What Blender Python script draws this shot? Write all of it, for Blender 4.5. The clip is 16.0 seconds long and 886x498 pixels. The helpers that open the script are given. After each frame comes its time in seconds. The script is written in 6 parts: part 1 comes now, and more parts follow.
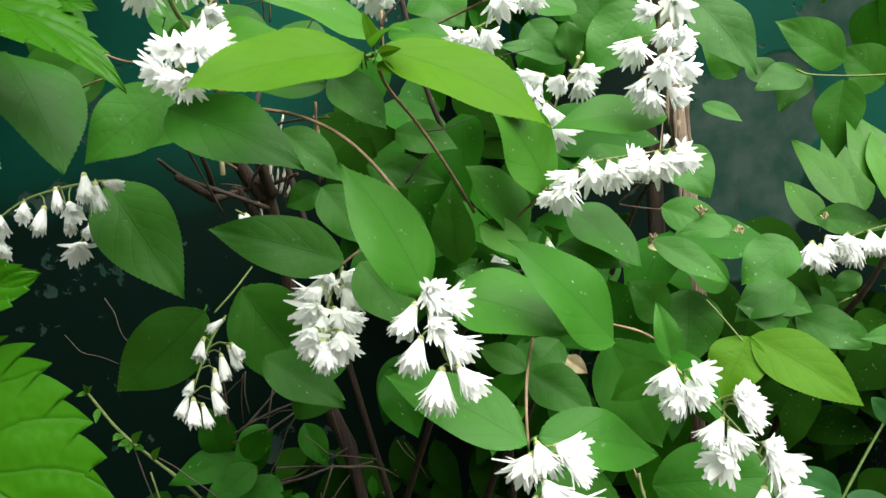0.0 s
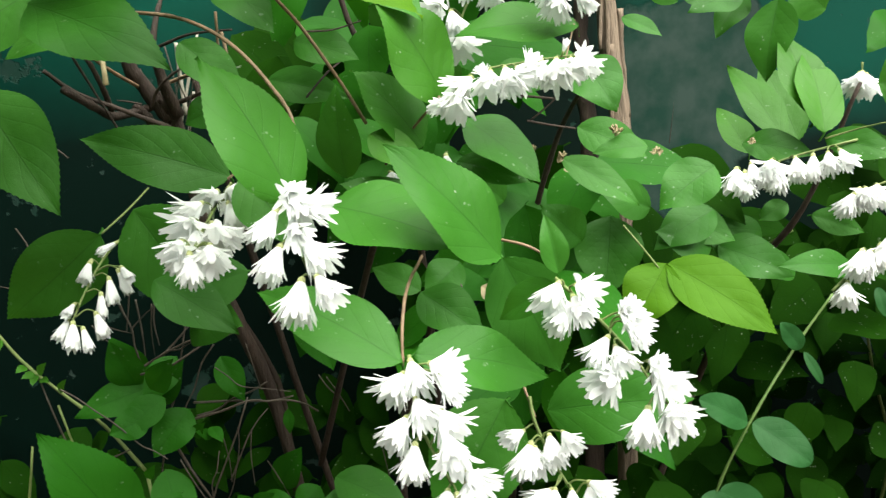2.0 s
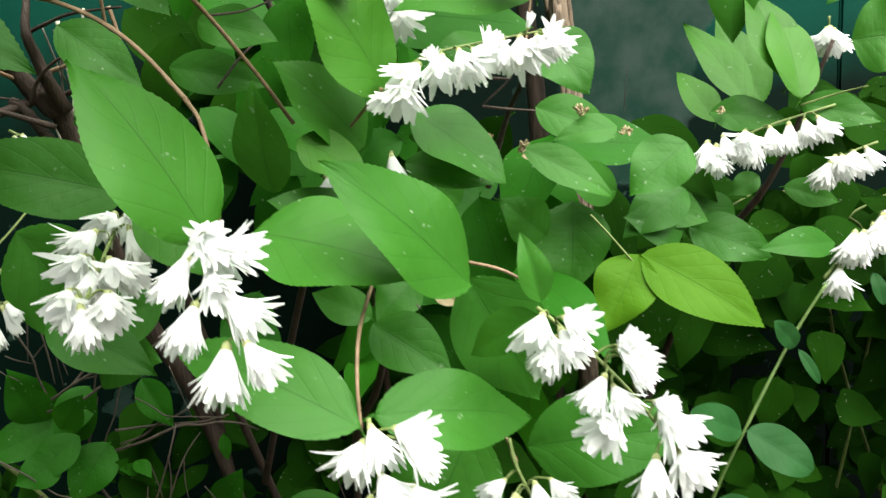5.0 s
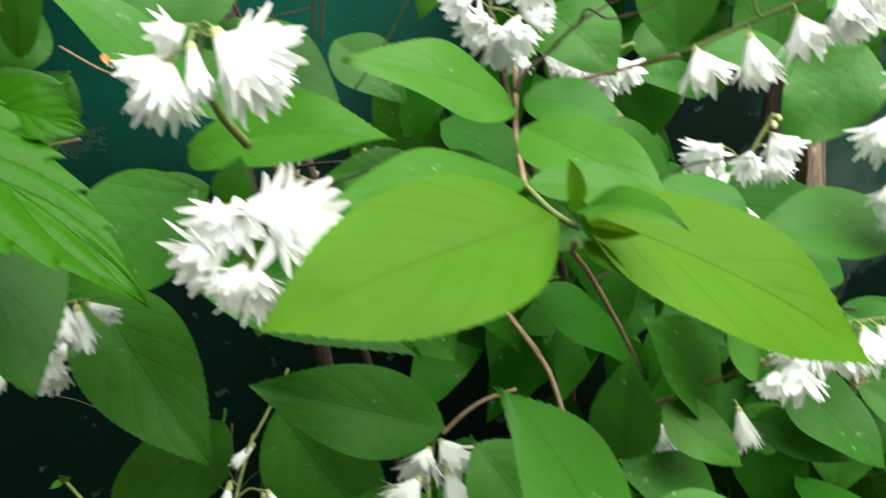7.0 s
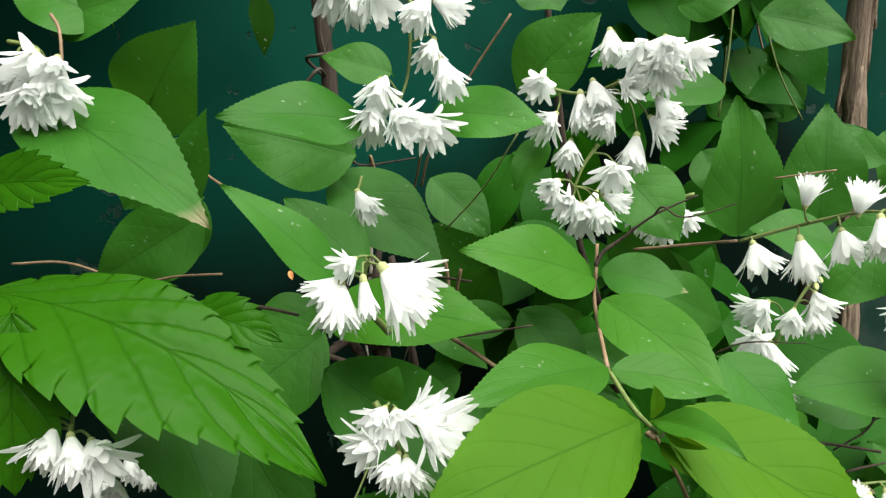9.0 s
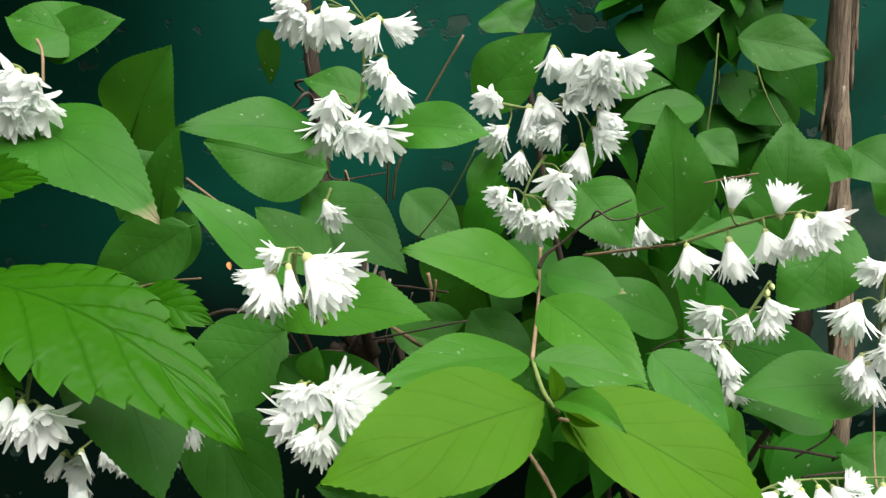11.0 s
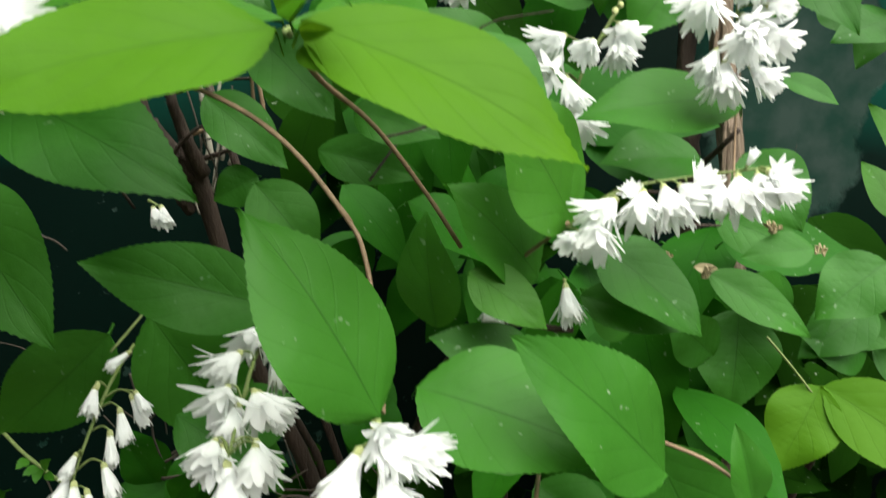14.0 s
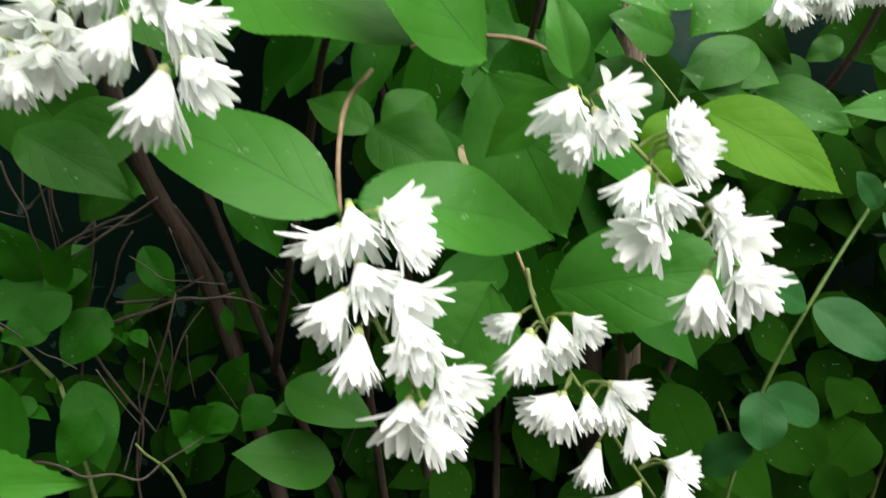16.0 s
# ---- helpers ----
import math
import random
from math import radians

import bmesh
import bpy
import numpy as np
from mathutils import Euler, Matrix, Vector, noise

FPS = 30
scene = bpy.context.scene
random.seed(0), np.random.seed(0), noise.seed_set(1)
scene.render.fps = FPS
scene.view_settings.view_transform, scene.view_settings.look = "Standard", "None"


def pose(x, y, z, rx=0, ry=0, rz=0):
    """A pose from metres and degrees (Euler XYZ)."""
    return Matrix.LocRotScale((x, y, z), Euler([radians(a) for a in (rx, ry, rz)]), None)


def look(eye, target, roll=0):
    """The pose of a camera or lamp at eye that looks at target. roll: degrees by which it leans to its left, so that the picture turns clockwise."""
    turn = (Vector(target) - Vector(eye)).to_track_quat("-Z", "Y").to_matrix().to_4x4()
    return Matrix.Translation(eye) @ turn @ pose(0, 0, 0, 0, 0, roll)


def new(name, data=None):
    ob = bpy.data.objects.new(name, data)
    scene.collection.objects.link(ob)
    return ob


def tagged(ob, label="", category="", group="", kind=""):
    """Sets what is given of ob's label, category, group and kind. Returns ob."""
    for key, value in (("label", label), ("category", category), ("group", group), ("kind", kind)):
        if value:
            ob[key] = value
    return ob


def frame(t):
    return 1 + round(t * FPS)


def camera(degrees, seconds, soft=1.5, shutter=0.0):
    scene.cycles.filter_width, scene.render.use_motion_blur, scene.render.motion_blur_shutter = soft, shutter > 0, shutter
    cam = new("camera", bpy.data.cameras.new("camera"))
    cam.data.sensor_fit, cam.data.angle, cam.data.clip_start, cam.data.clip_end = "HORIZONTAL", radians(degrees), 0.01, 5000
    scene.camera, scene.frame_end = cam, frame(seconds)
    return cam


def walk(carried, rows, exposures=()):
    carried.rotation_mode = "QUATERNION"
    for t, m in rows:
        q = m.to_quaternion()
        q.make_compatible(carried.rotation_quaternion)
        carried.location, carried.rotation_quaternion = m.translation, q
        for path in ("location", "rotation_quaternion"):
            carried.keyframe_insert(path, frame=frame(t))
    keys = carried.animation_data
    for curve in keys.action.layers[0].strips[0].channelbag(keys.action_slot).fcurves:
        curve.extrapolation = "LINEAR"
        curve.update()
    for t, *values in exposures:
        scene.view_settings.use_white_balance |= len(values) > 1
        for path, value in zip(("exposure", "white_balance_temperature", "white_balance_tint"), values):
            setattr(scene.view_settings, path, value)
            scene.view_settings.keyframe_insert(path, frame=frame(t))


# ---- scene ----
cam = camera(58.9, 16.0, 1.3, 0.5)
PATH = [
    (0, (0.04, -0.005, 1.015), (-0.127, 1.968, 0.737), -4.5),
    (0.5, (0.049, -0.001, 1.005), (-0.12, 1.97, 0.714), -4.3),
    (1, (0.061, 0.005, 0.992), (-0.096, 1.978, 0.698), -4.3),
    (1.5, (0.066, 0.011, 0.971), (-0.065, 1.99, 0.714), -4.8),
    (2, (0.075, 0.015, 0.993), (-0.039, 1.971, 0.591), -3.8),
    (2.5, (0.081, 0.016, 0.973), (0.003, 1.977, 0.585), -3.7),
    (3, (0.085, 0.009, 0.963), (0.051, 1.967, 0.558), -3.5),
    (5.5, (0.048, 0.087, 1.016), (0.107, 2.012, 0.476), -6.3),
    (6, (0.022, 0.099, 1.027), (0.024, 2.033, 0.519), -6.6),
    (6.5, (0.002, 0.122, 1.059), (-0.034, 2.056, 0.553), -6.0),
    (7, (-0.026, 0.126, 1.089), (-0.116, 2.051, 0.552), -2.6),
    (7.5, (-0.041, 0.121, 1.114), (-0.159, 2.045, 0.583), -1.7),
    (8, (-0.044, 0.114, 1.132), (-0.187, 2.037, 0.601), -1.1),
    (8.5, (-0.049, 0.103, 1.149), (-0.188, 2.028, 0.622), -0.3),
    (11, (-0.004, 0.076, 1.14), (-0.306, 2.01, 0.729), -1.0),
    (11.5, (0.006, 0.08, 1.131), (-0.281, 2.013, 0.706), -1.3),
    (12, (0.021, 0.089, 1.113), (-0.264, 2.021, 0.683), -2.2),
    (12.5, (0.024, 0.097, 1.095), (-0.245, 2.028, 0.649), -2.9),
    (13, (0.026, 0.104, 1.082), (-0.214, 2.035, 0.619), -3.3),
    (13.5, (0.028, 0.111, 1.067), (-0.172, 2.04, 0.578), -3.6),
    (14, (0.04, 0.116, 1.044), (-0.124, 2.042, 0.534), -3.6),
    (14.5, (0.042, 0.116, 1.02), (-0.106, 2.03, 0.462), -3.8),
    (15, (0.057, 0.114, 0.992), (-0.077, 2.022, 0.41), -4.3),
    (15.5, (0.067, 0.104, 0.968), (-0.049, 2.007, 0.362), -4.3),
    (16, (0.073, 0.102, 0.945), (0.0, 2.003, 0.328), -4.3),
]
walk(cam, [(t, look(eye, target, roll)) for t, eye, target, roll in PATH], [(0, 1.82), (3, 2.1), (5.5, 1.98), (6.0, 1.88), (7.5, 1.64), (8.5, 1.42), (11, 1.42), (13.5, 1.55), (16, 1.68)])

FENCE_Y, FENCE_LEAN, FENCE_SHIFT = 0.69, 0.2, 0.97


def fence_at(x):
    return FENCE_Y + FENCE_LEAN * x

# ---- light ----
world = bpy.data.worlds.new("overcast_sky")
scene.world = world
world.use_nodes = True
wn = world.node_tree.nodes
sky = wn.new("ShaderNodeTexSky")
sky.sky_type = 'NISHITA'
sky.sun_disc = False
sky.sun_elevation = radians(52)
sky.sun_rotation = radians(130)
sky.dust_density = 4.0
wn["Background"].inputs["Strength"].default_value = 0.035
cloud = wn.new("ShaderNodeHueSaturation")
cloud.inputs["Saturation"].default_value = 0.35
world.node_tree.links.new(sky.outputs["Color"], cloud.inputs["Color"])
world.node_tree.links.new(cloud.outputs["Color"], wn["Background"].inputs["Color"])
sun_data = bpy.data.lights.new("sun", 'SUN')
sun_data.energy, sun_data.angle, sun_data.color = 4.0, radians(68), (1.0, 0.985, 0.9)
sun = new("sun", sun_data)
sun.matrix_world = look((1.0, -0.5, 3.6), (0, 0.4, 1.0))

# ---- materials ----


def material(name, rough=0.5, spec=0.4):
    m = bpy.data.materials.new(name)
    m.use_nodes = True
    b = m.node_tree.nodes["Principled BSDF"]
    b.inputs["Roughness"].default_value = rough
    b.inputs["Specular IOR Level"].default_value = spec
    return m, m.node_tree.nodes, m.node_tree.links, b


def math_node(nt, op, a, b=None):
    n = nt.nodes.new("ShaderNodeMath")
    n.operation = op
    for i, v in enumerate((a, b)):
        if v is None:
            continue
        if isinstance(v, (int, float)):
            n.inputs[i].default_value = v
        else:
            nt.links.new(v, n.inputs[i])
    return n.outputs[0]


def ramp(nt, value, stops):
    n = nt.nodes.new("ShaderNodeValToRGB")
    e = n.color_ramp.elements
    while len(e) < len(stops):
        e.new(0.5)
    for el, (p, c) in zip(e, stops):
        el.position = p
        el.color = (*c, 1) if len(c) == 3 else c
    nt.links.new(value, n.inputs[0])
    return n.outputs[0]


def grey(v):
    return (v, v, v)


def mix(nt, fac, a, b, how='MIX'):
    n = nt.nodes.new("ShaderNodeMix")
    n.data_type, n.blend_type = 'RGBA', how
    for i, v in ((0, fac), (6, a), (7, b)):
        if isinstance(v, (int, float)):
            n.inputs[i].default_value = v
        elif isinstance(v, tuple):
            n.inputs[i].default_value = (*v, 1)
        else:
            nt.links.new(v, n.inputs[i])
    return n.outputs[2]


def noise_tex(nt, scale, detail=3.0, coord=None, rough=0.55, out=0):
    n = nt.nodes.new("ShaderNodeTexNoise")
    n.inputs["Scale"].default_value, n.inputs["Detail"].default_value, n.inputs["Roughness"].default_value = scale, detail, rough
    if coord is not None:
        nt.links.new(coord, n.inputs["Vector"])
    return n.outputs[out]


def leaf_material(name, dark, light, back, veins=5.5, slant=0.7, relief=0.2, rough=0.52, spec=0.22, grain=0.25, quilt=0.0, glow=0.42, vein_mix=0.1, vein_cut=0.6, scorch=False, per_island=False, specks=True):
    """Leaf blade: midrib, arching side veins, two scales of tone, pale flecks, light shining through."""
    m, n, l, b = material(name, rough, spec)
    nt = m.node_tree
    uv = n.new("ShaderNodeUVMap")
    sep = n.new("ShaderNodeSeparateXYZ")
    l.new(uv.outputs[0], sep.inputs[0])
    u, v = sep.outputs[0], sep.outputs[1]
    side = math_node(nt, 'ABSOLUTE', math_node(nt, 'SUBTRACT', v, 0.5))
    geo = n.new("ShaderNodeNewGeometry")
    obj = n.new("ShaderNodeObjectInfo")
    rnd = geo.outputs["Random Per Island"] if per_island else obj.outputs["Random"]
    place = n.new("ShaderNodeTexCoord").outputs["Object"]
    # side veins rise from the midrib and arch towards the tip
    broad = noise_tex(nt, 38, 3, place)
    stray = math_node(nt, 'MULTIPLY', math_node(nt, 'SUBTRACT', broad, 0.5), 0.07)
    phase = math_node(nt, 'ADD', stray, math_node(nt, 'SUBTRACT', u, math_node(nt, 'MULTIPLY', math_node(nt, 'POWER', side, 0.85), slant)))
    wave = math_node(nt, 'ABSOLUTE', math_node(nt, 'SINE', math_node(nt, 'MULTIPLY', phase, math.pi * veins)))
    vein = ramp(nt, wave, [(0.0, grey(1)), (0.08, grey(0.5)), (0.26, grey(0))])
    rib = ramp(nt, side, [(0.0, grey(1)), (0.005, grey(0.8)), (0.013, grey(0))])
    net = n.new("ShaderNodeTexVoronoi")
    net.feature = 'DISTANCE_TO_EDGE'
    net.inputs["Scale"].default_value = 700
    l.new(place, net.inputs["Vector"])
    netmask = ramp(nt, net.outputs["Distance"], [(0.0, grey(1)), (0.12, grey(0))])
    fine = noise_tex(nt, 900, 2, place)
    tone = math_node(nt, 'ADD', math_node(nt, 'MULTIPLY', broad, 0.7), math_node(nt, 'SUBTRACT', math_node(nt, 'MULTIPLY', rnd, 0.5), 0.1))
    col = mix(nt, tone, dark, light)
    col = mix(nt, math_node(nt, 'MULTIPLY', fine, 0.22), col, back)
    col = mix(nt, math_node(nt, 'MULTIPLY', vein, vein_mix), col, tuple(0.5 * c for c in dark))
    col = mix(nt, math_node(nt, 'MULTIPLY', rib, 0.42), col, tuple(0.5 * c for c in dark))
    if specks:
        sp = math_node(nt, 'MULTIPLY', ramp(nt, noise_tex(nt, 330, 2, place), [(0.68, grey(0)), (0.74, grey(1))]), ramp(nt, noise_tex(nt, 45, 1, place), [(0.5, grey(0)), (0.6, grey(1))]))
        col = mix(nt, math_node(nt, 'MULTIPLY', sp, 0.45), col, (0.4, 0.5, 0.34))
    if scorch:
        edge = math_node(nt, 'ADD', u, math_node(nt, 'MULTIPLY', math_node(nt, 'SUBTRACT', broad, 0.5), 0.25))
        col = mix(nt, ramp(nt, edge, [(0.9, grey(0)), (0.97, grey(0.75))]), col, (0.3, 0.25, 0.15))
    l.new(col, b.inputs["Base Color"])
    height = math_node(nt, 'ADD', math_node(nt, 'MULTIPLY', vein, -vein_cut), math_node(nt, 'MULTIPLY', rib, -1.3))
    height = math_node(nt, 'ADD', height, math_node(nt, 'MULTIPLY', netmask, -0.5 * grain))
    height = math_node(nt, 'ADD', height, math_node(nt, 'MULTIPLY', fine, grain))
    height = math_node(nt, 'ADD', height, math_node(nt, 'MULTIPLY', noise_tex(nt, 95, 2, place), 3.5))
    if quilt:
        height = math_node(nt, 'ADD', height, math_node(nt, 'MULTIPLY', math_node(nt, 'POWER', wave, 0.7), quilt))
    bump = n.new("ShaderNodeBump")
    bump.inputs["Strength"].default_value, bump.inputs["Distance"].default_value = relief, 0.0008
    l.new(height, bump.inputs["Height"])
    l.new(bump.outputs[0], b.inputs["Normal"])
    thru = n.new("ShaderNodeBsdfTranslucent")
    l.new(mix(nt, 0.5, col, (1.5 * light[0], 1.15 * light[1], 0.6 * light[2])), thru.inputs["Color"])
    both = n.new("ShaderNodeMixShader")
    both.inputs[0].default_value = glow
    l.new(b.outputs[0], both.inputs[1])
    l.new(thru.outputs[0], both.inputs[2])
    l.new(both.outputs[0], n["Material Output"].inputs["Surface"])
    return m


leaf_mat = leaf_material("mature_leaf", (0.011, 0.08, 0.0045), (0.04, 0.176, 0.0125), (0.056, 0.192, 0.021))
scorched_mat = leaf_material("scorched_leaf", (0.011, 0.08, 0.0045), (0.04, 0.176, 0.0125), (0.056, 0.192, 0.021), scorch=True)
young_mat = leaf_material("young_leaf", (0.045, 0.148, 0.004), (0.08, 0.208, 0.008), (0.09, 0.22, 0.016), specks=False, glow=0.5, spec=0.1, relief=0.22, vein_mix=0.16)
fresh_mat = leaf_material("fresh_leaf", (0.023, 0.105, 0.006), (0.042, 0.165, 0.008), (0.058, 0.185, 0.016), glow=0.38, relief=0.24)
creeper_mat = leaf_material("creeper_leaf", (0.013, 0.08, 0.0015), (0.026, 0.12, 0.003), (0.04, 0.14, 0.006), veins=6.0, slant=0.6, relief=0.35, rough=0.34, spec=0.1, grain=0.05, quilt=0.25, vein_mix=0.28, vein_cut=1.0, specks=False)
vine_mat = leaf_material("honeysuckle_leaf", (0.011, 0.062, 0.014), (0.02, 0.09, 0.021), (0.03, 0.1, 0.028), relief=0.15, spec=0.12, specks=False)
# darker, duller mature leaf: the shrub's inner shade put into its colour
shaded_mat = leaf_material("shaded_leaf", (0.008, 0.065, 0.0035), (0.022, 0.135, 0.006), (0.03, 0.14, 0.01), per_island=True, spec=0.1)
# darker still: deep shade put into the colour of low and far leaves
deep_shade_mat = leaf_material("deep_shade_leaf", (0.0038, 0.026, 0.001), (0.0115, 0.052, 0.0022), (0.02, 0.075, 0.006), per_island=True, relief=0.15, spec=0.03, rough=0.7)

petal_mat, n_, l_, b_ = material("white_petal", 0.55, 0.25)
place_ = n_.new("ShaderNodeTexCoord").outputs["Object"]
col_ = mix(petal_mat.node_tree, noise_tex(petal_mat.node_tree, 300, 2, place_), (0.87, 0.885, 0.88), (0.9, 0.915, 0.91))
l_.new(col_, b_.inputs["Base Color"])
tr_ = n_.new("ShaderNodeBsdfTranslucent")
tr_.inputs["Color"].default_value = (0.92, 0.935, 0.925, 1)
mx_ = n_.new("ShaderNodeMixShader")
mx_.inputs[0].default_value = 0.64
l_.new(b_.outputs[0], mx_.inputs[1])
l_.new(tr_.outputs[0], mx_.inputs[2])
l_.new(mx_.outputs[0], n_["Material Output"].inputs["Surface"])


def plain_organic(name, a, c, scale, rough=0.6, relief=0.4, distance=0.0006, stretch=None):
    """Bark or stalk: two tones mixed by noise (drawn out lengthwise where asked), with fine relief."""
    m, n, l, b = material(name, rough, 0.3)
    nt = m.node_tree
    co = n.new("ShaderNodeTexCoord").outputs["Object"]
    if stretch:
        mp = n.new("ShaderNodeMapping")
        mp.inputs["Scale"].default_value = stretch
        l.new(co, mp.inputs[0])
        co = mp.outputs[0]
    f = noise_tex(nt, scale, 4, co, 0.65)
    g = noise_tex(nt, scale * 0.15, 2, co)
    t = math_node(nt, 'ADD', math_node(nt, 'MULTIPLY', f, 0.7), math_node(nt, 'MULTIPLY', g, 0.5))
    l.new(ramp(nt, t, [(0.35, a), (0.8, c)]), b.inputs["Base Color"])
    bump = n.new("ShaderNodeBump")
    bump.inputs["Strength"].default_value, bump.inputs["Distance"].default_value = relief, distance
    l.new(f, bump.inputs["Height"])
    l.new(bump.outputs[0], b.inputs["Normal"])
    return m


calyx_mat = plain_organic("calyx_green", (0.2, 0.25, 0.08), (0.4, 0.42, 0.2), 400)
stalk_mat = plain_organic("green_stalk", (0.065, 0.11, 0.025), (0.15, 0.19, 0.06), 300)
green_stem_mat = plain_organic("climbing_stem", (0.035, 0.08, 0.015), (0.085, 0.14, 0.035), 300)
twig_mat = plain_organic("tan_twig", (0.085, 0.054, 0.03), (0.24, 0.165, 0.1), 260)
dark_twig_mat = plain_organic("dark_twig", (0.01, 0.0072, 0.005), (0.05, 0.034, 0.025), 200, 0.75, 1.0, 0.0016, (2.2, 2.2, 0.35))
pale_mat = plain_organic("bleached_shoot", (0.12, 0.11, 0.085), (0.34, 0.32, 0.26), 260)
dead_mat = plain_organic("dead_grey_twig", (0.016, 0.013, 0.0095), (0.07, 0.057, 0.043), 260)
bark_mat = plain_organic("shredding_bark", (0.014, 0.01, 0.007), (0.25, 0.19, 0.135), 130, 0.8, 1.0, 0.003, (3.0, 3.0, 0.35))
dry_mat = plain_organic("dry_petal", (0.2, 0.155, 0.08), (0.4, 0.34, 0.2), 300)
orange_mat = plain_organic("dead_leaf", (0.3, 0.1, 0.03), (0.5, 0.22, 0.07), 200)
soil_mat = plain_organic("soil", (0.02, 0.015, 0.01), (0.07, 0.05, 0.035), 30, 0.95, 1.0, 0.01)

# dark teal paint on sheet metal, flaking down to pale primer, with one bare grey field
fence_mat, n_, l_, b_ = material("flaking_teal_paint", 0.6, 0.08)
nt_ = fence_mat.node_tree
co_ = n_.new("ShaderNodeTexCoord").outputs["Object"]
sep_ = n_.new("ShaderNodeSeparateXYZ")
l_.new(co_, sep_.inputs[0])
chips_ = noise_tex(nt_, 46, 5, co_, 0.6)


def blot(x, z, rx, rz, ragged, scale):
    """How near a spot of the sheet is to the middle of a blot of that half-width and half-height: 0 there, 1 at its rim."""
    bx = math_node(nt_, 'DIVIDE', math_node(nt_, 'SUBTRACT', sep_.outputs[0], x), rx)
    bz = math_node(nt_, 'DIVIDE', math_node(nt_, 'SUBTRACT', sep_.outputs[2], z), rz)
    r = math_node(nt_, 'ADD', math_node(nt_, 'MULTIPLY', bx, bx), math_node(nt_, 'MULTIPLY', bz, bz))
    return math_node(nt_, 'ADD', r, math_node(nt_, 'MULTIPLY', math_node(nt_, 'SUBTRACT', noise_tex(nt_, scale, 5, co_), 0.5), ragged))


# light and shade put into the paint: brighter blots above, near black round them
lit_blots_ = ramp(nt_, math_node(nt_, 'MINIMUM', blot(-0.3, 1.16, 0.34, 0.19, 1.2, 6), math_node(nt_, 'MINIMUM', blot(0.44, 1.1, 0.28, 0.18, 1.2, 6), blot(0.06, 1.22, 0.28, 0.14, 1.2, 6))), [(0.35, grey(1)), (1.15, grey(0))])
teal_ = mix(nt_, math_node(nt_, 'ADD', math_node(nt_, 'MULTIPLY', lit_blots_, 0.85), math_node(nt_, 'MULTIPLY', noise_tex(nt_, 7, 4, co_), 0.13)), (0.0001, 0.0028, 0.0017), (0.0009, 0.047, 0.031))
# weathered spots, where the paint has flaked most
worn_ = None
for x_, z_, rx_, rz_ in ((-0.315, 1.062, 0.045, 0.024), (-0.31, 1.03, 0.045, 0.016), (-0.34, 0.925, 0.05, 0.02), (-0.34, 0.987, 0.04, 0.018), (0.007, 1.195, 0.05, 0.022), (-0.09, 1.18, 0.035, 0.012), (-0.16, 0.75, 0.05, 0.03)):
    r_ = blot(x_, z_, rx_, rz_, 0.6, 20)
    worn_ = r_ if worn_ is None else math_node(nt_, 'MINIMUM', worn_, r_)
loose_ = math_node(nt_, 'MULTIPLY', ramp(nt_, worn_, [(0.4, grey(1)), (1.0, grey(0))]), 0.12)
flake_ = ramp(nt_, math_node(nt_, 'ADD', chips_, loose_), [(0.635, grey(0)), (0.66, grey(0.85))])
# bare fields: uneven blots of grey primer; the last paints a sky-lit gap
bare_and_gap_ = None
for x_, z_, rx_, rz_ in ((0.258, 0.968, 0.075, 0.1), (0.375, 1.095, 0.06, 0.035), (0.3, 1.02, 0.05, 0.05), (0.452, 0.724, 0.016, 0.014)):
    r_ = blot(x_, z_, rx_, rz_, 2.0, 18)
    bare_and_gap_ = r_ if bare_and_gap_ is None else math_node(nt_, 'MINIMUM', bare_and_gap_, r_)
bare_and_gap_ = ramp(nt_, bare_and_gap_, [(0.78, grey(1)), (0.95, grey(0))])
col_ = mix(nt_, math_node(nt_, 'MAXIMUM', flake_, bare_and_gap_), teal_, mix(nt_, ramp(nt_, noise_tex(nt_, 28, 5, co_), [(0.38, grey(0)), (0.62, grey(1))]), (0.008, 0.03, 0.021), (0.027, 0.047, 0.039)))
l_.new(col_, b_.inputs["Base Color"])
bm_ = n_.new("ShaderNodeBump")
bm_.inputs["Strength"].default_value, bm_.inputs["Distance"].default_value = 0.5, 0.0012
l_.new(math_node(nt_, 'ADD', math_node(nt_, 'MULTIPLY', math_node(nt_, 'MAXIMUM', flake_, bare_and_gap_), -1.0), math_node(nt_, 'MULTIPLY', noise_tex(nt_, 25, 3, co_), 0.6)), bm_.inputs["Height"])
l_.new(bm_.outputs[0], b_.inputs["Normal"])

# ---- builders ----


def mesh_of(name, verts, faces, mats, uvs=None, smooth=True, slots=None):
    me = bpy.data.meshes.new(name)
    me.from_pydata([tuple(v) for v in verts], [], faces)
    for m in mats:
        me.materials.append(m)
    if uvs is not None:
        layer = me.uv_layers.new(name="UVMap")
        idx = np.empty(len(me.loops), dtype=np.int32)
        me.loops.foreach_get("vertex_index", idx)
        layer.data.foreach_set("uv", np.asarray(uvs, dtype=np.float32)[idx].ravel())
    if slots is not None:
        me.polygons.foreach_set("material_index", slots)
    if smooth:
        me.polygons.foreach_set("use_smooth", [True] * len(me.polygons))
    me.update()
    return me


def thing(name, place, label, category, group="", kind=""):
    ob = new(name)
    ob.empty_display_size = 0.05
    ob.matrix_world = Matrix.Translation(place)
    ob.matrix_basis = Matrix.Translation(place)
    return tagged(ob, label, category, group, kind)


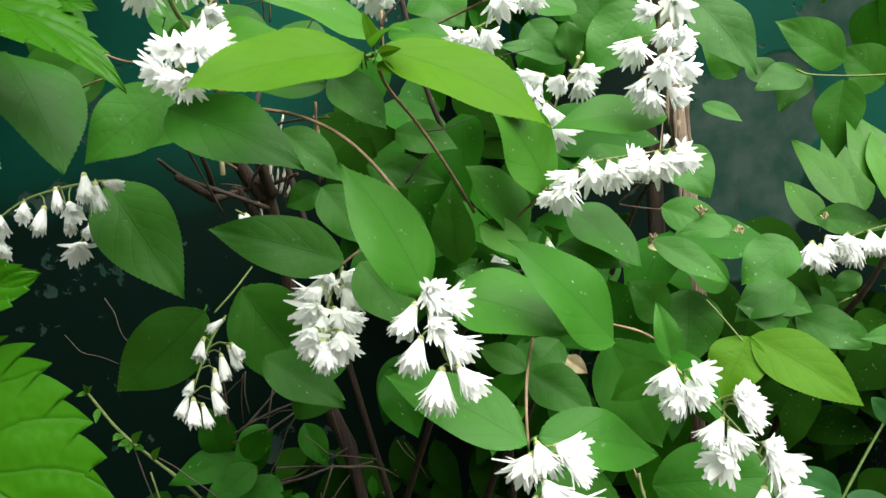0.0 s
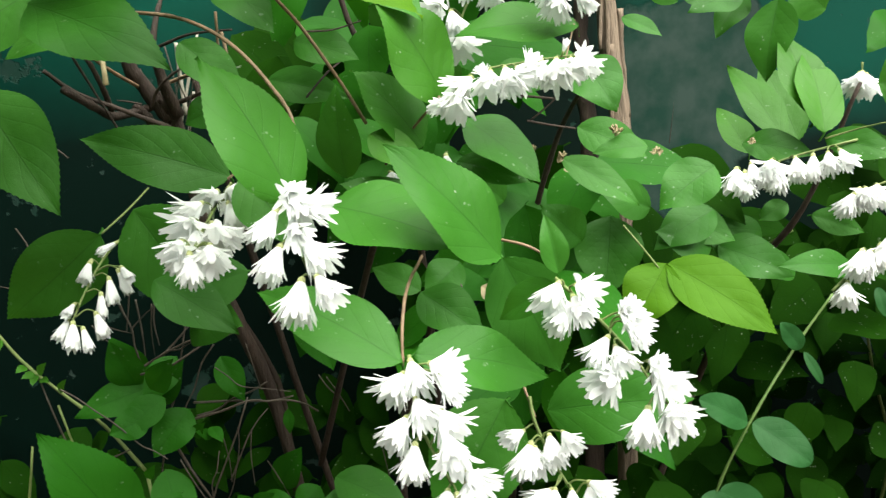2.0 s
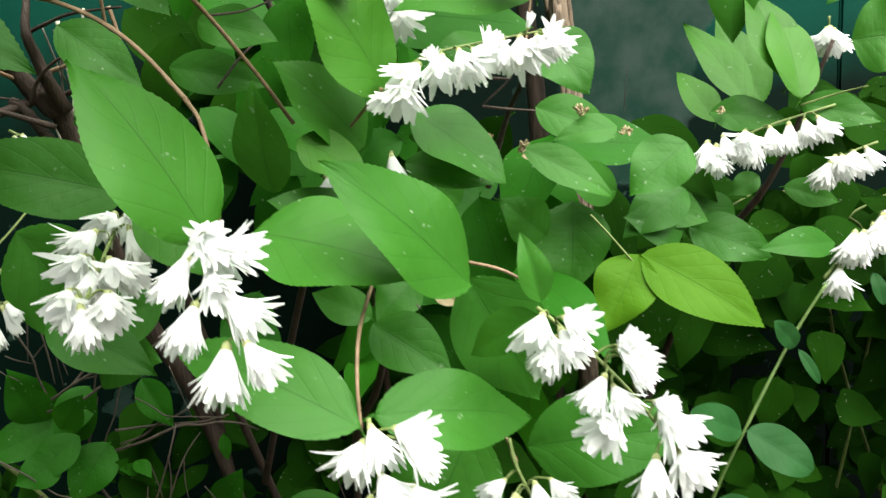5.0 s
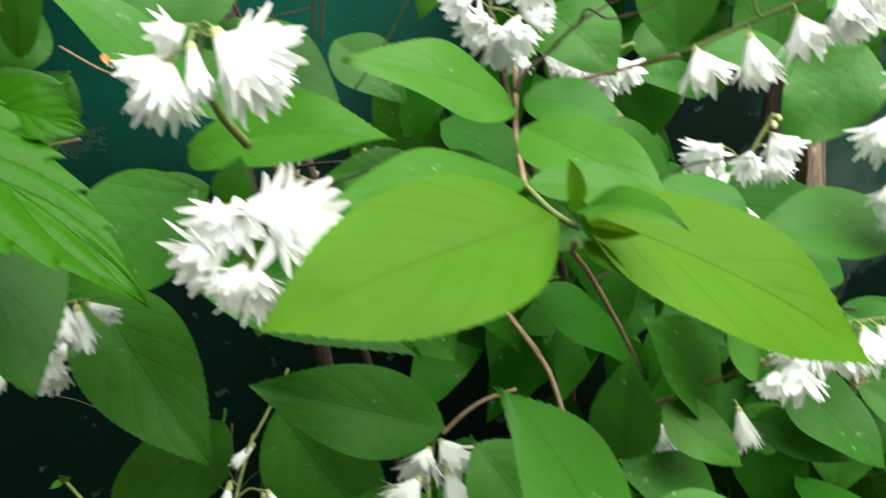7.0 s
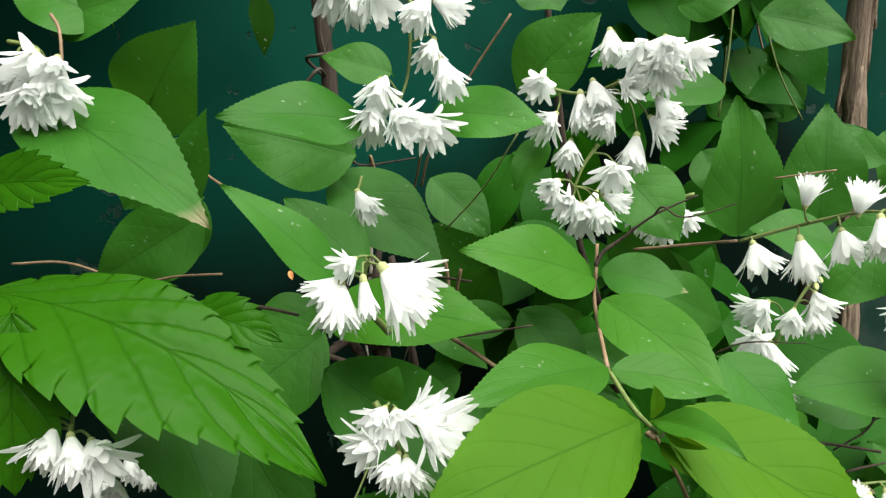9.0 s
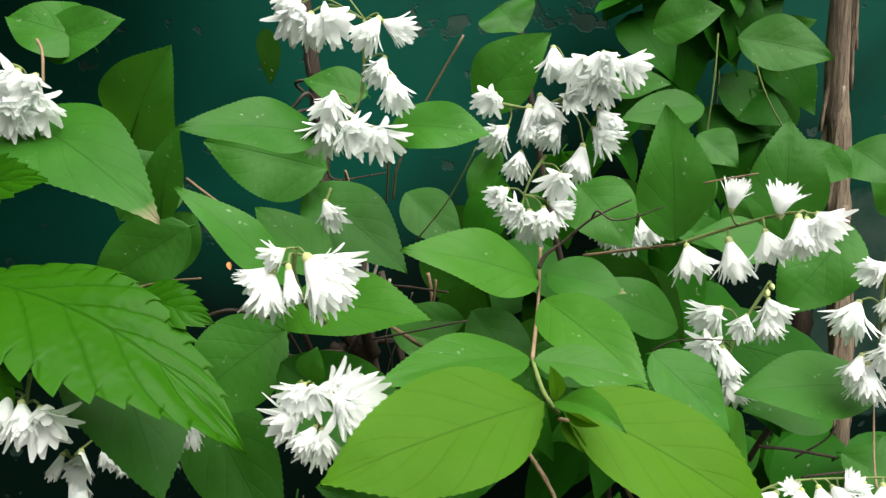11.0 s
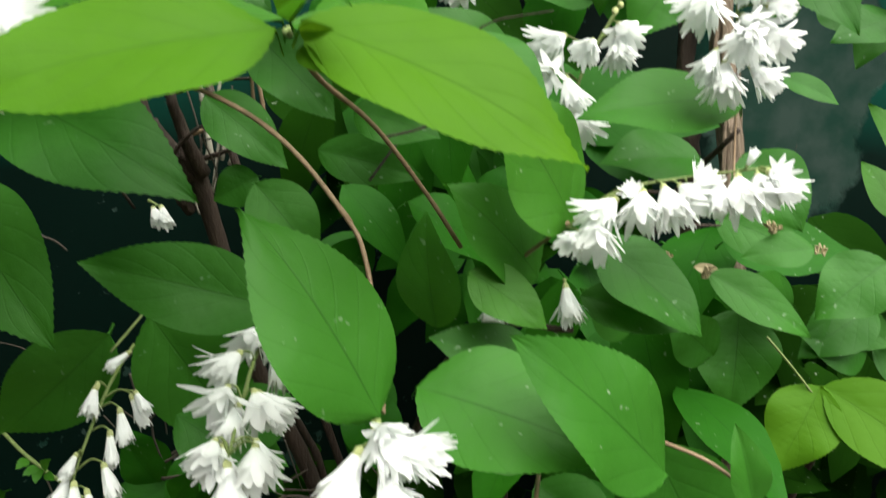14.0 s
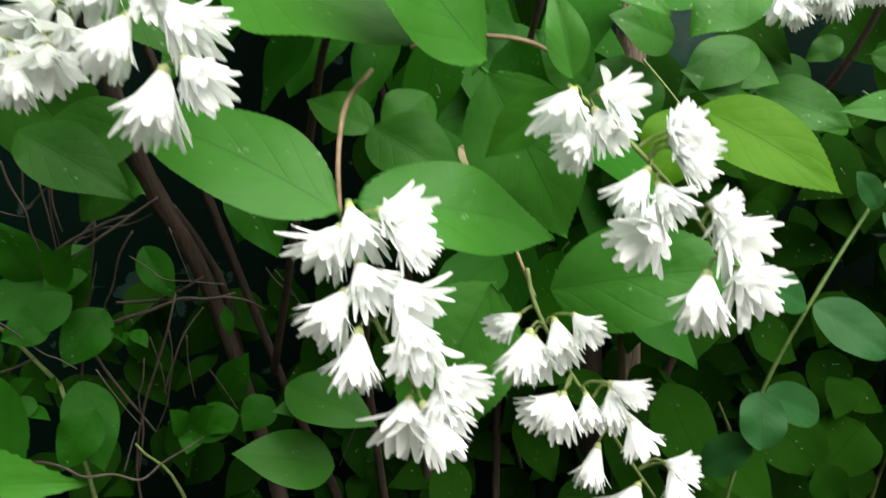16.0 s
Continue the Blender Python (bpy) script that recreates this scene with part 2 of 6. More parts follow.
def blade(length, width, bend=0.06, fold=0.16, peak=0.39, teeth=0.01, n=84, half=6, seed=0, petiole=0.07, coarse=0, lop=0.0, curl=0.0, bite=None, quilt=0.014, veins=5.5, slant=0.7, far_half=1.0, tooth_far=1.0, point=1.14):
    """A leaf blade along +Y from the base, upper face +Z: pointed oval, folded on the midrib, arched, with a toothed margin."""
    rng = random.Random(seed)
    q = point
    p = q * peak / (1 - peak)
    top = peak**p * (1 - peak) ** q
    ph, am = rng.uniform(0, 6.28), rng.uniform(0.018, 0.042)
    verts, uvs, faces = [], [], []
    cols = 2 * half + 1
    for i in range(n + 1):
        u = i / n
        w = 0.5 * width * (u**p * (1 - u) ** q / top) if 0 < u < 1 else 0.0
        rise = bend * length * 4 * u * (1 - u) * (1 + 0.4 * (u - 0.5))
        sway = lop * length * 4 * u * (1 - u)
        for j in range(cols):
            s = j / half - 1.0
            ww = w
            hook = 0.0
            if coarse:
                ragged = u * coarse + 0.2 * math.sin(9 * u + 2 * (s > 0) + seed)
                k = ragged % 1.0
                deep = (0.115 + 0.05 * math.sin(5 * math.floor(ragged) + 3 * (s > 0))) * (tooth_far if s < 0 else 1.0) * min(1.0, 6 * u) * min(1.0, 4 * (1 - u))
                ww *= 1.0 + abs(s) ** 6 * deep * (1.6 * k**0.8 - 0.7)
                hook = abs(s) ** 6 * 0.42 / coarse * k**2.5 * (deep > 0.02)
            elif abs(s) == 1 and i % 3 == 1 and 0.06 < u < 0.97:
                ww += teeth * width * 0.5
            if bite and (s > 0) == (bite[0] > 0):
                ww *= 1 - bite[2] * math.exp(-((u - bite[1]) / 0.07) ** 2)
            if s < 0:
                ww *= far_half
            x = ww * s
            z = rise + fold * abs(x) * (1 - 0.35 * abs(s)) + am * width * abs(s) * math.sin(ph + 11 * u + 2.2 * (s > 0)) - curl * width * s * s
            z += quilt * width * (abs(math.sin(math.pi * veins * (u - slant * (0.5 * abs(s)) ** 0.85))) ** 0.6 - 0.5) * min(1.0, 3 * abs(s)) * (1.05 - abs(s))
            y = length * (u + hook + (0.008 if (i % 3 == 1 and not coarse and abs(s) == 1) else 0.0))
            verts.append((x + sway, y, z))
            uvs.append((u, 0.5 + 0.5 * s))
    for i in range(n):
        for j in range(cols - 1):
            a = i * cols + j
            faces.append((a, a + 1, a + 1 + cols, a + cols))
    # stalk of the blade and raised rib below it
    r = 0.011 * min(length, 0.07) / 0.07 * 0.07
    b0 = len(verts)
    for k, (y, z) in enumerate(((-0.25 * petiole * length, -1.3 * petiole * length), (0.0, 0.0), (0.35 * length, bend * length * 0.86))):
        rk = r * (1.3, 1.0, 0.5)[k]
        for a in range(4):
            t = a * math.pi / 2
            xs = lop * length * 4 * 0.35 * 0.65 if k == 2 else 0
            verts.append((rk * math.cos(t) + xs, y, z + rk * math.sin(t) - rk))
            uvs.append((0.5, 0.35))
    for k in range(2):
        for a in range(4):
            c = b0 + 4 * k
            faces.append((c + a, c + (a + 1) % 4, c + 4 + (a + 1) % 4, c + 4 + a))
    return verts, faces, uvs


count = [0]


def frame_of(base, tip, normal):
    b, t, nn = Vector(base), Vector(tip), Vector(normal)
    y = (t - b).normalized()
    x = y.cross(nn).normalized()
    z = x.cross(y)
    return Matrix((x, y, z)).transposed().to_4x4(), (t - b).length


def leaf(base, tip, normal, width, mat, owner, label="", name="leaf", **shape):
    """One leaf from its base to its tip; normal: the way its upper face looks."""
    count[0] += 1
    rot, length = frame_of(base, tip, normal)
    v, f, uv = blade(length, width, seed=count[0], **shape)
    me = mesh_of(name, v, f, [mat], uv)
    ob = new(name, me)
    ob.parent = owner
    ob.matrix_parent_inverse = owner.matrix_basis.inverted()
    ob.matrix_basis = Matrix.Translation(base) @ rot
    return tagged(ob, label)


def smooth_path(points, steps=6):
    pts = [Vector(p) for p in points]
    ext = [2 * pts[0] - pts[1]] + pts + [2 * pts[-1] - pts[-2]]
    out = []
    for i in range(1, len(ext) - 2):
        p0, p1, p2, p3 = ext[i - 1 : i + 3]
        for k in range(steps):
            t = k / steps
            out.append(0.5 * (2 * p1 + (p2 - p0) * t + (2 * p0 - 5 * p1 + 4 * p2 - p3) * t * t + (3 * p1 - p0 - 3 * p2 + p3) * t**3))
    return out + [pts[-1]]


def tube(points, r0, r1, sides=8, rough=0.06, seed=0, steps=6, verts=None, faces=None, knots=0):
    """A tapered, slightly uneven tube along a smooth path, closed at both ends."""
    rng = random.Random(seed)
    verts, faces = ([], []) if verts is None else (verts, faces)
    path = smooth_path(points, steps) if len(points) > 2 or steps > 6 else [Vector(points[0]).lerp(Vector(points[-1]), k / 3) for k in range(4)]
    off = len(verts)
    up = Vector((0.31, 0.2, 0.93))
    last = len(path) - 1
    for i, p in enumerate(path):
        d = (path[min(i + 1, last)] - path[max(i - 1, 0)]).normalized()
        a = d.cross(up)
        a = a.normalized() if a.length > 0.05 else d.cross(Vector((1, 0, 0))).normalized()
        b = d.cross(a)
        r = r0 + (r1 - r0) * i / last
        if knots and i % knots == knots - 1:
            r *= 1.2
        for k in range(sides):
            t = 2 * math.pi * k / sides
            rr = r * (1 + rng.uniform(-rough, rough))
            verts.append(p + rr * (math.cos(t) * a + math.sin(t) * b))
    for i in range(last):
        for k in range(sides):
            c, e = off + i * sides + k, off + i * sides + (k + 1) % sides
            faces.append((c, e, e + sides, c + sides))
    faces.append(tuple(off + k for k in reversed(range(sides))))
    faces.append(tuple(off + last * sides + k for k in range(sides)))
    return verts, faces


def branch(points, r0, r1, mat, owner, label="", name="branch", knots=0, sides=8, rough=0.06):
    count[0] += 1
    v, f = tube(points, r0, r1, sides, rough, count[0], knots=knots)
    o = Vector(points[0])
    me = mesh_of(name, [p - o for p in v], f, [mat])
    ob = new(name, me)
    ob.parent = owner
    ob.matrix_parent_inverse = owner.matrix_basis.inverted()
    ob.matrix_basis = Matrix.Translation(o)
    return tagged(ob, label)


def petal(verts, faces, length, width, turn, r0, spread, reflex, cup, twist, blunt=0.3):
    """One pointed petal that leaves the axis (+Z) at r0 and leans outwards; its tip may curl back."""
    off, rows = len(verts), 8
    ca, sa = math.cos(turn), math.sin(turn)
    for i in range(rows):
        s = i / (rows - 1)
        r = r0 + spread * length * s**0.92 + reflex * length * max(0, s - 0.5) ** 1.4
        z = length * (s * (1 - 0.3 * spread * spread) - 0.3 * reflex * max(0, s - 0.5))
        w = width * (0.34 + 0.66 * min(1.0, s / 0.5))
        if s > 0.6:
            w *= blunt + (1 - blunt) * max(0.0, 1 - ((s - 0.6) / 0.405) ** 2.2)
        for k in (-1, 0, 1):
            lat = w * k * 0.5 + twist * length * s * s + 0.22 * width * s * math.sin(5 * s + 9 * turn)
            rad = r + cup * w * (abs(k) - 0.5)
            verts.append((ca * rad - sa * lat, sa * rad + ca * lat, z))
    for i in range(rows - 1):
        for k in range(2):
            a = off + 3 * i + k
            faces.append((a, a + 1, a + 4, a + 3))


def flower_mesh(seed, opening, petals=40, wide=1.0):
    """A double, nodding flower, one unit long from calyx to mouth, along +Z: a flared skirt of petals with a ragged hem."""
    rng = random.Random(seed)
    v, f = [], []
    for ring, (share, spread, length) in enumerate(((0.36, 0.5, 0.97), (0.36, 0.4, 1.06), (0.28, 0.22, 1.04))):
        k = round(petals * share)
        for i in range(k):
            stray = ring == 0 and rng.random() < 0.25
            petal(v, f, length * rng.uniform(0.84, 1.04), wide * rng.uniform(0.17, 0.25), 2 * math.pi * (i + 0.45 * ring + rng.uniform(-0.15, 0.15)) / k, 0.085 - 0.018 * ring,
                  spread * opening * rng.uniform(0.94, 1.06), (rng.uniform(0.5, 1.0) if stray else rng.uniform(0.0, 0.4)) * opening, rng.uniform(-0.12, 0.0), rng.uniform(-0.07, 0.07), rng.uniform(0.12, 0.32))
    n_petal = len(f)
    # calyx: a small cup with five teeth
    off, sides = len(v), 10
    for j, (z, r) in enumerate(((-0.1, 0.035), (-0.06, 0.1), (0.06, 0.125), (0.16, 0.11))):
        for i in range(sides):
            t = 2 * math.pi * i / sides
            zz = z + (0.1 if j == 3 and i % 2 else 0)
            v.append((r * math.cos(t), r * math.sin(t), zz))
    for j in range(3):
        for i in range(sides):
            a, c = off + j * sides + i, off + j * sides + (i + 1) % sides
            f.append((a, c, c + sides, a + sides))
    f.append(tuple(off + i for i in reversed(range(sides))))
    return mesh_of("flower", v, f, [petal_mat, calyx_mat], slots=[0] * n_petal + [1] * (len(f) - n_petal))


open_flowers = [flower_mesh(10 + i, (1.0, 0.85, 1.15, 0.75, 1.3, 0.95)[i]) for i in range(6)]
star_flowers = [flower_mesh(50 + i, (1.5, 1.3, 1.65, 1.4)[i], 21, 1.5) for i in range(4)]
half_flowers = [flower_mesh(30 + i, (0.5, 0.35, 0.6)[i], 32) for i in range(3)]


def bud_mesh():
    bm = bmesh.new()
    bmesh.ops.create_uvsphere(bm, u_segments=8, v_segments=7, radius=0.5)
    for q in bm.verts:
        q.co.x *= 0.62
        q.co.y *= 0.62
        q.co.z += 0.42
    me = bpy.data.meshes.new("flower_bud")
    bm.to_mesh(me)
    bm.free()
    me.materials.append(calyx_mat)
    me.polygons.foreach_set("use_smooth", [True] * len(me.polygons))
    return me


bud = bud_mesh()


def cluster(rachis, flowers, owner, label="", half=False, thick=0.0008, mat=None):
    """A raceme: its stalk along the points of rachis, and for each flower its calyx and mouth; the flowers hang on thin pedicels."""
    count[0] += 1
    path = smooth_path(rachis, 5)
    v, f = tube(rachis, thick, thick * 0.6, 6, 0.05, count[0])
    for i, fl in enumerate(flowers):
        c, m = Vector(fl[:3]), Vector(fl[3:6])
        d = (m - c).normalized()
        near = min(path, key=lambda q: (q - c).length + 0.35 * max(0.0, (q - c).dot(d)))
        start = c - 0.08 * (m - c)
        mid = near.lerp(start, 0.6) - 0.25 * (near - start).length * d
        tube([near, mid, start], 0.00045, 0.0004, 5, 0.03, i, 4, v, f)
    o = Vector(rachis[0])
    ob = new("raceme", mesh_of("raceme", [p - o for p in v], f, [mat or stalk_mat]))
    ob.parent = owner
    ob.matrix_parent_inverse = owner.matrix_basis.inverted()
    ob.matrix_basis = Matrix.Translation(o)
    tagged(ob, label)
    rng = random.Random(count[0])
    for fl in flowers:
        c, m = Vector(fl[:3]), Vector(fl[3:6])
        size = (m - c).length
        way = ((m - c) / size + Vector([rng.uniform(-0.2, 0.2) for _ in range(3)])).normalized()
        size *= rng.uniform(0.92, 1.1)
        kind = fl[6] if len(fl) > 6 else (1 if half else 3 if rng.random() < 0.22 else 0)
        me = bud if kind == 2 else rng.choice((open_flowers, half_flowers, None, star_flowers)[kind])
        fo = new("flower_bud" if kind == 2 else "flower", me)
        fo.parent = ob
        fo.matrix_parent_inverse = Matrix.Translation(-o)
        fo.matrix_basis = Matrix.Translation(c) @ way.to_track_quat('Z', 'Y').to_matrix().to_4x4() @ Matrix.Rotation(rng.uniform(0, 6.28), 4, 'Z') @ Matrix.Diagonal((0.69 * size, 0.69 * size, 0.88 * size, 1))
    return ob


def spent(place, size, owner, drop=(0, -0.2, -1)):
    """A withered tuft: a few shrunken tan petals and bare pedicels."""
    count[0] += 1
    rng = random.Random(count[0])
    v, f = [], []
    for k in range(7):
        o, lv = Vector([rng.uniform(-1, 1) * size * 0.8 for _ in range(3)]), []
        turn = Euler((rng.uniform(-1, 1), rng.uniform(-1, 1), rng.uniform(0, 6)))
        lf = []
        for j in range(4):
            petal(lv, lf, size * rng.uniform(0.6, 1.0), size * 0.35, 1.57 * j + rng.random(), 0.05 * size, rng.uniform(0.1, 0.4), 0.2, 0.5, rng.uniform(-0.3, 0.3))
        off = len(v)
        v += [o + turn.to_matrix() @ Vector(q) for q in lv]
        f += [tuple(off + i for i in q) for q in lf]
        tube([(0, 0, size), o * 0.5 + Vector((0, 0, size * 0.3)), o], 0.0004, 0.0003, 5, 0.05, k, 3, v, f)
    ob = new("spent_bloom", mesh_of("spent_bloom", v, f, [dry_mat]))
    ob.parent = owner
    ob.matrix_parent_inverse = owner.matrix_basis.inverted()
    ob.matrix_basis = Matrix.Translation(place)
    return tagged(ob, "withered tan flower remains")


def mass(name, places, mat, label, category, width=(0.45, 0.6), owner=None, peak=(0.32, 0.42)):
    """Many leaves nobody could count, as one mesh: places gives base, tip and normal of each."""
    v, f, uv = [], [], []
    for i, (b, t, nn) in enumerate(places):
        rot, length = frame_of(b, t, nn)
        rng = random.Random(i + 7)
        lv, lf, lu = blade(length, length * rng.uniform(*width), rng.uniform(0.02, 0.1), rng.uniform(0.05, 0.3), rng.uniform(*peak), 0.012, 14, 2, i)
        m = Matrix.Translation(b) @ rot
        off = len(v)
        v += [m @ Vector(q) for q in lv]
        f += [tuple(off + k for k in q) for q in lf]
        uv += lu
    ob = new(name, mesh_of(name, v, f, [mat], uv))
    if owner:
        ob.parent = owner
        ob.matrix_parent_inverse = owner.matrix_basis.inverted()
    return tagged(ob, label, category if not owner else "", "", "stuff")


def scatter(count_, box, size, seed, face=(0.0, -0.6, 0.6), droop=0.35, keep=None):
    """Random leaves in a box: mostly facing out and up, tips drooping."""
    rng = random.Random(seed)
    out = []
    while len(out) < count_:
        p = Vector([rng.uniform(a, b) for a, b in box])
        p.y = min(p.y, fence_at(p.x) - 0.06)
        if keep and not keep(p):
            continue
        a = Vector((rng.uniform(-1, 1), rng.uniform(-0.7, 0.3), rng.uniform(-0.9, 0.3) - droop)).normalized()
        nn = (Vector(face) + Vector((rng.uniform(-0.5, 0.5), rng.uniform(-0.4, 0.4), rng.uniform(-0.3, 0.4)))).normalized()
        if abs(a.dot(nn)) > 0.85:
            continue
        out.append((p, p + a * rng.uniform(*size), nn))
    return out


# ---- setting ----
def box_mesh(name, lo, hi, mat, bevel=0.0):
    bm = bmesh.new()
    bmesh.ops.create_cube(bm, size=1)
    for q in bm.verts:
        q.co = Vector([lo[i] + (q.co[i] + 0.5) * (hi[i] - lo[i]) for i in range(3)])
    if bevel:
        bmesh.ops.bevel(bm, geom=bm.edges[:], offset=bevel, segments=2, affect='EDGES')
    me = bpy.data.meshes.new(name)
    bm.to_mesh(me)
    bm.free()
    me.materials.append(mat)
    return me


gv, gf = [], []
GN = 60
for i in range(GN + 1):
    for j in range(GN + 1):
        s = lambda k: math.copysign(abs(2 * k / GN - 1) ** 3, 2 * k / GN - 1) * 60
        x, y = s(i), s(j)
        gv.append((x, y, 0.03 * noise.noise((3 * x, 3 * y, 0)) if abs(x) < 4 else 0))
for i in range(GN):
    for j in range(GN):
        a = i * (GN + 1) + j
        gf.append((a, a + GN + 1, a + GN + 2, a + 1))
tagged(new("ground", mesh_of("ground", gv, gf, [soil_mat])), "dark bare soil under the shrubs", "ground", kind="structure")

fence = tagged(new("fence_wall"), "dark teal painted sheet-metal fence with flaking paint", "fence", kind="structure")
fence.matrix_world = fence.matrix_basis = pose(0, FENCE_Y, 0, 0, 0, math.degrees(math.atan(FENCE_LEAN)))
for k in range(-3, 4):
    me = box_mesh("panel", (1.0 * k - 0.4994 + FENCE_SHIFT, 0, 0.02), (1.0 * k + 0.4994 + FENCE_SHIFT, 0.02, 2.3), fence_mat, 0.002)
    p_ = new("panel", me)
    p_.parent = fence
# made-up wall behind the camera that cuts light from the front left
back = box_mesh("shade_wall", (-4, -1.75, 0), (0.1, -1.55, 2.7), plain_organic("grey_plaster", (0.05, 0.05, 0.045), (0.11, 0.11, 0.1), 12, 0.9))
tagged(new("shade_wall", back), "unseen grey wall behind the camera, added to block light", "wall", kind="structure")

# ---- plants ----
shrub = thing("deutzia_shrub", (0.0, 0.6, 0.0), "flowering shrub with oval leaves and hanging double white flowers", "shrub")
creeper = thing("creeper_vine", (-0.35, 0.34, 0.0), "climbing creeper with coarsely serrated glossy green leaflets", "vine")
honeysuckle = thing("honeysuckle_vine", (0.2, 0.4, 0.0), "slender climbing shoot with paired blue-green oval leaves", "vine")
fence_vine = thing("fence_vine", (0.3, 0.7, 0.0), "dense dark green climbing foliage against the fence", "vine")

undergrowth = thing("undergrowth_plant", (-0.2, 0.52, 0.0), "low leafy plant with dark green pointed leaves in the shade", "plant")
dead_brush = thing("dead_brush", (-0.16, 0.55, 0.0), "tangle of dry leafless grey-brown twigs under the shrub", "twigs")
weed = thing("weed", (-0.06, 0.52, 0.0), "thin green weed shoot with small toothed leaves", "weed")

# trunks from the ground up
branch([(-0.03, 0.6, -0.03), (-0.06, 0.57, 0.5), (-0.085, 0.55, 0.764), (-0.106, 0.53, 0.86), (-0.116, 0.503, 0.985), (-0.122, 0.5, 0.998)], 0.0048, 0.0047, dark_twig_mat, shrub, "thick brown main stem", "stem", 9, 12, 0.14)
branch([(-0.118, 0.503, 0.985), (-0.13, 0.495, 1.008), (-0.135, 0.49, 1.028), (-0.138, 0.5, 1.12), (-0.144, 0.5, 1.19), (-0.17, 0.5, 1.5)], 0.0048, 0.0034, dark_twig_mat, shrub, "", "stem", 9, 12, 0.14)
branch([(0.01, 0.63, -0.03), (-0.03, 0.62, 0.5), (-0.06, 0.58, 0.7), (-0.09, 0.54, 0.9), (-0.112, 0.525, 1.03)], 0.0036, 0.002, dark_twig_mat, shrub, "brown stem", "stem", 9, 10, 0.1)
branch([(0.03, 0.62, -0.03), (0.03, 0.6, 0.5), (0.03, 0.58, 0.8), (0.02, 0.54, 0.96), (-0.01, 0.52, 1.06), (-0.04, 0.5, 1.25)], 0.0034, 0.0014, dark_twig_mat, shrub, "", "stem", 9)
branch([(0.05, 0.62, -0.03), (0.08, 0.6, 0.6), (0.1, 0.56, 0.85), (0.12, 0.52, 0.95), (0.14, 0.46, 1.0)], 0.0032, 0.0012, dark_twig_mat, shrub, "", "stem", 9)
branch([(0.08, 0.64, -0.03), (0.16, 0.62, 0.5), (0.24, 0.58, 0.8), (0.28, 0.53, 0.9), (0.3, 0.5, 0.98)], 0.004, 0.0012, dark_twig_mat, shrub, "", "stem", 9)
branch([(0.0, 0.6, 0.5), (0.01, 0.5, 0.75), (0.04, 0.39, 0.86), (0.05, 0.345, 0.9)], 0.003, 0.001, dark_twig_mat, shrub, "", "stem", 9)
branch([(-0.06, 0.56, 0.72), (0.0, 0.46, 0.88), (0.03, 0.39, 0.94), (0.06, 0.36, 0.95)], 0.0025, 0.0009, dark_twig_mat, shrub, "", "stem", 9)
branch([(0.17, 0.62, -0.03), (0.175, 0.6, 0.5), (0.176, 0.59, 0.9), (0.168, 0.59, 1.02), (0.162, 0.59, 1.1), (0.156, 0.59, 1.2), (0.15, 0.59, 1.7)], 0.0078, 0.006, bark_mat, shrub, "grey-brown old stem with shredding bark", "stem", 0, 14, 0.16)
branch([(0.15, 0.61, -0.03), (0.15, 0.61, 0.5), (0.154, 0.605, 0.9), (0.152, 0.603, 0.99), (0.15, 0.603, 1.03), (0.154, 0.6, 1.075)], 0.0085, 0.004, dark_twig_mat, shrub, "dark brown second stem close beside", "stem", 9, 12, 0.16)
# fork of the stems and the twigs that leave it
branch([(-0.112, 0.5, 0.987), (-0.113, 0.49, 1.002), (-0.114, 0.485, 1.015), (-0.114, 0.48, 1.027), (-0.112, 0.487, 1.045), (-0.109, 0.495, 1.06)], 0.0042, 0.0009, dark_twig_mat, shrub, "", "stem", 9)
branch([(-0.128, 0.5, 0.993), (-0.14, 0.475, 0.989), (-0.139, 0.45, 0.995), (-0.145, 0.43, 1.005)], 0.0026, 0.0022, dark_twig_mat, shrub, "", "twig", 7)
branch([(-0.142, 0.477, 0.99), (-0.137, 0.46, 1.003), (-0.137, 0.45, 1.016), (-0.139, 0.445, 1.024)], 0.0017, 0.0013, dark_twig_mat, shrub, "", "twig", 7)
branch([(-0.131, 0.495, 1.005), (-0.132, 0.47, 1.012), (-0.134, 0.455, 1.018), (-0.133, 0.44, 1.022)], 0.0012, 0.0009, twig_mat, shrub, "", "twig", 7)
branch([(-0.124, 0.49, 0.992), (-0.117, 0.485, 1.002), (-0.106, 0.48, 1.01), (-0.092, 0.475, 1.016)], 0.0011, 0.0006, dark_twig_mat, shrub, "", "twig", 7)
branch([(-0.113, 0.5, 0.994), (-0.101, 0.495, 0.997), (-0.091, 0.49, 1.0)], 0.0016, 0.0011, dark_twig_mat, shrub, "", "twig", 7)
branch([(-0.125, 0.48, 0.995), (-0.131, 0.475, 0.997), (-0.135, 0.47, 0.998)], 0.0006, 0.0004, dark_twig_mat, shrub, "", "twig", 7)
branch([(-0.129, 0.56, 0.986), (-0.13, 0.56, 1.011), (-0.13, 0.56, 1.035)], 0.0016, 0.0013, pale_mat, shrub, "pale dead shoot", "twig", 7)
branch([(-0.127, 0.57, 0.984), (-0.12, 0.57, 1.005), (-0.117, 0.57, 1.014)], 0.0014, 0.001, pale_mat, shrub, "pale dead shoot", "twig", 7)
branch([(-0.123, 0.57, 0.981), (-0.117, 0.57, 0.992)], 0.0012, 0.0009, pale_mat, shrub, "pale dead shoot", "twig", 7)
branch([(-0.139, 0.58, 0.963), (-0.133, 0.58, 0.986), (-0.129, 0.58, 1.002)], 0.0011, 0.0009, pale_mat, shrub, "pale dead shoot", "twig", 7)
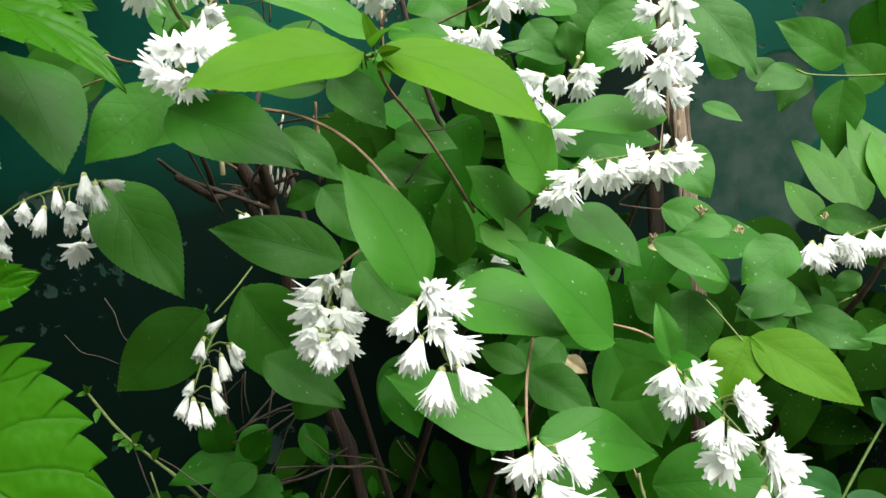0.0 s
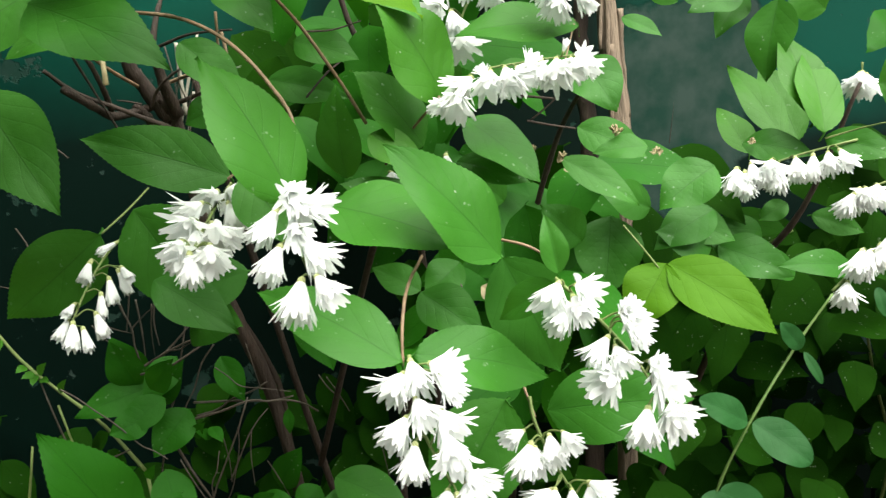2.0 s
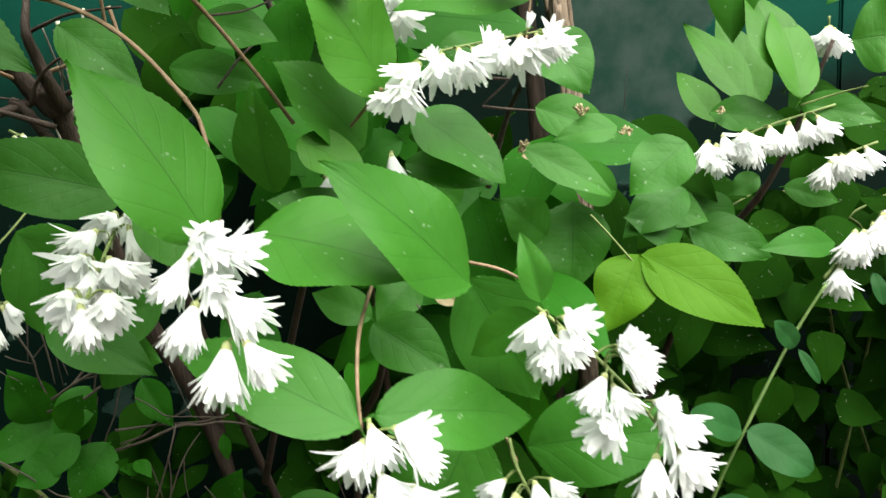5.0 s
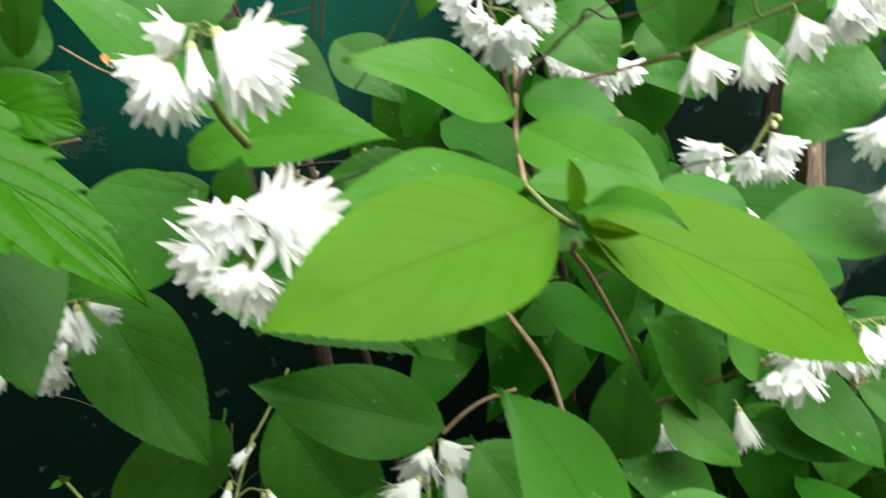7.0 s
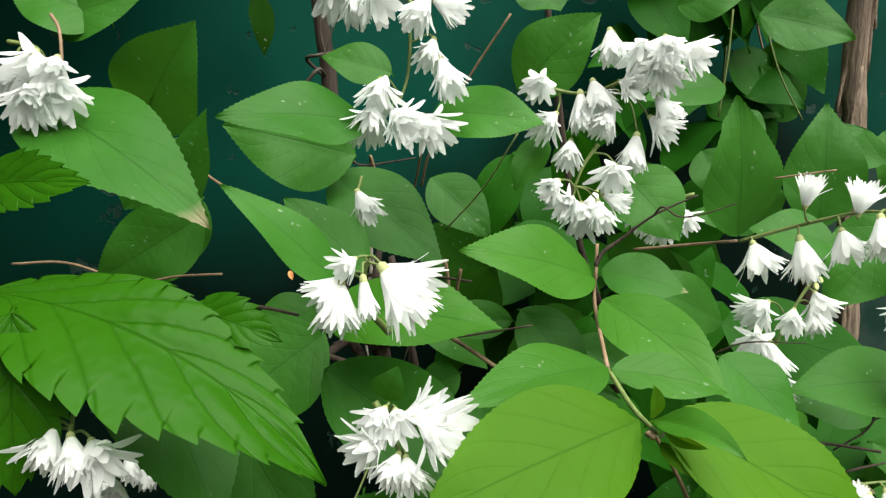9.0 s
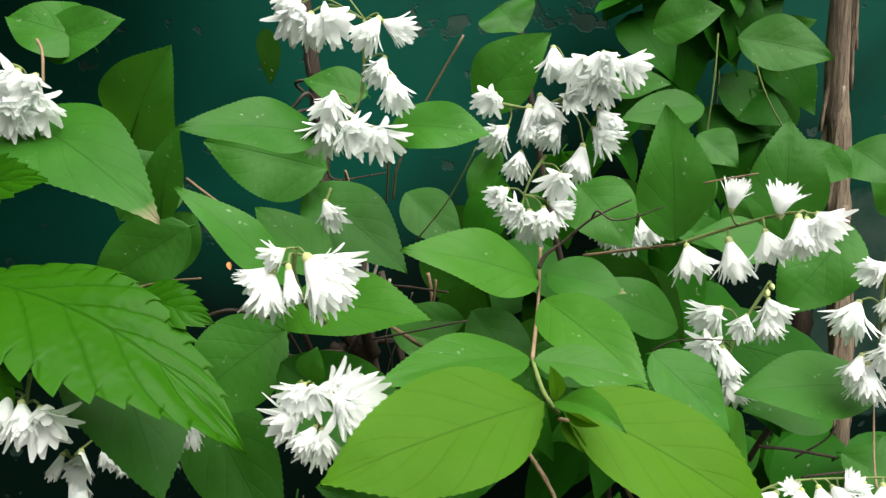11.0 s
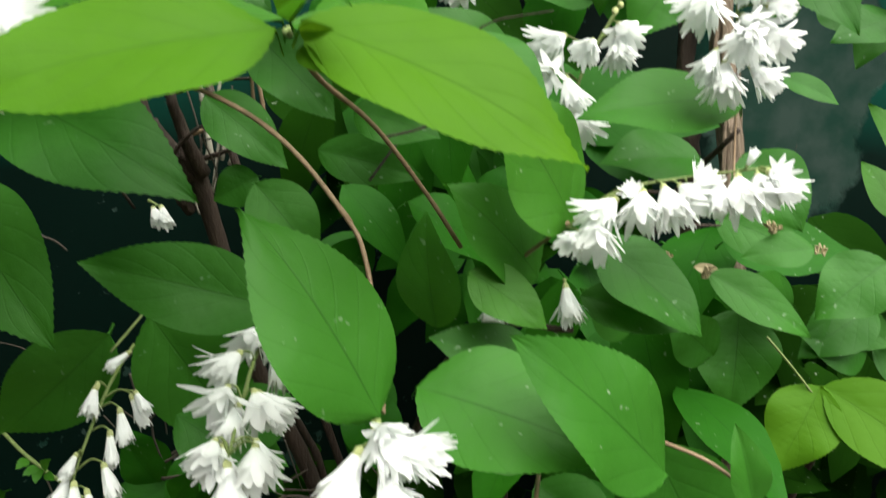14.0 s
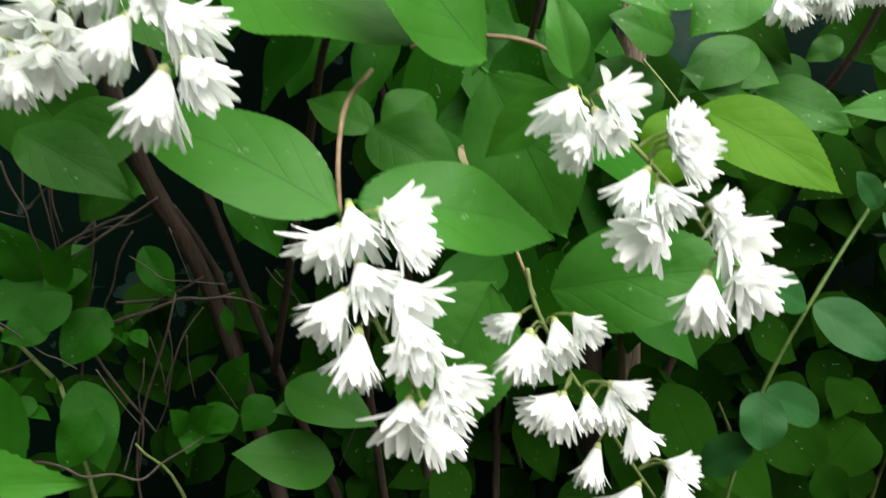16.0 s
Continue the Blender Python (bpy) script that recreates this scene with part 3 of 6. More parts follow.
branch([(-0.142, 0.58, 0.978), (-0.131, 0.58, 1.012), (-0.121, 0.58, 1.042)], 0.0012, 0.0009, pale_mat, shrub, "pale dead shoot", "twig", 7)
branch([(-0.115, 0.5, 1.007), (-0.102, 0.495, 1.01), (-0.092, 0.49, 1.013), (-0.083, 0.485, 1.012)], 0.0013, 0.0006, twig_mat, shrub, "", "twig", 7)
branch([(-0.125, 0.5, 1.026), (-0.108, 0.49, 1.03), (-0.09, 0.48, 1.033), (-0.063, 0.47, 1.033)], 0.0011, 0.0006, dark_twig_mat, shrub, "", "twig", 7)
branch([(-0.079, 0.5, 1.036), (-0.077, 0.5, 1.02), (-0.078, 0.5, 0.995)], 0.0011, 0.0009, twig_mat, shrub, "", "twig", 7)
branch([(-0.134, 0.49, 0.995), (-0.129, 0.495, 0.987), (-0.125, 0.5, 0.975), (-0.123, 0.505, 0.967)], 0.0024, 0.0036, dark_twig_mat, shrub, "", "twig", 7)
branch([(-0.129, 0.52, 0.992), (-0.127, 0.52, 0.975), (-0.125, 0.52, 0.962)], 0.0008, 0.0006, pale_mat, shrub, "pale dead shoot", "twig", 7)
branch([(-0.093, 0.6, 0.687), (-0.093, 0.59, 0.763), (-0.101, 0.58, 0.803), (-0.111, 0.57, 0.833)], 0.0032, 0.002, dark_twig_mat, shrub, "", "stem", 9)
branch([(-0.1072, 0.4, 1.018), (-0.1066, 0.399, 1.011), (-0.1072, 0.4, 1.005)], 0.0012, 0.0014, dry_mat, shrub, "pale hollow stub of a broken twig", "twig", 0, 8)
# loose strips of bark on the old stem
for k in range(16):
    rng = random.Random(900 + k)
    z, a = 0.86 + 0.024 * k, rng.uniform(0, 6.28)
    x = 0.176 - 0.06 * max(0, z - 0.9)
    q = [(x + rr * math.cos(a), 0.59 + rr * math.sin(a), z + dz) for rr, dz in ((0.0062, 0.035), (0.0074, 0.0), (0.0085 + 0.003 * rng.random(), -0.04))]
    branch(q, 0.0022, 0.0012, bark_mat, shrub, "", "bark_strip", 0, 5, 0.3)
for x, y, z, lean in ((-0.2, 0.52, 0.8, 0.02), (-0.26, 0.5, 0.78, -0.03), (-0.1, 0.5, 0.72, 0.02)):
    branch([(x, y + 0.02, -0.03), (x + lean, y, 0.4), (x, y - 0.01, 0.66), (x - lean, y - 0.02, z)], 0.0014, 0.0007, stalk_mat, undergrowth, "", "stem", 7)
for x, y, z, lean in ((-0.16, 0.55, 0.86, 0.03), (-0.21, 0.53, 0.82, -0.02), (-0.12, 0.53, 0.8, 0.03)):
    branch([(x, y, -0.03), (x + lean, y - 0.02, 0.4), (x - 0.5 * lean, y - 0.03, 0.66), (x + lean, y - 0.03, z)], 0.00122, 0.00054, dead_mat, dead_brush, "", "twig", 7)
# stems of the unseen creeper mass that keeps light off the left
for x, y, top in ((-0.62, 0.36, 1.4), (-0.82, 0.42, 1.3), (-0.7, 0.2, 1.1), (-0.95, 0.3, 1.0)):
    branch([(x + 0.1, y, -0.03), (x + 0.03, y + 0.03, 0.5), (x - 0.02, y, 0.9), (x + 0.02, y - 0.02, top)], 0.004, 0.0012, twig_mat, creeper, "", "stem", 8)
# unseen stems that carry the leaves added overhead
for x0, x1, x2 in ((-0.5, -0.5, -0.36), (-0.58, -0.56, -0.6), (-0.54, -0.5, -0.45)):
    branch([(x0, 0.54, -0.03), (x0 - 0.01, 0.55, 0.6), (x1, 0.53, 1.22), (x2, 0.48, 1.45)], 0.005, 0.0012, dark_twig_mat, shrub, "", "stem", 9)
branch([(-0.35, 0.34, -0.03), (-0.34, 0.33, 0.5), (-0.3, 0.31, 0.85), (-0.27, 0.29, 1.02), (-0.22, 0.285, 1.09)], 0.003, 0.0014, stalk_mat, creeper, "", "stem", 8)
branch([(-0.3, 0.31, 0.85), (-0.26, 0.27, 0.9), (-0.2, 0.245, 0.93)], 0.0015, 0.001, stalk_mat, creeper, "", "stem")
branch([(0.2, 0.4, -0.03), (0.2, 0.4, 0.3), (0.17, 0.385, 0.6), (0.15, 0.378, 0.72)], 0.0009, 0.0008, green_stem_mat, honeysuckle, "", "stem", 6)
for k in range(7):
    rng = random.Random(k + 50)
    x = 0.12 + 0.08 * k
    branch([(x, 0.66, -0.03), (x + rng.uniform(-0.05, 0.05), 0.66, 0.4), (x + rng.uniform(-0.08, 0.08), 0.65, 0.78), (x + rng.uniform(-0.1, 0.1), 0.66, 0.86)], 0.002, 0.0008, stalk_mat, fence_vine, "", "stem", 7)

# leaves too many to count: fence side, low shade, unseen shading ones added above
window = lambda p: not (0.16 < p.x < 0.33 and 0.87 < p.z < 1.07)
gap = lambda places: [q for q in places if not (0.09 < q[0].x < 0.27 and 0.95 < q[0].z < 1.15) and not (-0.3 < q[0].x < 0.0 and 0.6 < q[0].z < 0.95)]
far = scatter(720, ((0.13, 0.66), (0.55, 0.79), (0.42, 0.86)), (0.03, 0.058), 1)
far += scatter(75, ((0.18, 0.56), (0.52, 0.7), (0.8, 0.94)), (0.04, 0.07), 2, keep=window)
high = scatter(45, ((0.03, 0.15), (0.62, 0.78), (1.06, 1.28)), (0.045, 0.075), 3)
high += scatter(14, ((0.22, 0.62), (0.58, 0.78), (1.0, 1.32)), (0.045, 0.075), 4, keep=window)
mass("foliage", high, shaded_mat, "leaves hanging high on the fence", "leaves", (0.6, 0.78), fence_vine, (0.24, 0.32))
mass("foliage", gap(far), deep_shade_mat, "overlapping leaves with deep shade in their colour", "leaves", (0.62, 0.82), fence_vine, (0.24, 0.32))
low = scatter(85, ((-0.08, 0.2), (0.52, 0.75), (0.42, 0.8)), (0.045, 0.075), 5)
low += scatter(130, ((-0.52, -0.02), (0.42, 0.7), (0.36, 0.62)), (0.04, 0.07), 6)
low += scatter(55, ((-0.1, 0.2), (0.5, 0.66), (0.85, 1.08)), (0.05, 0.08), 7)
# leaves above the view, added to block light from the left part
shade_leaves = scatter(560, ((-0.75, -0.22), (0.37, 0.6), (1.27, 1.5)), (0.055, 0.085), 8, keep=lambda p: ((p.x + 0.45) / 0.34) ** 2 + ((p.z - 1.27) / 0.26) ** 2 < 1 + 0.5 * noise.noise(7 * p))
shade_leaves += scatter(420, ((-0.9, -0.38), (0.4, 0.72), (1.3, 1.7)), (0.06, 0.09), 18)
# low leaves added before the fence to darken what lies behind
shade_leaves += scatter(420, ((-0.62, 0.08), (0.64, 0.8), (0.3, 0.78)), (0.035, 0.06), 19)
mid = scatter(60, ((-0.05, 0.16), (0.54, 0.7), (0.84, 1.12)), (0.05, 0.078), 21)
mid += scatter(60, ((-0.06, 0.15), (0.44, 0.58), (0.8, 1.04)), (0.05, 0.075), 22)
mass("foliage", gap(mid), shaded_mat, "leaves deep inside the shrub, darkened for shade", "leaves", owner=shrub)
mass("foliage", gap(low) + shade_leaves, deep_shade_mat, "crowded low leaves, and unseen ones above added for shade", "leaves", owner=shrub)

# unseen creeper thicket the leaflets reach out of, beside the shrub, added for shade
thicket = lambda p: p.x < -0.16 - 0.62 * p.y and ((p.x + 0.75) / 0.6) ** 2 + ((p.y - 0.35) / 0.5) ** 2 + ((p.z - 0.75) / 0.95) ** 2 < 1 + 0.5 * noise.noise(5 * p)
side = scatter(1100, ((-1.3, -0.2), (-0.1, 0.78), (0.1, 1.75)), (0.06, 0.1), 9, (0.5, -0.5, 0.6), keep=thicket)
mass("foliage", side, deep_shade_mat, "unseen creeper leaves added to shade the left side", "leaves", owner=creeper)

# leaves at the hanging middle clusters
leaf((0.0072, 0.289, 0.9562), (-0.0221, 0.292, 1.0094), (0.69, -0.6, 0.41), 0.0358, leaf_mat, shrub, bend=0.07, fold=0.1, curl=0.05)
leaf((0.0129, 0.318, 0.9508), (0.0658, 0.306, 0.9334), (0.16, -0.51, 0.85), 0.0404, leaf_mat, shrub, bend=0.05)
leaf((0.0800, 0.3080, 0.9280), (0.0395, 0.294, 0.9746), (0.65, -0.65, 0.38), 0.0340, leaf_mat, shrub, bend=0.05)
leaf((0.0807, 0.335, 0.9224), (0.1042, 0.345, 0.8673), (0.22, -0.97, -0.08), 0.0358, leaf_mat, shrub)
leaf((0.1006, 0.3, 0.9227), (0.0963, 0.304, 0.9448), (0.18, -0.96, 0.21), 0.0110, leaf_mat, shrub, 'small glossy bract leaf', fold=0.45)
leaf((0.0993, 0.3, 0.919), (0.078, 0.315, 0.9015), (-0.7, -0.65, 0.3), 0.0140, leaf_mat, shrub, 'small glossy bract leaf', fold=0.3)
leaf((0.0423, 0.28, 0.898), (-0.0140, 0.3020, 0.9210), (0.02, -0.58, 0.82), 0.0270, leaf_mat, shrub, bend=0.08)
leaf((0.0463, 0.284, 0.8996), (0.0962, 0.312, 0.8773), (0.58, -0.53, 0.62), 0.0267, leaf_mat, shrub, bend=0.08)
leaf((0.0456, 0.335, 0.9091), (0.0718, 0.318, 0.8931), (-0.02, -0.7, 0.71), 0.0222, leaf_mat, shrub, fold=0.22)
leaf((0.0444, 0.35, 0.9059), (0.0221, 0.36, 0.9153), (-0.03, -0.72, 0.69), 0.0156, leaf_mat, shrub)
leaf((0.0971, 0.335, 0.8534), (0.1548, 0.315, 0.8644), (-0.36, -0.73, 0.58), 0.0341, leaf_mat, shrub)
leaf((0.08, 0.39, 0.8364), (0.0444, 0.37, 0.7749), (-0.22, -0.88, 0.42), 0.0505, leaf_mat, shrub)

# young pair at the shoot tip and the pairs below it
leaf((-0.0087, 0.292, 1.0492), (-0.0665, 0.257, 1.0376), (0.2, -0.59, 0.78), 0.0370, young_mat, shrub, 'bright yellow-green young leaf', bend=0.05, fold=0.12, peak=0.42)
leaf((-0.0031, 0.292, 1.0499), (0.0577, 0.283, 1.0158), (0.3, -0.64, 0.71), 0.0340, young_mat, shrub, 'bright yellow-green young leaf', bend=0.07, fold=0.15, peak=0.42)
leaf((-0.0047, 0.292, 1.0501), (-0.0073, 0.285, 1.0631), (0.6, -0.75, -0.28), 0.0055, young_mat, shrub, 'tiny young leaf of the shoot tip', fold=0.25)
leaf((-0.005, 0.29, 1.0504), (0.0128, 0.268, 1.0517), (0.12, -0.62, 0.78), 0.0105, fresh_mat, shrub, 'small folded young leaf of the shoot tip', fold=0.4, bend=0.12)
leaf((-0.0027, 0.289, 1.0479), (0.0069, 0.28, 1.0477), (-0.68, -0.73, 0.01), 0.0042, young_mat, shrub, 'tiny young leaf of the shoot tip', fold=0.5)
leaf((-0.0035, 0.289, 1.0443), (0.0047, 0.28, 1.0387), (-0.45, -0.73, 0.51), 0.0042, young_mat, shrub, 'tiny young leaf of the shoot tip', fold=0.5)
leaf((-0.0148, 0.322, 1.0521), (-0.0577, 0.286, 1.0539), (0.28, -0.29, 0.91), 0.0233, fresh_mat, shrub, 'leaf with a bitten margin', bite=(-1, 0.55, 0.35))
leaf((-0.0128, 0.322, 1.0509), (0.0237, 0.325, 1.0428), (0.22, -0.54, 0.81), 0.0163, fresh_mat, shrub, 'leaf with a bitten margin', bite=(1, 0.3, 0.3))
leaf((-0.013, 0.375, 1.0647), (-0.0615, 0.345, 1.0823), (0.56, -0.52, 0.64), 0.0280, fresh_mat, shrub)
leaf((-0.0104, 0.378, 1.0668), (0.0202, 0.37, 1.0611), (-0.02, -0.63, 0.78), 0.0212, scorched_mat, shrub, 'leaf with a dry tan tip')
leaf((-0.011, 0.365, 1.0596), (0.0247, 0.325, 1.0405), (-0.11, -0.51, 0.85), 0.0273, fresh_mat, shrub)
leaf((0.0275, 0.35, 1.0452), (0.0538, 0.34, 1.0194), (0.3, -0.75, 0.59), 0.0240, leaf_mat, shrub)
# paler leaf colour stands in for the sheen on this leaf
leaf((0.0600, 0.3520, 0.9880), (0.0350, 0.3380, 1.0310), (0.6, -0.66, 0.45), 0.0415, fresh_mat, shrub)

# leaves of the upper middle
leaf((-0.1992, 0.335, 1.1323), (-0.1307, 0.306, 1.0977), (0.15, -0.59, 0.79), 0.0360, scorched_mat, shrub, 'large leaf with a dry tan tip', bend=0.08)
leaf((-0.1910, 0.3950, 1.1180), (-0.1580, 0.3750, 1.1570), (-0.17, -0.95, -0.25), 0.0370, leaf_mat, shrub)
leaf((-0.1717, 0.38, 1.0865), (-0.1538, 0.37, 1.1268), (-0.17, -0.97, -0.17), 0.0178, leaf_mat, shrub)
leaf((-0.0954, 0.37, 1.1219), (-0.139, 0.338, 1.1263), (0.47, -0.55, 0.69), 0.0257, leaf_mat, shrub)
leaf((-0.1100, 0.4200, 1.1030), (-0.1620, 0.4050, 1.1170), (0.12, -0.92, 0.35), 0.0410, leaf_mat, shrub)
leaf((-0.1220, 0.4250, 1.0940), (-0.0720, 0.4080, 1.0580), (0.21, -0.74, 0.64), 0.0360, leaf_mat, shrub)
leaf((-0.0745, 0.395, 1.1234), (-0.0319, 0.385, 1.1199), (-0.12, -0.74, 0.66), 0.0251, leaf_mat, shrub)
leaf((-0.0427, 0.425, 1.13), (-0.0102, 0.42, 1.1603), (-0.33, -0.92, 0.21), 0.0315, leaf_mat, shrub)
leaf((0.038, 0.38, 1.0801), (0.0323, 0.375, 1.1313), (0.34, -0.94, -0.05), 0.0310, leaf_mat, shrub, bend=0.05)
leaf((0.1012, 0.47, 1.0633), (0.1027, 0.48, 1.1214), (-0.02, -0.99, 0.17), 0.0377, leaf_mat, shrub)
leaf((0.0019, 0.43, 1.0953), (0.0247, 0.41, 1.0705), (-0, -0.78, 0.63), 0.0334, leaf_mat, shrub)
leaf((0.0818, 0.4, 1.0724), (0.0477, 0.4, 1.0784), (0.13, -0.65, 0.75), 0.0237, leaf_mat, shrub)
leaf((-0.0314, 0.41, 1.1125), (-0.0433, 0.4, 1.0918), (-0.28, -0.79, 0.54), 0.0146, leaf_mat, shrub)
# glare on this leaf is put into its paler colour
leaf((-0.1070, 0.3450, 1.0600), (-0.0460, 0.3220, 1.0630), (-0.13, -0.53, 0.83), 0.0310, fresh_mat, shrub, 'leaf with a dry tan tip')
leaf((-0.0967, 0.325, 1.0739), (-0.1307, 0.316, 1.1087), (0.67, -0.54, 0.51), 0.0173, leaf_mat, shrub)
leaf((-0.0997, 0.38, 1.0636), (-0.1338, 0.39, 1.0901), (0.35, -0.63, 0.69), 0.0252, leaf_mat, shrub)
leaf((-0.0790, 0.2900, 1.0540), (-0.0740, 0.2850, 1.0660), (-0.13, -0.96, -0.26), 0.0095, leaf_mat, shrub, 'small bract leaf')
leaf((-0.1120, 0.3600, 1.0460), (-0.1520, 0.3450, 1.0160), (0.25, -0.75, 0.6), 0.0380, leaf_mat, shrub)
leaf((-0.1792, 0.42, 1.0759), (-0.2265, 0.41, 1.0477), (0.16, -0.98, 0.07), 0.0343, leaf_mat, shrub)
leaf((-0.1869, 0.44, 1.0793), (-0.2114, 0.43, 1.0418), (0.3, -0.95, 0.06), 0.0263, leaf_mat, shrub)
leaf((-0.1284, 0.42, 1.0351), (-0.1613, 0.41, 1.021), (-0.08, -0.72, 0.69), 0.0255, leaf_mat, shrub)
leaf((0.1229, 0.397, 1.0176), (0.0651, 0.388, 1.0158), (0.07, -0.62, 0.78), 0.0311, leaf_mat, shrub, peak=0.42)
leaf((0.1172, 0.43, 0.9932), (0.076, 0.42, 0.9948), (0.16, -0.52, 0.84), 0.0310, leaf_mat, shrub)
leaf((0.0469, 0.42, 1.033), (0.0024, 0.41, 1.0544), (0.42, -0.72, 0.54), 0.0259, leaf_mat, shrub)
leaf((-0.0824, 0.46, 1.0872), (-0.0532, 0.45, 1.0605), (0.19, -0.83, 0.52), 0.0268, leaf_mat, shrub)
leaf((-0.0998, 0.46, 1.1356), (-0.133, 0.46, 1.1432), (0.12, -0.83, 0.54), 0.0214, leaf_mat, shrub)
leaf((0.0161, 0.5, 1.1368), (0.0489, 0.49, 1.1382), (-0.26, -0.77, 0.59), 0.0192, leaf_mat, shrub)
leaf((0.0637, 0.55, 1.0894), (0.0787, 0.54, 1.0627), (0.03, -0.93, 0.36), 0.0281, leaf_mat, shrub)
leaf((-0.1815, 0.36, 1.1571), (-0.2167, 0.36, 1.168), (0.2, -0.75, 0.64), 0.0279, leaf_mat, shrub)
leaf((-0.203, 0.36, 1.1555), (-0.1671, 0.36, 1.1657), (-0.11, -0.92, 0.39), 0.0227, leaf_mat, shrub)
# the darkest leaf colour stands in for shade on this hanging leaf
leaf((-0.208, 0.61, 1.18), (-0.203, 0.6, 1.141), (0.59, -0.78, 0.21), 0.0168, deep_shade_mat, shrub)
leaf((0.0444, 0.55, 1.168), (0.0817, 0.54, 1.1772), (-0.33, -0.85, 0.41), 0.0295, leaf_mat, shrub)
leaf((0.097, 0.58, 1.1642), (0.1489, 0.57, 1.1503), (-0.05, -0.9, 0.44), 0.0358, leaf_mat, shrub)
leaf((0.1304, 0.5, 1.1071), (0.1079, 0.49, 1.0838), (-0.34, -0.7, 0.63), 0.0369, leaf_mat, shrub)
leaf((0.1386, 0.5, 1.1057), (0.1563, 0.48, 1.0899), (-0.22, -0.72, 0.66), 0.0324, leaf_mat, shrub)
leaf((0.0674, 0.52, 1.1113), (0.087, 0.51, 1.0942), (0.05, -0.84, 0.55), 0.0246, leaf_mat, shrub)
leaf((0.0765, 0.56, 1.1251), (0.0268, 0.54, 1.1179), (0.2, -0.73, 0.66), 0.0258, leaf_mat, shrub)
leaf((-0.0357, 0.46, 1.1753), (-0.0245, 0.45, 1.1618), (0.04, -0.79, 0.61), 0.0292, leaf_mat, shrub)

# leaves of the middle depth
leaf((-0.1090, 0.3450, 1.0380), (-0.0420, 0.3180, 1.0060), (0.11, -0.78, 0.62), 0.0360, leaf_mat, shrub)
leaf((-0.0394, 0.365, 0.9597), (-0.1018, 0.356, 0.9811), (0.27, -0.87, 0.42), 0.0298, leaf_mat, shrub)
leaf((-0.1657, 0.39, 1.0053), (-0.1209, 0.365, 0.9463), (0.15, -0.86, 0.48), 0.0402, leaf_mat, shrub)
leaf((-0.029, 0.35, 0.9616), (-0.0047, 0.34, 0.9302), (0.25, -0.85, 0.47), 0.0274, leaf_mat, shrub)
leaf((-0.112, 0.42, 0.9404), (-0.067, 0.41, 0.8811), (0.01, -0.98, 0.17), 0.0477, leaf_mat, shrub)
leaf((-0.1421, 0.44, 0.9248), (-0.1981, 0.43, 0.8807), (0.32, -0.93, -0.19), 0.0445, leaf_mat, shrub)
leaf((-0.0598, 0.42, 0.994), (-0.0369, 0.42, 0.9594), (0.45, -0.84, 0.3), 0.0281, leaf_mat, shrub)
leaf((-0.0402, 0.38, 1.05), (-0.014, 0.37, 1.0212), (0.23, -0.83, 0.5), 0.0240, leaf_mat, shrub)
leaf((-0.043, 0.38, 1.0454), (-0.0759, 0.38, 1.0444), (-0.01, -0.87, 0.5), 0.0155, leaf_mat, shrub)
leaf((0.0170, 0.3450, 0.9580), (0.0170, 0.3380, 0.9970), (-0.25, -0.8, 0.55), 0.0210, leaf_mat, shrub)
leaf((0.0495, 0.36, 0.9685), (0.0215, 0.35, 1.0026), (0.5, -0.62, 0.6), 0.0320, leaf_mat, shrub)
leaf((0.0280, 0.3450, 0.9760), (0.0510, 0.3380, 0.9590), (-0.03, -0.68, 0.73), 0.0175, fresh_mat, shrub)
leaf((0.0490, 0.3520, 0.9390), (0.0140, 0.3420, 0.9560), (0.36, -0.69, 0.63), 0.0220, leaf_mat, shrub)
leaf((0.0680, 0.3620, 0.9790), (0.0990, 0.3480, 0.9510), (0.22, -0.66, 0.72), 0.0260, leaf_mat, shrub)
leaf((0.0633, 0.365, 0.9603), (0.0953, 0.355, 0.9501), (-0.05, -0.78, 0.62), 0.0164, leaf_mat, shrub)
leaf((0.1132, 0.4, 0.9556), (0.1488, 0.392, 0.9315), (0.17, -0.83, 0.53), 0.0173, leaf_mat, shrub)
leaf((0.1589, 0.42, 0.9574), (0.1308, 0.42, 0.955), (-0.06, -0.74, 0.67), 0.0158, leaf_mat, shrub)
leaf((0.1261, 0.44, 0.9679), (0.1607, 0.43, 0.9507), (-0.01, -0.87, 0.49), 0.0226, leaf_mat, shrub)
leaf((0.1208, 0.385, 1.0019), (0.1354, 0.37, 0.9776), (0, -0.85, 0.53), 0.0258, leaf_mat, shrub)
leaf((0.2009, 0.45, 0.942), (0.1686, 0.44, 0.9202), (-0.18, -0.77, 0.61), 0.0305, leaf_mat, shrub)
leaf((0.2066, 0.47, 0.9143), (0.1699, 0.46, 0.8941), (-0.16, -0.74, 0.66), 0.0267, leaf_mat, shrub)
leaf((0.1720, 0.4350, 0.8920), (0.2200, 0.4050, 0.8590), (-0.03, -0.8, 0.6), 0.0340, young_mat, shrub, 'light green leaf')
leaf((0.1710, 0.4350, 0.8920), (0.1490, 0.4200, 0.8600), (-0.2, -0.8, 0.57), 0.0310, young_mat, shrub, 'light green leaf')
leaf((0.1490, 0.4800, 0.9120), (0.1420, 0.4650, 0.8650), (-0.1, -0.92, 0.35), 0.0400, leaf_mat, shrub)
leaf((0.2134, 0.49, 0.9048), (0.2378, 0.48, 0.8748), (0.02, -0.94, 0.33), 0.0310, leaf_mat, shrub)
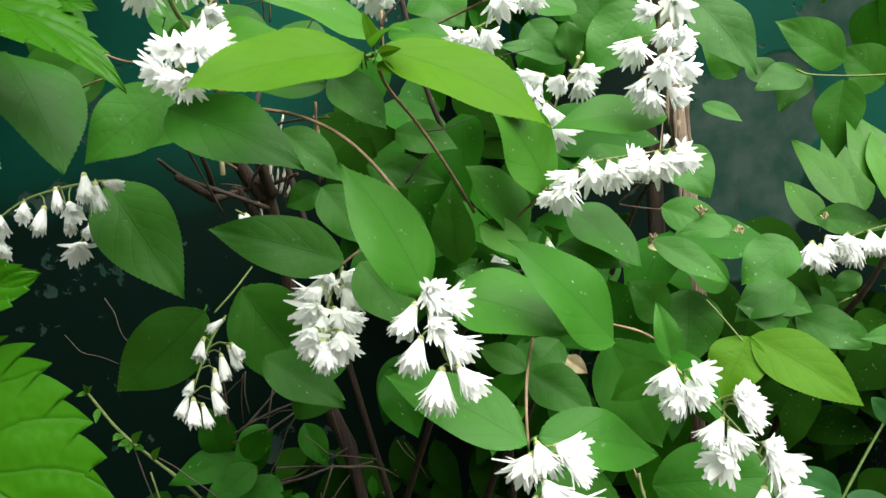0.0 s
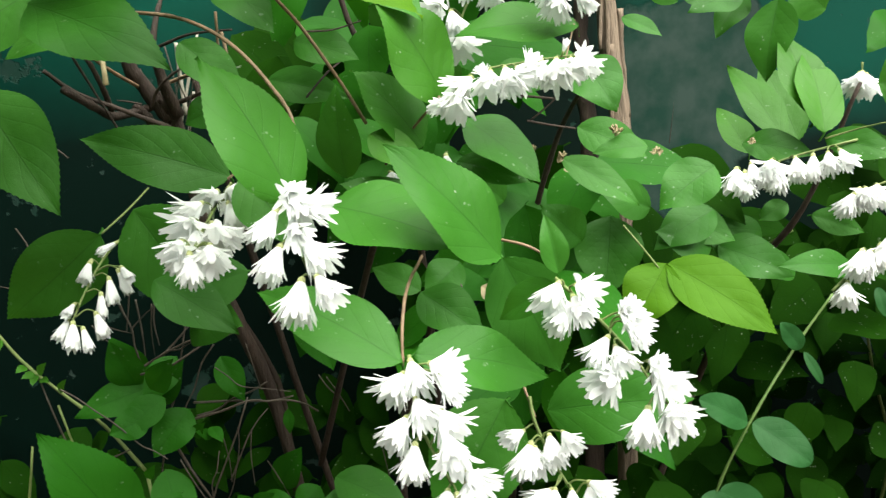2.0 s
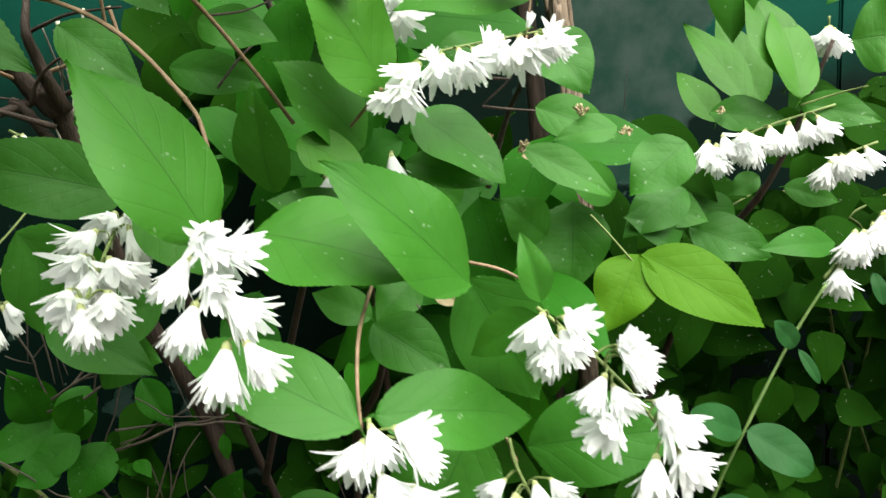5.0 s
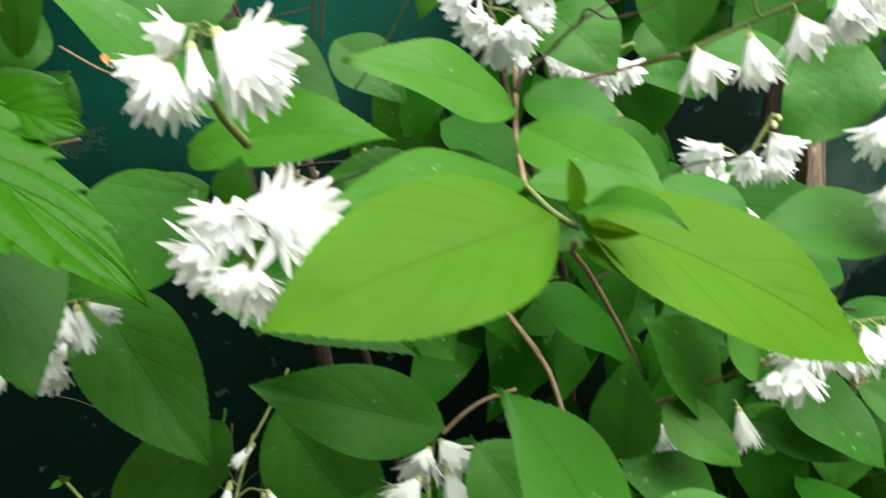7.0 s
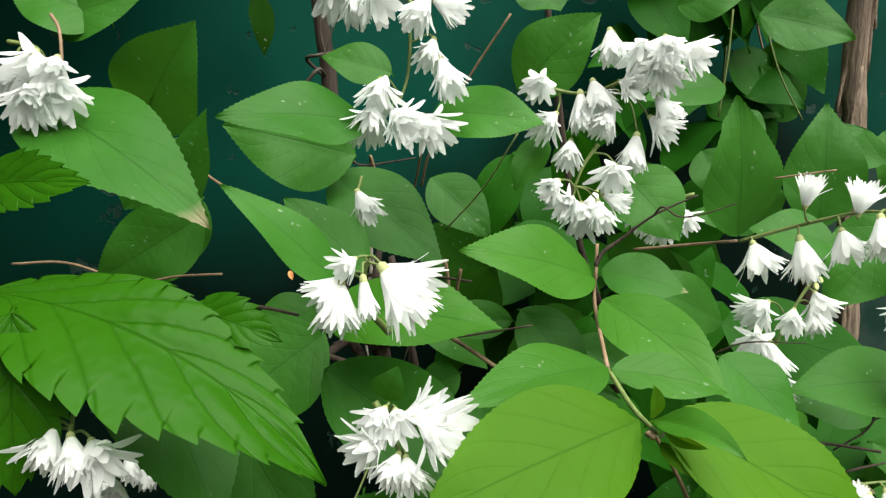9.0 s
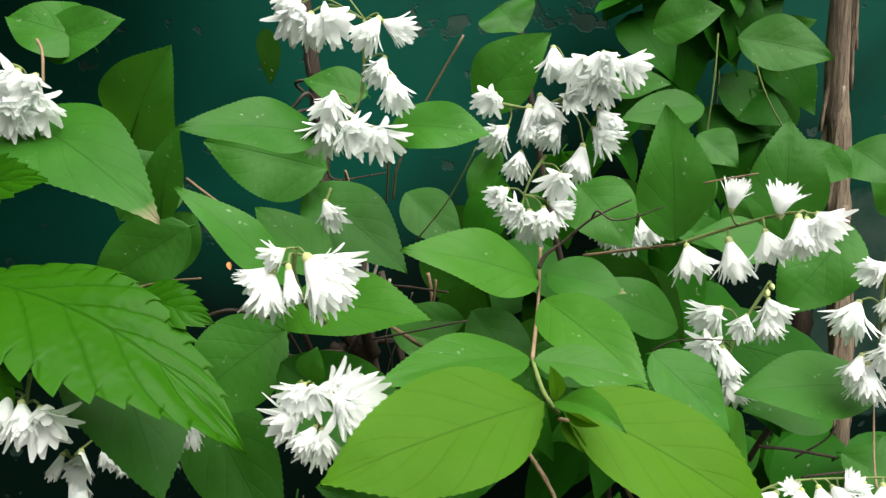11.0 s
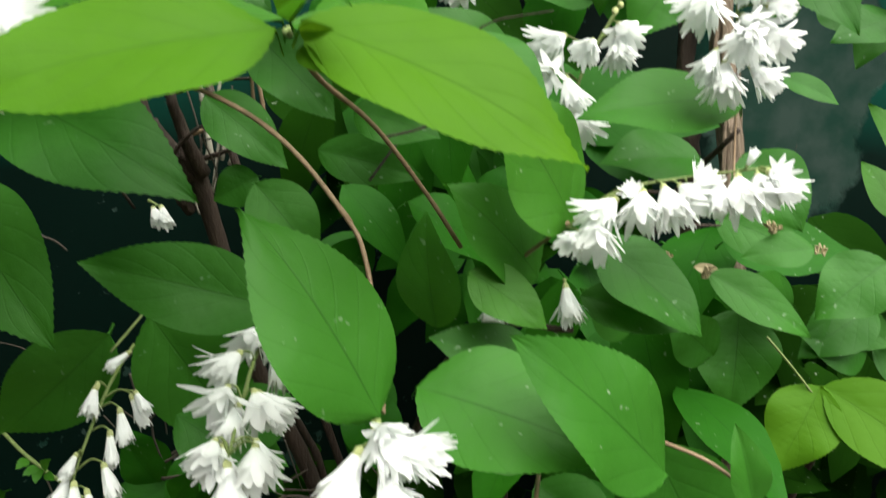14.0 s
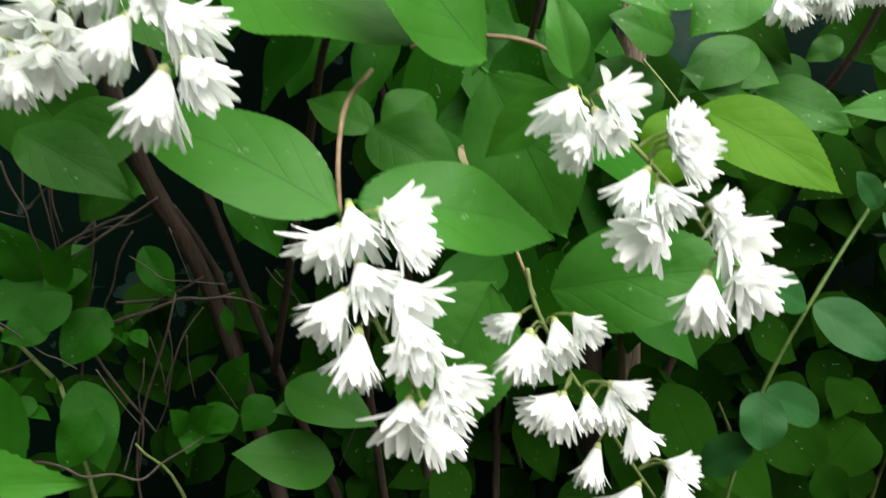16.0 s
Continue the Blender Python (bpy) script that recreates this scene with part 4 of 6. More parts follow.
leaf((0.2613, 0.49, 0.8707), (0.2207, 0.47, 0.882), (0.48, -0.66, 0.57), 0.0219, leaf_mat, shrub)
leaf((0.1194, 0.43, 1.0772), (0.0877, 0.42, 1.0391), (-0.18, -0.9, 0.39), 0.0341, leaf_mat, shrub)
leaf((0.1547, 0.47, 1.0836), (0.1826, 0.45, 1.0361), (-0, -0.92, 0.39), 0.0332, leaf_mat, shrub)
leaf((0.1505, 0.44, 1.0226), (0.1688, 0.43, 1.0112), (-0.03, -0.77, 0.63), 0.0106, leaf_mat, shrub)
leaf((0.284, 0.58, 1.0469), (0.2329, 0.57, 1.077), (0.22, -0.97, 0.06), 0.0341, leaf_mat, shrub)
leaf((0.2649, 0.6, 1.0424), (0.2417, 0.59, 1.0145), (-0.38, -0.73, 0.57), 0.0233, leaf_mat, shrub)
leaf((0.226, 0.6, 1.055), (0.2382, 0.59, 1.0327), (-0.06, -0.92, 0.38), 0.0222, leaf_mat, shrub)
leaf((0.2589, 0.52, 1.0325), (0.2487, 0.51, 0.9836), (-0.63, -0.72, 0.28), 0.0312, leaf_mat, shrub)
# lighter leaf colour on these three stands in for backlight
leaf((0.2665, 0.48, 0.9616), (0.2590, 0.5200, 1.0140), (0.15, -0.8, 0.5), 0.0296, fresh_mat, shrub)
leaf((0.2715, 0.54, 0.9452), (0.2480, 0.5850, 0.9950), (0.05, -0.8, 0.5), 0.0263, fresh_mat, shrub)
leaf((0.2429, 0.52, 0.9395), (0.2310, 0.5500, 0.9680), (0.05, -0.8, 0.5), 0.0215, fresh_mat, shrub)
leaf((0.2319, 0.5, 0.9487), (0.2663, 0.48, 0.9411), (-0.29, -0.74, 0.61), 0.0219, leaf_mat, shrub)
leaf((0.0841, 0.5, 1.0577), (0.0416, 0.48, 1.0671), (0.46, -0.76, 0.46), 0.0174, leaf_mat, shrub)
leaf((0.0849, 0.5, 1.0808), (0.0867, 0.5, 1.054), (0.25, -0.97, 0.02), 0.0190, leaf_mat, shrub)
leaf((-0.1587, 0.31, 1.0635), (-0.1273, 0.285, 1.0128), (0.64, -0.45, 0.62), 0.0405, leaf_mat, shrub)
leaf((-0.1927, 0.43, 1.1083), (-0.2147, 0.42, 1.0782), (0.28, -0.95, 0.11), 0.0373, leaf_mat, shrub)
leaf((-0.0169, 0.42, 1.0207), (0.0172, 0.41, 1.0088), (-0.04, -0.82, 0.57), 0.0218, leaf_mat, shrub)
leaf((-0.0676, 0.45, 0.9921), (-0.0893, 0.45, 0.982), (-0.12, -0.96, 0.26), 0.0192, leaf_mat, shrub)
leaf((-0.0376, 0.44, 1.0033), (0.0077, 0.43, 0.9905), (-0.07, -0.89, 0.44), 0.0211, leaf_mat, shrub)
leaf((-0.0904, 0.46, 1.0273), (-0.0538, 0.45, 0.9943), (0.21, -0.85, 0.49), 0.0257, leaf_mat, shrub)
leaf((0.0841, 0.39, 0.9376), (0.0647, 0.38, 0.9579), (0.5, -0.86, 0.05), 0.0189, leaf_mat, shrub)
leaf((0.1267, 0.44, 0.9057), (0.1041, 0.43, 0.9289), (0.35, -0.94, -0.06), 0.0237, leaf_mat, shrub)
leaf((0.1703, 0.47, 0.9169), (0.1386, 0.46, 0.9312), (0.4, -0.87, 0.28), 0.0234, leaf_mat, shrub)
leaf((0.0619, 0.37, 0.9134), (0.0454, 0.36, 0.8997), (-0.04, -0.79, 0.62), 0.0193, leaf_mat, shrub)
leaf((0.2052, 0.47, 0.8916), (0.1704, 0.46, 0.9048), (0.39, -0.82, 0.41), 0.0267, leaf_mat, shrub)
leaf((-0.0475, 0.4, 0.9082), (-0.0939, 0.39, 0.8955), (0.11, -0.93, 0.34), 0.0276, leaf_mat, shrub)
leaf((-0.0878, 0.42, 0.8798), (-0.0541, 0.4, 0.8786), (-0.41, -0.72, 0.56), 0.0317, leaf_mat, shrub)
leaf((0.1878, 0.48, 0.9091), (0.2189, 0.47, 0.8948), (-0.05, -0.87, 0.5), 0.0238, leaf_mat, shrub)
leaf((0.2116, 0.48, 0.8905), (0.249, 0.46, 0.8742), (-0.18, -0.8, 0.57), 0.0276, leaf_mat, shrub)
leaf((0.2819, 0.46, 0.8789), (0.2321, 0.44, 0.8857), (0.37, -0.72, 0.59), 0.0177, leaf_mat, shrub)
# two more leaves with backlight put into a lighter colour
leaf((0.2886, 0.56, 0.9423), (0.2750, 0.6000, 0.9960), (-0.05, -0.8, 0.5), 0.0302, fresh_mat, shrub)
leaf((0.2679, 0.47, 0.9543), (0.2700, 0.5100, 1.0010), (0.2, -0.8, 0.5), 0.0292, fresh_mat, shrub)
leaf((0.272, 0.48, 0.9509), (0.3059, 0.46, 0.9394), (-0.33, -0.82, 0.46), 0.0195, leaf_mat, shrub)
leaf((0.3103, 0.5, 0.979), (0.3409, 0.49, 0.9798), (-0.3, -0.9, 0.31), 0.0405, leaf_mat, shrub)
leaf((0.2596, 0.5, 0.9099), (0.242, 0.5, 0.9003), (-0.27, -0.82, 0.5), 0.0141, leaf_mat, shrub)
leaf((0.2739, 0.5, 0.902), (0.3062, 0.5, 0.8893), (0.11, -0.95, 0.29), 0.0164, leaf_mat, shrub)

# low leaves in the shade
leaf((-0.0929, 0.39, 0.9081), (-0.0494, 0.38, 0.8809), (0.21, -0.76, 0.62), 0.0264, leaf_mat, shrub)
leaf((0.0056, 0.5, 0.7273), (-0.0387, 0.47, 0.7407), (0.51, -0.43, 0.74), 0.0281, leaf_mat, shrub)
leaf((-0.0109, 0.48, 0.6989), (-0.0606, 0.46, 0.7227), (0.53, -0.51, 0.67), 0.0334, leaf_mat, shrub)
leaf((-0.1284, 0.3, 0.8062), (-0.0288, 0.272, 0.8332), (-0.36, -0.57, 0.74), 0.0342, leaf_mat, undergrowth, 'wavy green leaf low down', bend=0.1, fold=0.25)
# most leaves from here take the leaf colour that already holds shade
leaf((-0.1119, 0.31, 0.8264), (-0.0774, 0.29, 0.8222), (0.01, -0.19, 0.98), 0.0214, shaded_mat, undergrowth)
leaf((-0.1132, 0.37, 0.7765), (-0.1415, 0.35, 0.8466), (0.74, -0.66, 0.11), 0.0392, shaded_mat, undergrowth)
leaf((-0.1341, 0.5, 0.8307), (-0.1512, 0.48, 0.8065), (0.29, -0.83, 0.48), 0.0212, shaded_mat, undergrowth)
leaf((-0.1431, 0.48, 0.7605), (-0.1298, 0.46, 0.7157), (0.58, -0.67, 0.47), 0.0288, shaded_mat, undergrowth)
leaf((-0.0637, 0.5, 0.7903), (-0.0639, 0.5, 0.7726), (0.15, -0.99, -0), 0.0073, shaded_mat, undergrowth)
leaf((-0.1719, 0.52, 0.8021), (-0.1776, 0.5, 0.8466), (0.72, -0.67, -0.21), 0.0262, shaded_mat, undergrowth)
leaf((-0.1562, 0.5, 0.8096), (-0.1986, 0.48, 0.7986), (0.19, -0.75, 0.63), 0.0239, shaded_mat, undergrowth)
leaf((-0.1367, 0.48, 0.8099), (-0.163, 0.46, 0.7938), (0.24, -0.78, 0.58), 0.0212, shaded_mat, undergrowth)
leaf((-0.1305, 0.5, 0.7935), (-0.1499, 0.48, 0.7687), (0.21, -0.83, 0.51), 0.0276, shaded_mat, undergrowth)
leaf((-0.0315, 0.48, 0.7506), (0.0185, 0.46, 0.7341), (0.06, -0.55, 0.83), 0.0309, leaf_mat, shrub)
leaf((-0.067, 0.5, 0.723), (-0.1029, 0.5, 0.7127), (-0.18, -0.76, 0.63), 0.0233, shaded_mat, undergrowth)
leaf((-0.0438, 0.5, 0.8666), (-0.0284, 0.49, 0.8196), (0.37, -0.87, 0.31), 0.0332, shaded_mat, undergrowth)
leaf((-0.0331, 0.52, 0.8695), (-0.0519, 0.5, 0.8257), (0.11, -0.92, 0.37), 0.0307, shaded_mat, undergrowth)
leaf((-0.1402, 0.47, 0.8197), (-0.1182, 0.458, 0.8438), (-0.27, -0.94, -0.22), 0.0177, shaded_mat, undergrowth)
leaf((-0.1444, 0.47, 0.8014), (-0.1657, 0.458, 0.7956), (0.28, -0.77, 0.57), 0.0211, shaded_mat, undergrowth)
leaf((-0.1264, 0.46, 0.7537), (-0.1448, 0.448, 0.7254), (0.04, -0.93, 0.37), 0.0244, shaded_mat, undergrowth)
leaf((-0.0988, 0.5, 0.7143), (-0.1007, 0.488, 0.7362), (0.85, -0.49, -0.2), 0.0141, shaded_mat, undergrowth)
leaf((-0.0949, 0.5, 0.7179), (-0.0751, 0.488, 0.7364), (-0.6, -0.79, 0.12), 0.0146, shaded_mat, undergrowth)
leaf((-0.0939, 0.5, 0.7141), (-0.0962, 0.488, 0.7068), (0.14, -0.53, 0.83), 0.0143, shaded_mat, undergrowth)
leaf((-0.0847, 0.5, 0.7191), (-0.0681, 0.488, 0.7198), (-0.31, -0.38, 0.87), 0.0127, shaded_mat, undergrowth)
leaf((-0.0904, 0.55, 0.7084), (-0.0674, 0.538, 0.7448), (-0.38, -0.92, -0.07), 0.0241, shaded_mat, undergrowth)
leaf((-0.0524, 0.52, 0.7227), (-0.0686, 0.508, 0.7077), (-0, -0.78, 0.63), 0.0229, shaded_mat, undergrowth)
leaf((-0.1509, 0.45, 0.7673), (-0.1572, 0.438, 0.7618), (0.41, -0.55, 0.73), 0.0120, shaded_mat, undergrowth)
leaf((-0.1615, 0.45, 0.7711), (-0.1407, 0.438, 0.784), (-0.57, -0.81, 0.17), 0.0088, shaded_mat, undergrowth)
leaf((-0.1416, 0.45, 0.7699), (-0.1295, 0.438, 0.7848), (-0.31, -0.85, -0.43), 0.0064, shaded_mat, undergrowth)
leaf((-0.1552, 0.45, 0.7611), (-0.1377, 0.438, 0.7607), (-0.19, -0.31, 0.93), 0.0077, shaded_mat, undergrowth)
leaf((-0.1302, 0.5, 0.7739), (-0.116, 0.488, 0.7886), (-0.48, -0.85, -0.22), 0.0094, shaded_mat, undergrowth)
leaf((-0.1175, 0.5, 0.7731), (-0.1234, 0.488, 0.7824), (0.93, -0.29, 0.22), 0.0075, shaded_mat, undergrowth)
leaf((-0.1177, 0.5, 0.78), (-0.1057, 0.488, 0.7739), (0.13, -0.34, 0.93), 0.0093, shaded_mat, undergrowth)

leaf((-0.1630, 0.5000, 0.8110), (-0.1730, 0.4900, 0.8470), (0.1, -0.95, 0.3), 0.0240, shaded_mat, undergrowth, fold=0.25)
leaf((-0.1510, 0.5000, 0.7980), (-0.1250, 0.4900, 0.8330), (0.25, -0.9, 0.35), 0.0180, shaded_mat, undergrowth, fold=0.25)
leaf((-0.1160, 0.5300, 0.8190), (-0.0990, 0.5200, 0.7890), (0.1, -0.85, 0.5), 0.0200, shaded_mat, undergrowth, fold=0.25)
# serrated creeper
leaf((-0.1858, 0.285, 1.0843), (-0.0905, 0.268, 1.0399), (0.29, -0.49, 0.82), 0.0512, creeper_mat, creeper, name='leaflet', coarse=13, peak=0.38, bend=0.1, fold=0.22, lop=-0.05, far_half=0.62, tooth_far=0.45, quilt=0.035, veins=6.0, slant=0.6, half=8, n=130)
leaf((-0.1905, 0.24, 0.9465), (-0.0876, 0.22, 0.886), (0.0, -0.85, 0.53), 0.0781, creeper_mat, creeper, name='leaflet', coarse=12, peak=0.42, bend=0.05, fold=0.1, quilt=0.035, veins=6.0, slant=0.6, half=8, n=130)
leaf((-0.1609, 0.245, 0.9695), (-0.1143, 0.24, 0.9814), (-0.17, -0.95, 0.28), 0.0261, creeper_mat, creeper, name='leaflet', coarse=9, peak=0.4, bend=0.06, quilt=0.035, veins=6.0, slant=0.6, half=8, n=130)
leaf((-0.197, 0.3, 1.1097), (-0.1528, 0.285, 1.114), (-0.32, -0.78, 0.53), 0.0176, creeper_mat, creeper, name='leaflet', coarse=9, quilt=0.035, veins=6.0, slant=0.6, half=8, n=130)
leaf((-0.1320, 0.2900, 1.0790), (-0.1050, 0.2850, 1.0720), (0.2, -0.82, 0.54), 0.0147, creeper_mat, creeper, name='leaflet', coarse=8, quilt=0.035, veins=6.0, slant=0.6, half=8, n=130)
leaf((-0.1696, 0.27, 1.0838), (-0.1688, 0.26, 1.0381), (0.42, -0.88, 0.2), 0.0259, creeper_mat, creeper, name='leaflet', coarse=9, quilt=0.035, veins=6.0, slant=0.6, half=8, n=130)

# honeysuckle shoot
leaf((0.1945, 0.372, 0.827), (0.1695, 0.365, 0.8428), (0.46, -0.8, 0.38), 0.0150, vine_mat, honeysuckle, peak=0.47, teeth=0.0, petiole=0.03, point=0.62)
leaf((0.197, 0.372, 0.8268), (0.221, 0.362, 0.8095), (0.08, -0.81, 0.58), 0.0194, vine_mat, honeysuckle, peak=0.47, teeth=0.0, petiole=0.03, point=0.62)
leaf((0.2221, 0.38, 0.86), (0.2098, 0.375, 0.8746), (0.33, -0.94, -0.05), 0.0098, vine_mat, honeysuckle, peak=0.47, teeth=0.0, petiole=0.03, point=0.62)
leaf((0.2233, 0.38, 0.858), (0.2301, 0.375, 0.8435), (0, -0.94, 0.33), 0.0050, vine_mat, honeysuckle, peak=0.47, teeth=0.0, petiole=0.03, point=0.62)
leaf((0.1794, 0.372, 0.7921), (0.1772, 0.362, 0.7727), (0.12, -0.89, 0.44), 0.0190, vine_mat, honeysuckle, peak=0.47, teeth=0.0, petiole=0.03, point=0.62)
leaf((0.1814, 0.372, 0.7911), (0.2066, 0.38, 0.7754), (0.49, -0.77, 0.4), 0.0166, vine_mat, honeysuckle, peak=0.47, teeth=0.0, petiole=0.03, point=0.62)
leaf((0.1767, 0.37, 0.7719), (0.1607, 0.38, 0.7533), (-0.78, -0.45, 0.43), 0.0162, vine_mat, honeysuckle, peak=0.47, teeth=0.0, petiole=0.03, point=0.62)
leaf((0.261, 0.39, 0.8855), (0.2633, 0.385, 0.8721), (-0.1, -0.94, 0.33), 0.0064, vine_mat, honeysuckle, peak=0.47, teeth=0.0, petiole=0.03, point=0.62)
branch([(0.2401, 0.39, 0.8834), (0.2217, 0.385, 0.8602), (0.1959, 0.372, 0.8275), (0.18, 0.372, 0.7912), (0.1704, 0.375, 0.7463), (0.1651, 0.38, 0.6977)], 0.00062, 0.00074, green_stem_mat, honeysuckle, name='stem', knots=6)
branch([(0.2679, 0.47, 0.9511), (0.2829, 0.46, 0.9565), (0.2908, 0.45, 0.9595)], 0.00058, 0.00038, stalk_mat, shrub)

# stems and twigs
branch([(-0.0126, 0.377, 1.0772), (-0.0129, 0.374, 1.0675), (-0.0132, 0.37, 1.0561), (-0.0135, 0.325, 1.0499)], 0.00068, 0.00075, twig_mat, shrub)
branch([(-0.0135, 0.325, 1.0499), (-0.0094, 0.302, 1.0485), (-0.0058, 0.292, 1.0474), (-0.0047, 0.288, 1.0477)], 0.00078, 0.0007, stalk_mat, shrub)
branch([(-0.0131, 0.3745, 1.0695), (-0.0105, 0.375, 1.0746), (-0.0039, 0.375, 1.0799), (0.0067, 0.372, 1.0896), (0.0208, 0.37, 1.0972)], 0.00091, 0.00029, dark_twig_mat, shrub, knots=5)
branch([(0.0063, 0.372, 1.0892), (0.0085, 0.368, 1.0932), (0.0139, 0.366, 1.0902), (0.0219, 0.365, 1.0915), (0.0317, 0.362, 1.096)], 0.00043, 0.00019, dark_twig_mat, shrub, knots=4)
branch([(0.0045, 0.4, 1.0693), (0.0212, 0.39, 1.0739), (0.0384, 0.38, 1.0785)], 0.00062, 0.00058, twig_mat, shrub)
branch([(-0.1099, 0.43, 1.0421), (-0.0795, 0.4, 1.0367), (-0.0557, 0.38, 1.0304), (-0.0378, 0.37, 1.0212), (-0.0234, 0.362, 1.0091), (-0.0084, 0.352, 0.9913)], 0.00091, 0.00086, twig_mat, shrub, knots=10)
branch([(-0.01, 0.353, 0.9931), (-0.0049, 0.348, 0.9851), (-0.0002, 0.335, 0.9702), (0.0043, 0.315, 0.9597), (0.0068, 0.296, 0.9542)], 0.00086, 0.00067, twig_mat, shrub)
branch([(-0.0042, 0.295, 1.0424), (-0.003, 0.31, 1.0357), (0.0046, 0.335, 1.022), (0.0165, 0.35, 0.999), (0.025, 0.36, 0.9798)], 0.00072, 0.00077, twig_mat, shrub)
branch([(0.0068, 0.34, 1.0187), (0.0157, 0.35, 1.0195), (0.0263, 0.36, 1.0231)], 0.00043, 0.00029, dark_twig_mat, shrub)
branch([(0.0423, 0.281, 0.8965), (0.0426, 0.287, 0.9102), (0.0442, 0.3, 0.9209), (0.0478, 0.33, 0.9258)], 0.00058, 0.00067, twig_mat, shrub)
branch([(0.0593, 0.335, 0.931), (0.0703, 0.325, 0.9334), (0.0802, 0.315, 0.9338), (0.0915, 0.307, 0.9316), (0.1016, 0.301, 0.9251)], 0.00062, 0.00053, twig_mat, shrub)
branch([(0.0303, 0.375, 0.9603), (0.0435, 0.36, 0.9746), (0.0585, 0.347, 0.9895)], 0.00067, 0.00058, twig_mat, shrub)
branch([(0.0846, 0.34, 0.8741), (0.0875, 0.325, 0.8668), (0.0905, 0.315, 0.8596)], 0.00058, 0.00048, twig_mat, shrub)
branch([(-0.0399, 0.362, 0.9591), (-0.033, 0.366, 0.9639), (-0.0257, 0.372, 0.966), (-0.0144, 0.38, 0.966)], 0.00058, 0.00058, twig_mat, shrub)
branch([(-0.1206, 0.4, 0.9317), (-0.1153, 0.42, 0.94), (-0.1107, 0.44, 0.9493)], 0.00053, 0.00053, stalk_mat, shrub)
branch([(0.1172, 0.36, 0.9986), (0.1107, 0.36, 0.9939), (0.1216, 0.4, 1.02)], 0.00038, 0.00038, twig_mat, shrub)
branch([(0.0975, 0.4, 0.9747), (0.1091, 0.41, 0.9715), (0.1226, 0.42, 0.9684)], 0.00062, 0.00048, dark_twig_mat, shrub)
branch([(0.0999, 0.42, 0.9737), (0.112, 0.42, 0.9831), (0.1167, 0.42, 0.9912)], 0.00048, 0.00038, dark_twig_mat, shrub)
branch([(-0.1053, 0.44, 1.0928), (-0.1076, 0.44, 1.1002), (-0.1085, 0.45, 1.0834)], 0.00058, 0.00048, twig_mat, shrub)
branch([(-0.0817, 0.42, 1.1089), (-0.0846, 0.43, 1.097), (-0.0879, 0.44, 1.0854)], 0.00058, 0.00048, twig_mat, shrub)
branch([(-0.1172, 0.44, 1.1027), (-0.1119, 0.44, 1.0959), (-0.087, 0.44, 1.0994)], 0.00077, 0.00029, dark_twig_mat, shrub, knots=5)
branch([(-0.0845, 0.44, 1.0868), (-0.0794, 0.43, 1.104), (-0.0644, 0.42, 1.1321), (-0.0459, 0.41, 1.1598)], 0.00062, 0.00048, twig_mat, shrub)
branch([(-0.0739, 0.44, 1.0665), (-0.056, 0.43, 1.0886), (-0.0421, 0.42, 1.1127)], 0.00043, 0.00038, stalk_mat, shrub)
branch([(-0.2192, 0.5, 1.0893), (-0.1907, 0.48, 1.078), (-0.1666, 0.46, 1.0739)], 0.00077, 0.00062, twig_mat, shrub)
branch([(-0.2707, 0.42, 1.0521), (-0.2442, 0.42, 1.0531), (-0.2101, 0.41, 1.048), (-0.1839, 0.4, 1.0541), (-0.1608, 0.39, 1.0585)], 0.00067, 0.00048, twig_mat, shrub)
branch([(-0.1662, 0.4, 1.0374), (-0.1516, 0.4, 1.0414), (-0.1357, 0.41, 1.0345)], 0.00106, 0.00067, dark_twig_mat, shrub)
branch([(-0.0768, 0.36, 1.0433), (-0.0583, 0.35, 1.0503), (-0.037, 0.34, 1.0582)], 0.00048, 0.00029, dark_twig_mat, shrub)
branch([(0.0285, 0.36, 1.0421), (0.0377, 0.355, 1.0485), (0.0557, 0.35, 1.0506)], 0.00038, 0.00019, dark_twig_mat, shrub)
branch([(0.0461, 0.37, 1.1033), (0.0532, 0.365, 1.1056), (0.0624, 0.36, 1.108)], 0.00038, 0.00029, twig_mat, shrub)
branch([(0.079, 0.4, 0.9877), (0.0923, 0.4, 0.987), (0.1101, 0.4, 0.9845)], 0.00072, 0.00062, dark_twig_mat, shrub)
branch([(-0.1904, 0.34, 1.1581), (-0.1854, 0.335, 1.153), (-0.1831, 0.33, 1.1416)], 0.00062, 0.00048, twig_mat, shrub)
branch([(-0.1392, 0.42, 1.035), (-0.1371, 0.44, 1.0115), (-0.1307, 0.46, 0.9784)], 0.00077, 0.00062, dark_twig_mat, shrub, knots=6)
branch([(-0.1595, 0.44, 1.016), (-0.1491, 0.45, 1.0037), (-0.1296, 0.46, 0.993), (-0.1057, 0.47, 0.9804)], 0.00115, 0.00144, dark_twig_mat, shrub, knots=6)
branch([(-0.068, 0.46, 1.0421), (-0.0721, 0.47, 1.0189), (-0.075, 0.48, 0.9943)], 0.00086, 0.00086, twig_mat, shrub)
branch([(-0.0133, 0.42, 0.9927), (-0.0039, 0.43, 1.004), (0.0039, 0.44, 1.0111)], 0.00058, 0.00048, dark_twig_mat, shrub)
branch([(0.1492, 0.44, 0.9134), (0.1589, 0.437, 0.9009), (0.167, 0.434, 0.8896)], 0.00053, 0.00048, stalk_mat, shrub)
branch([(0.2118, 0.6, 0.9427), (0.2136, 0.6, 0.9576), (0.2153, 0.6, 0.9724)], 0.00034, 0.00014, dark_twig_mat, shrub)

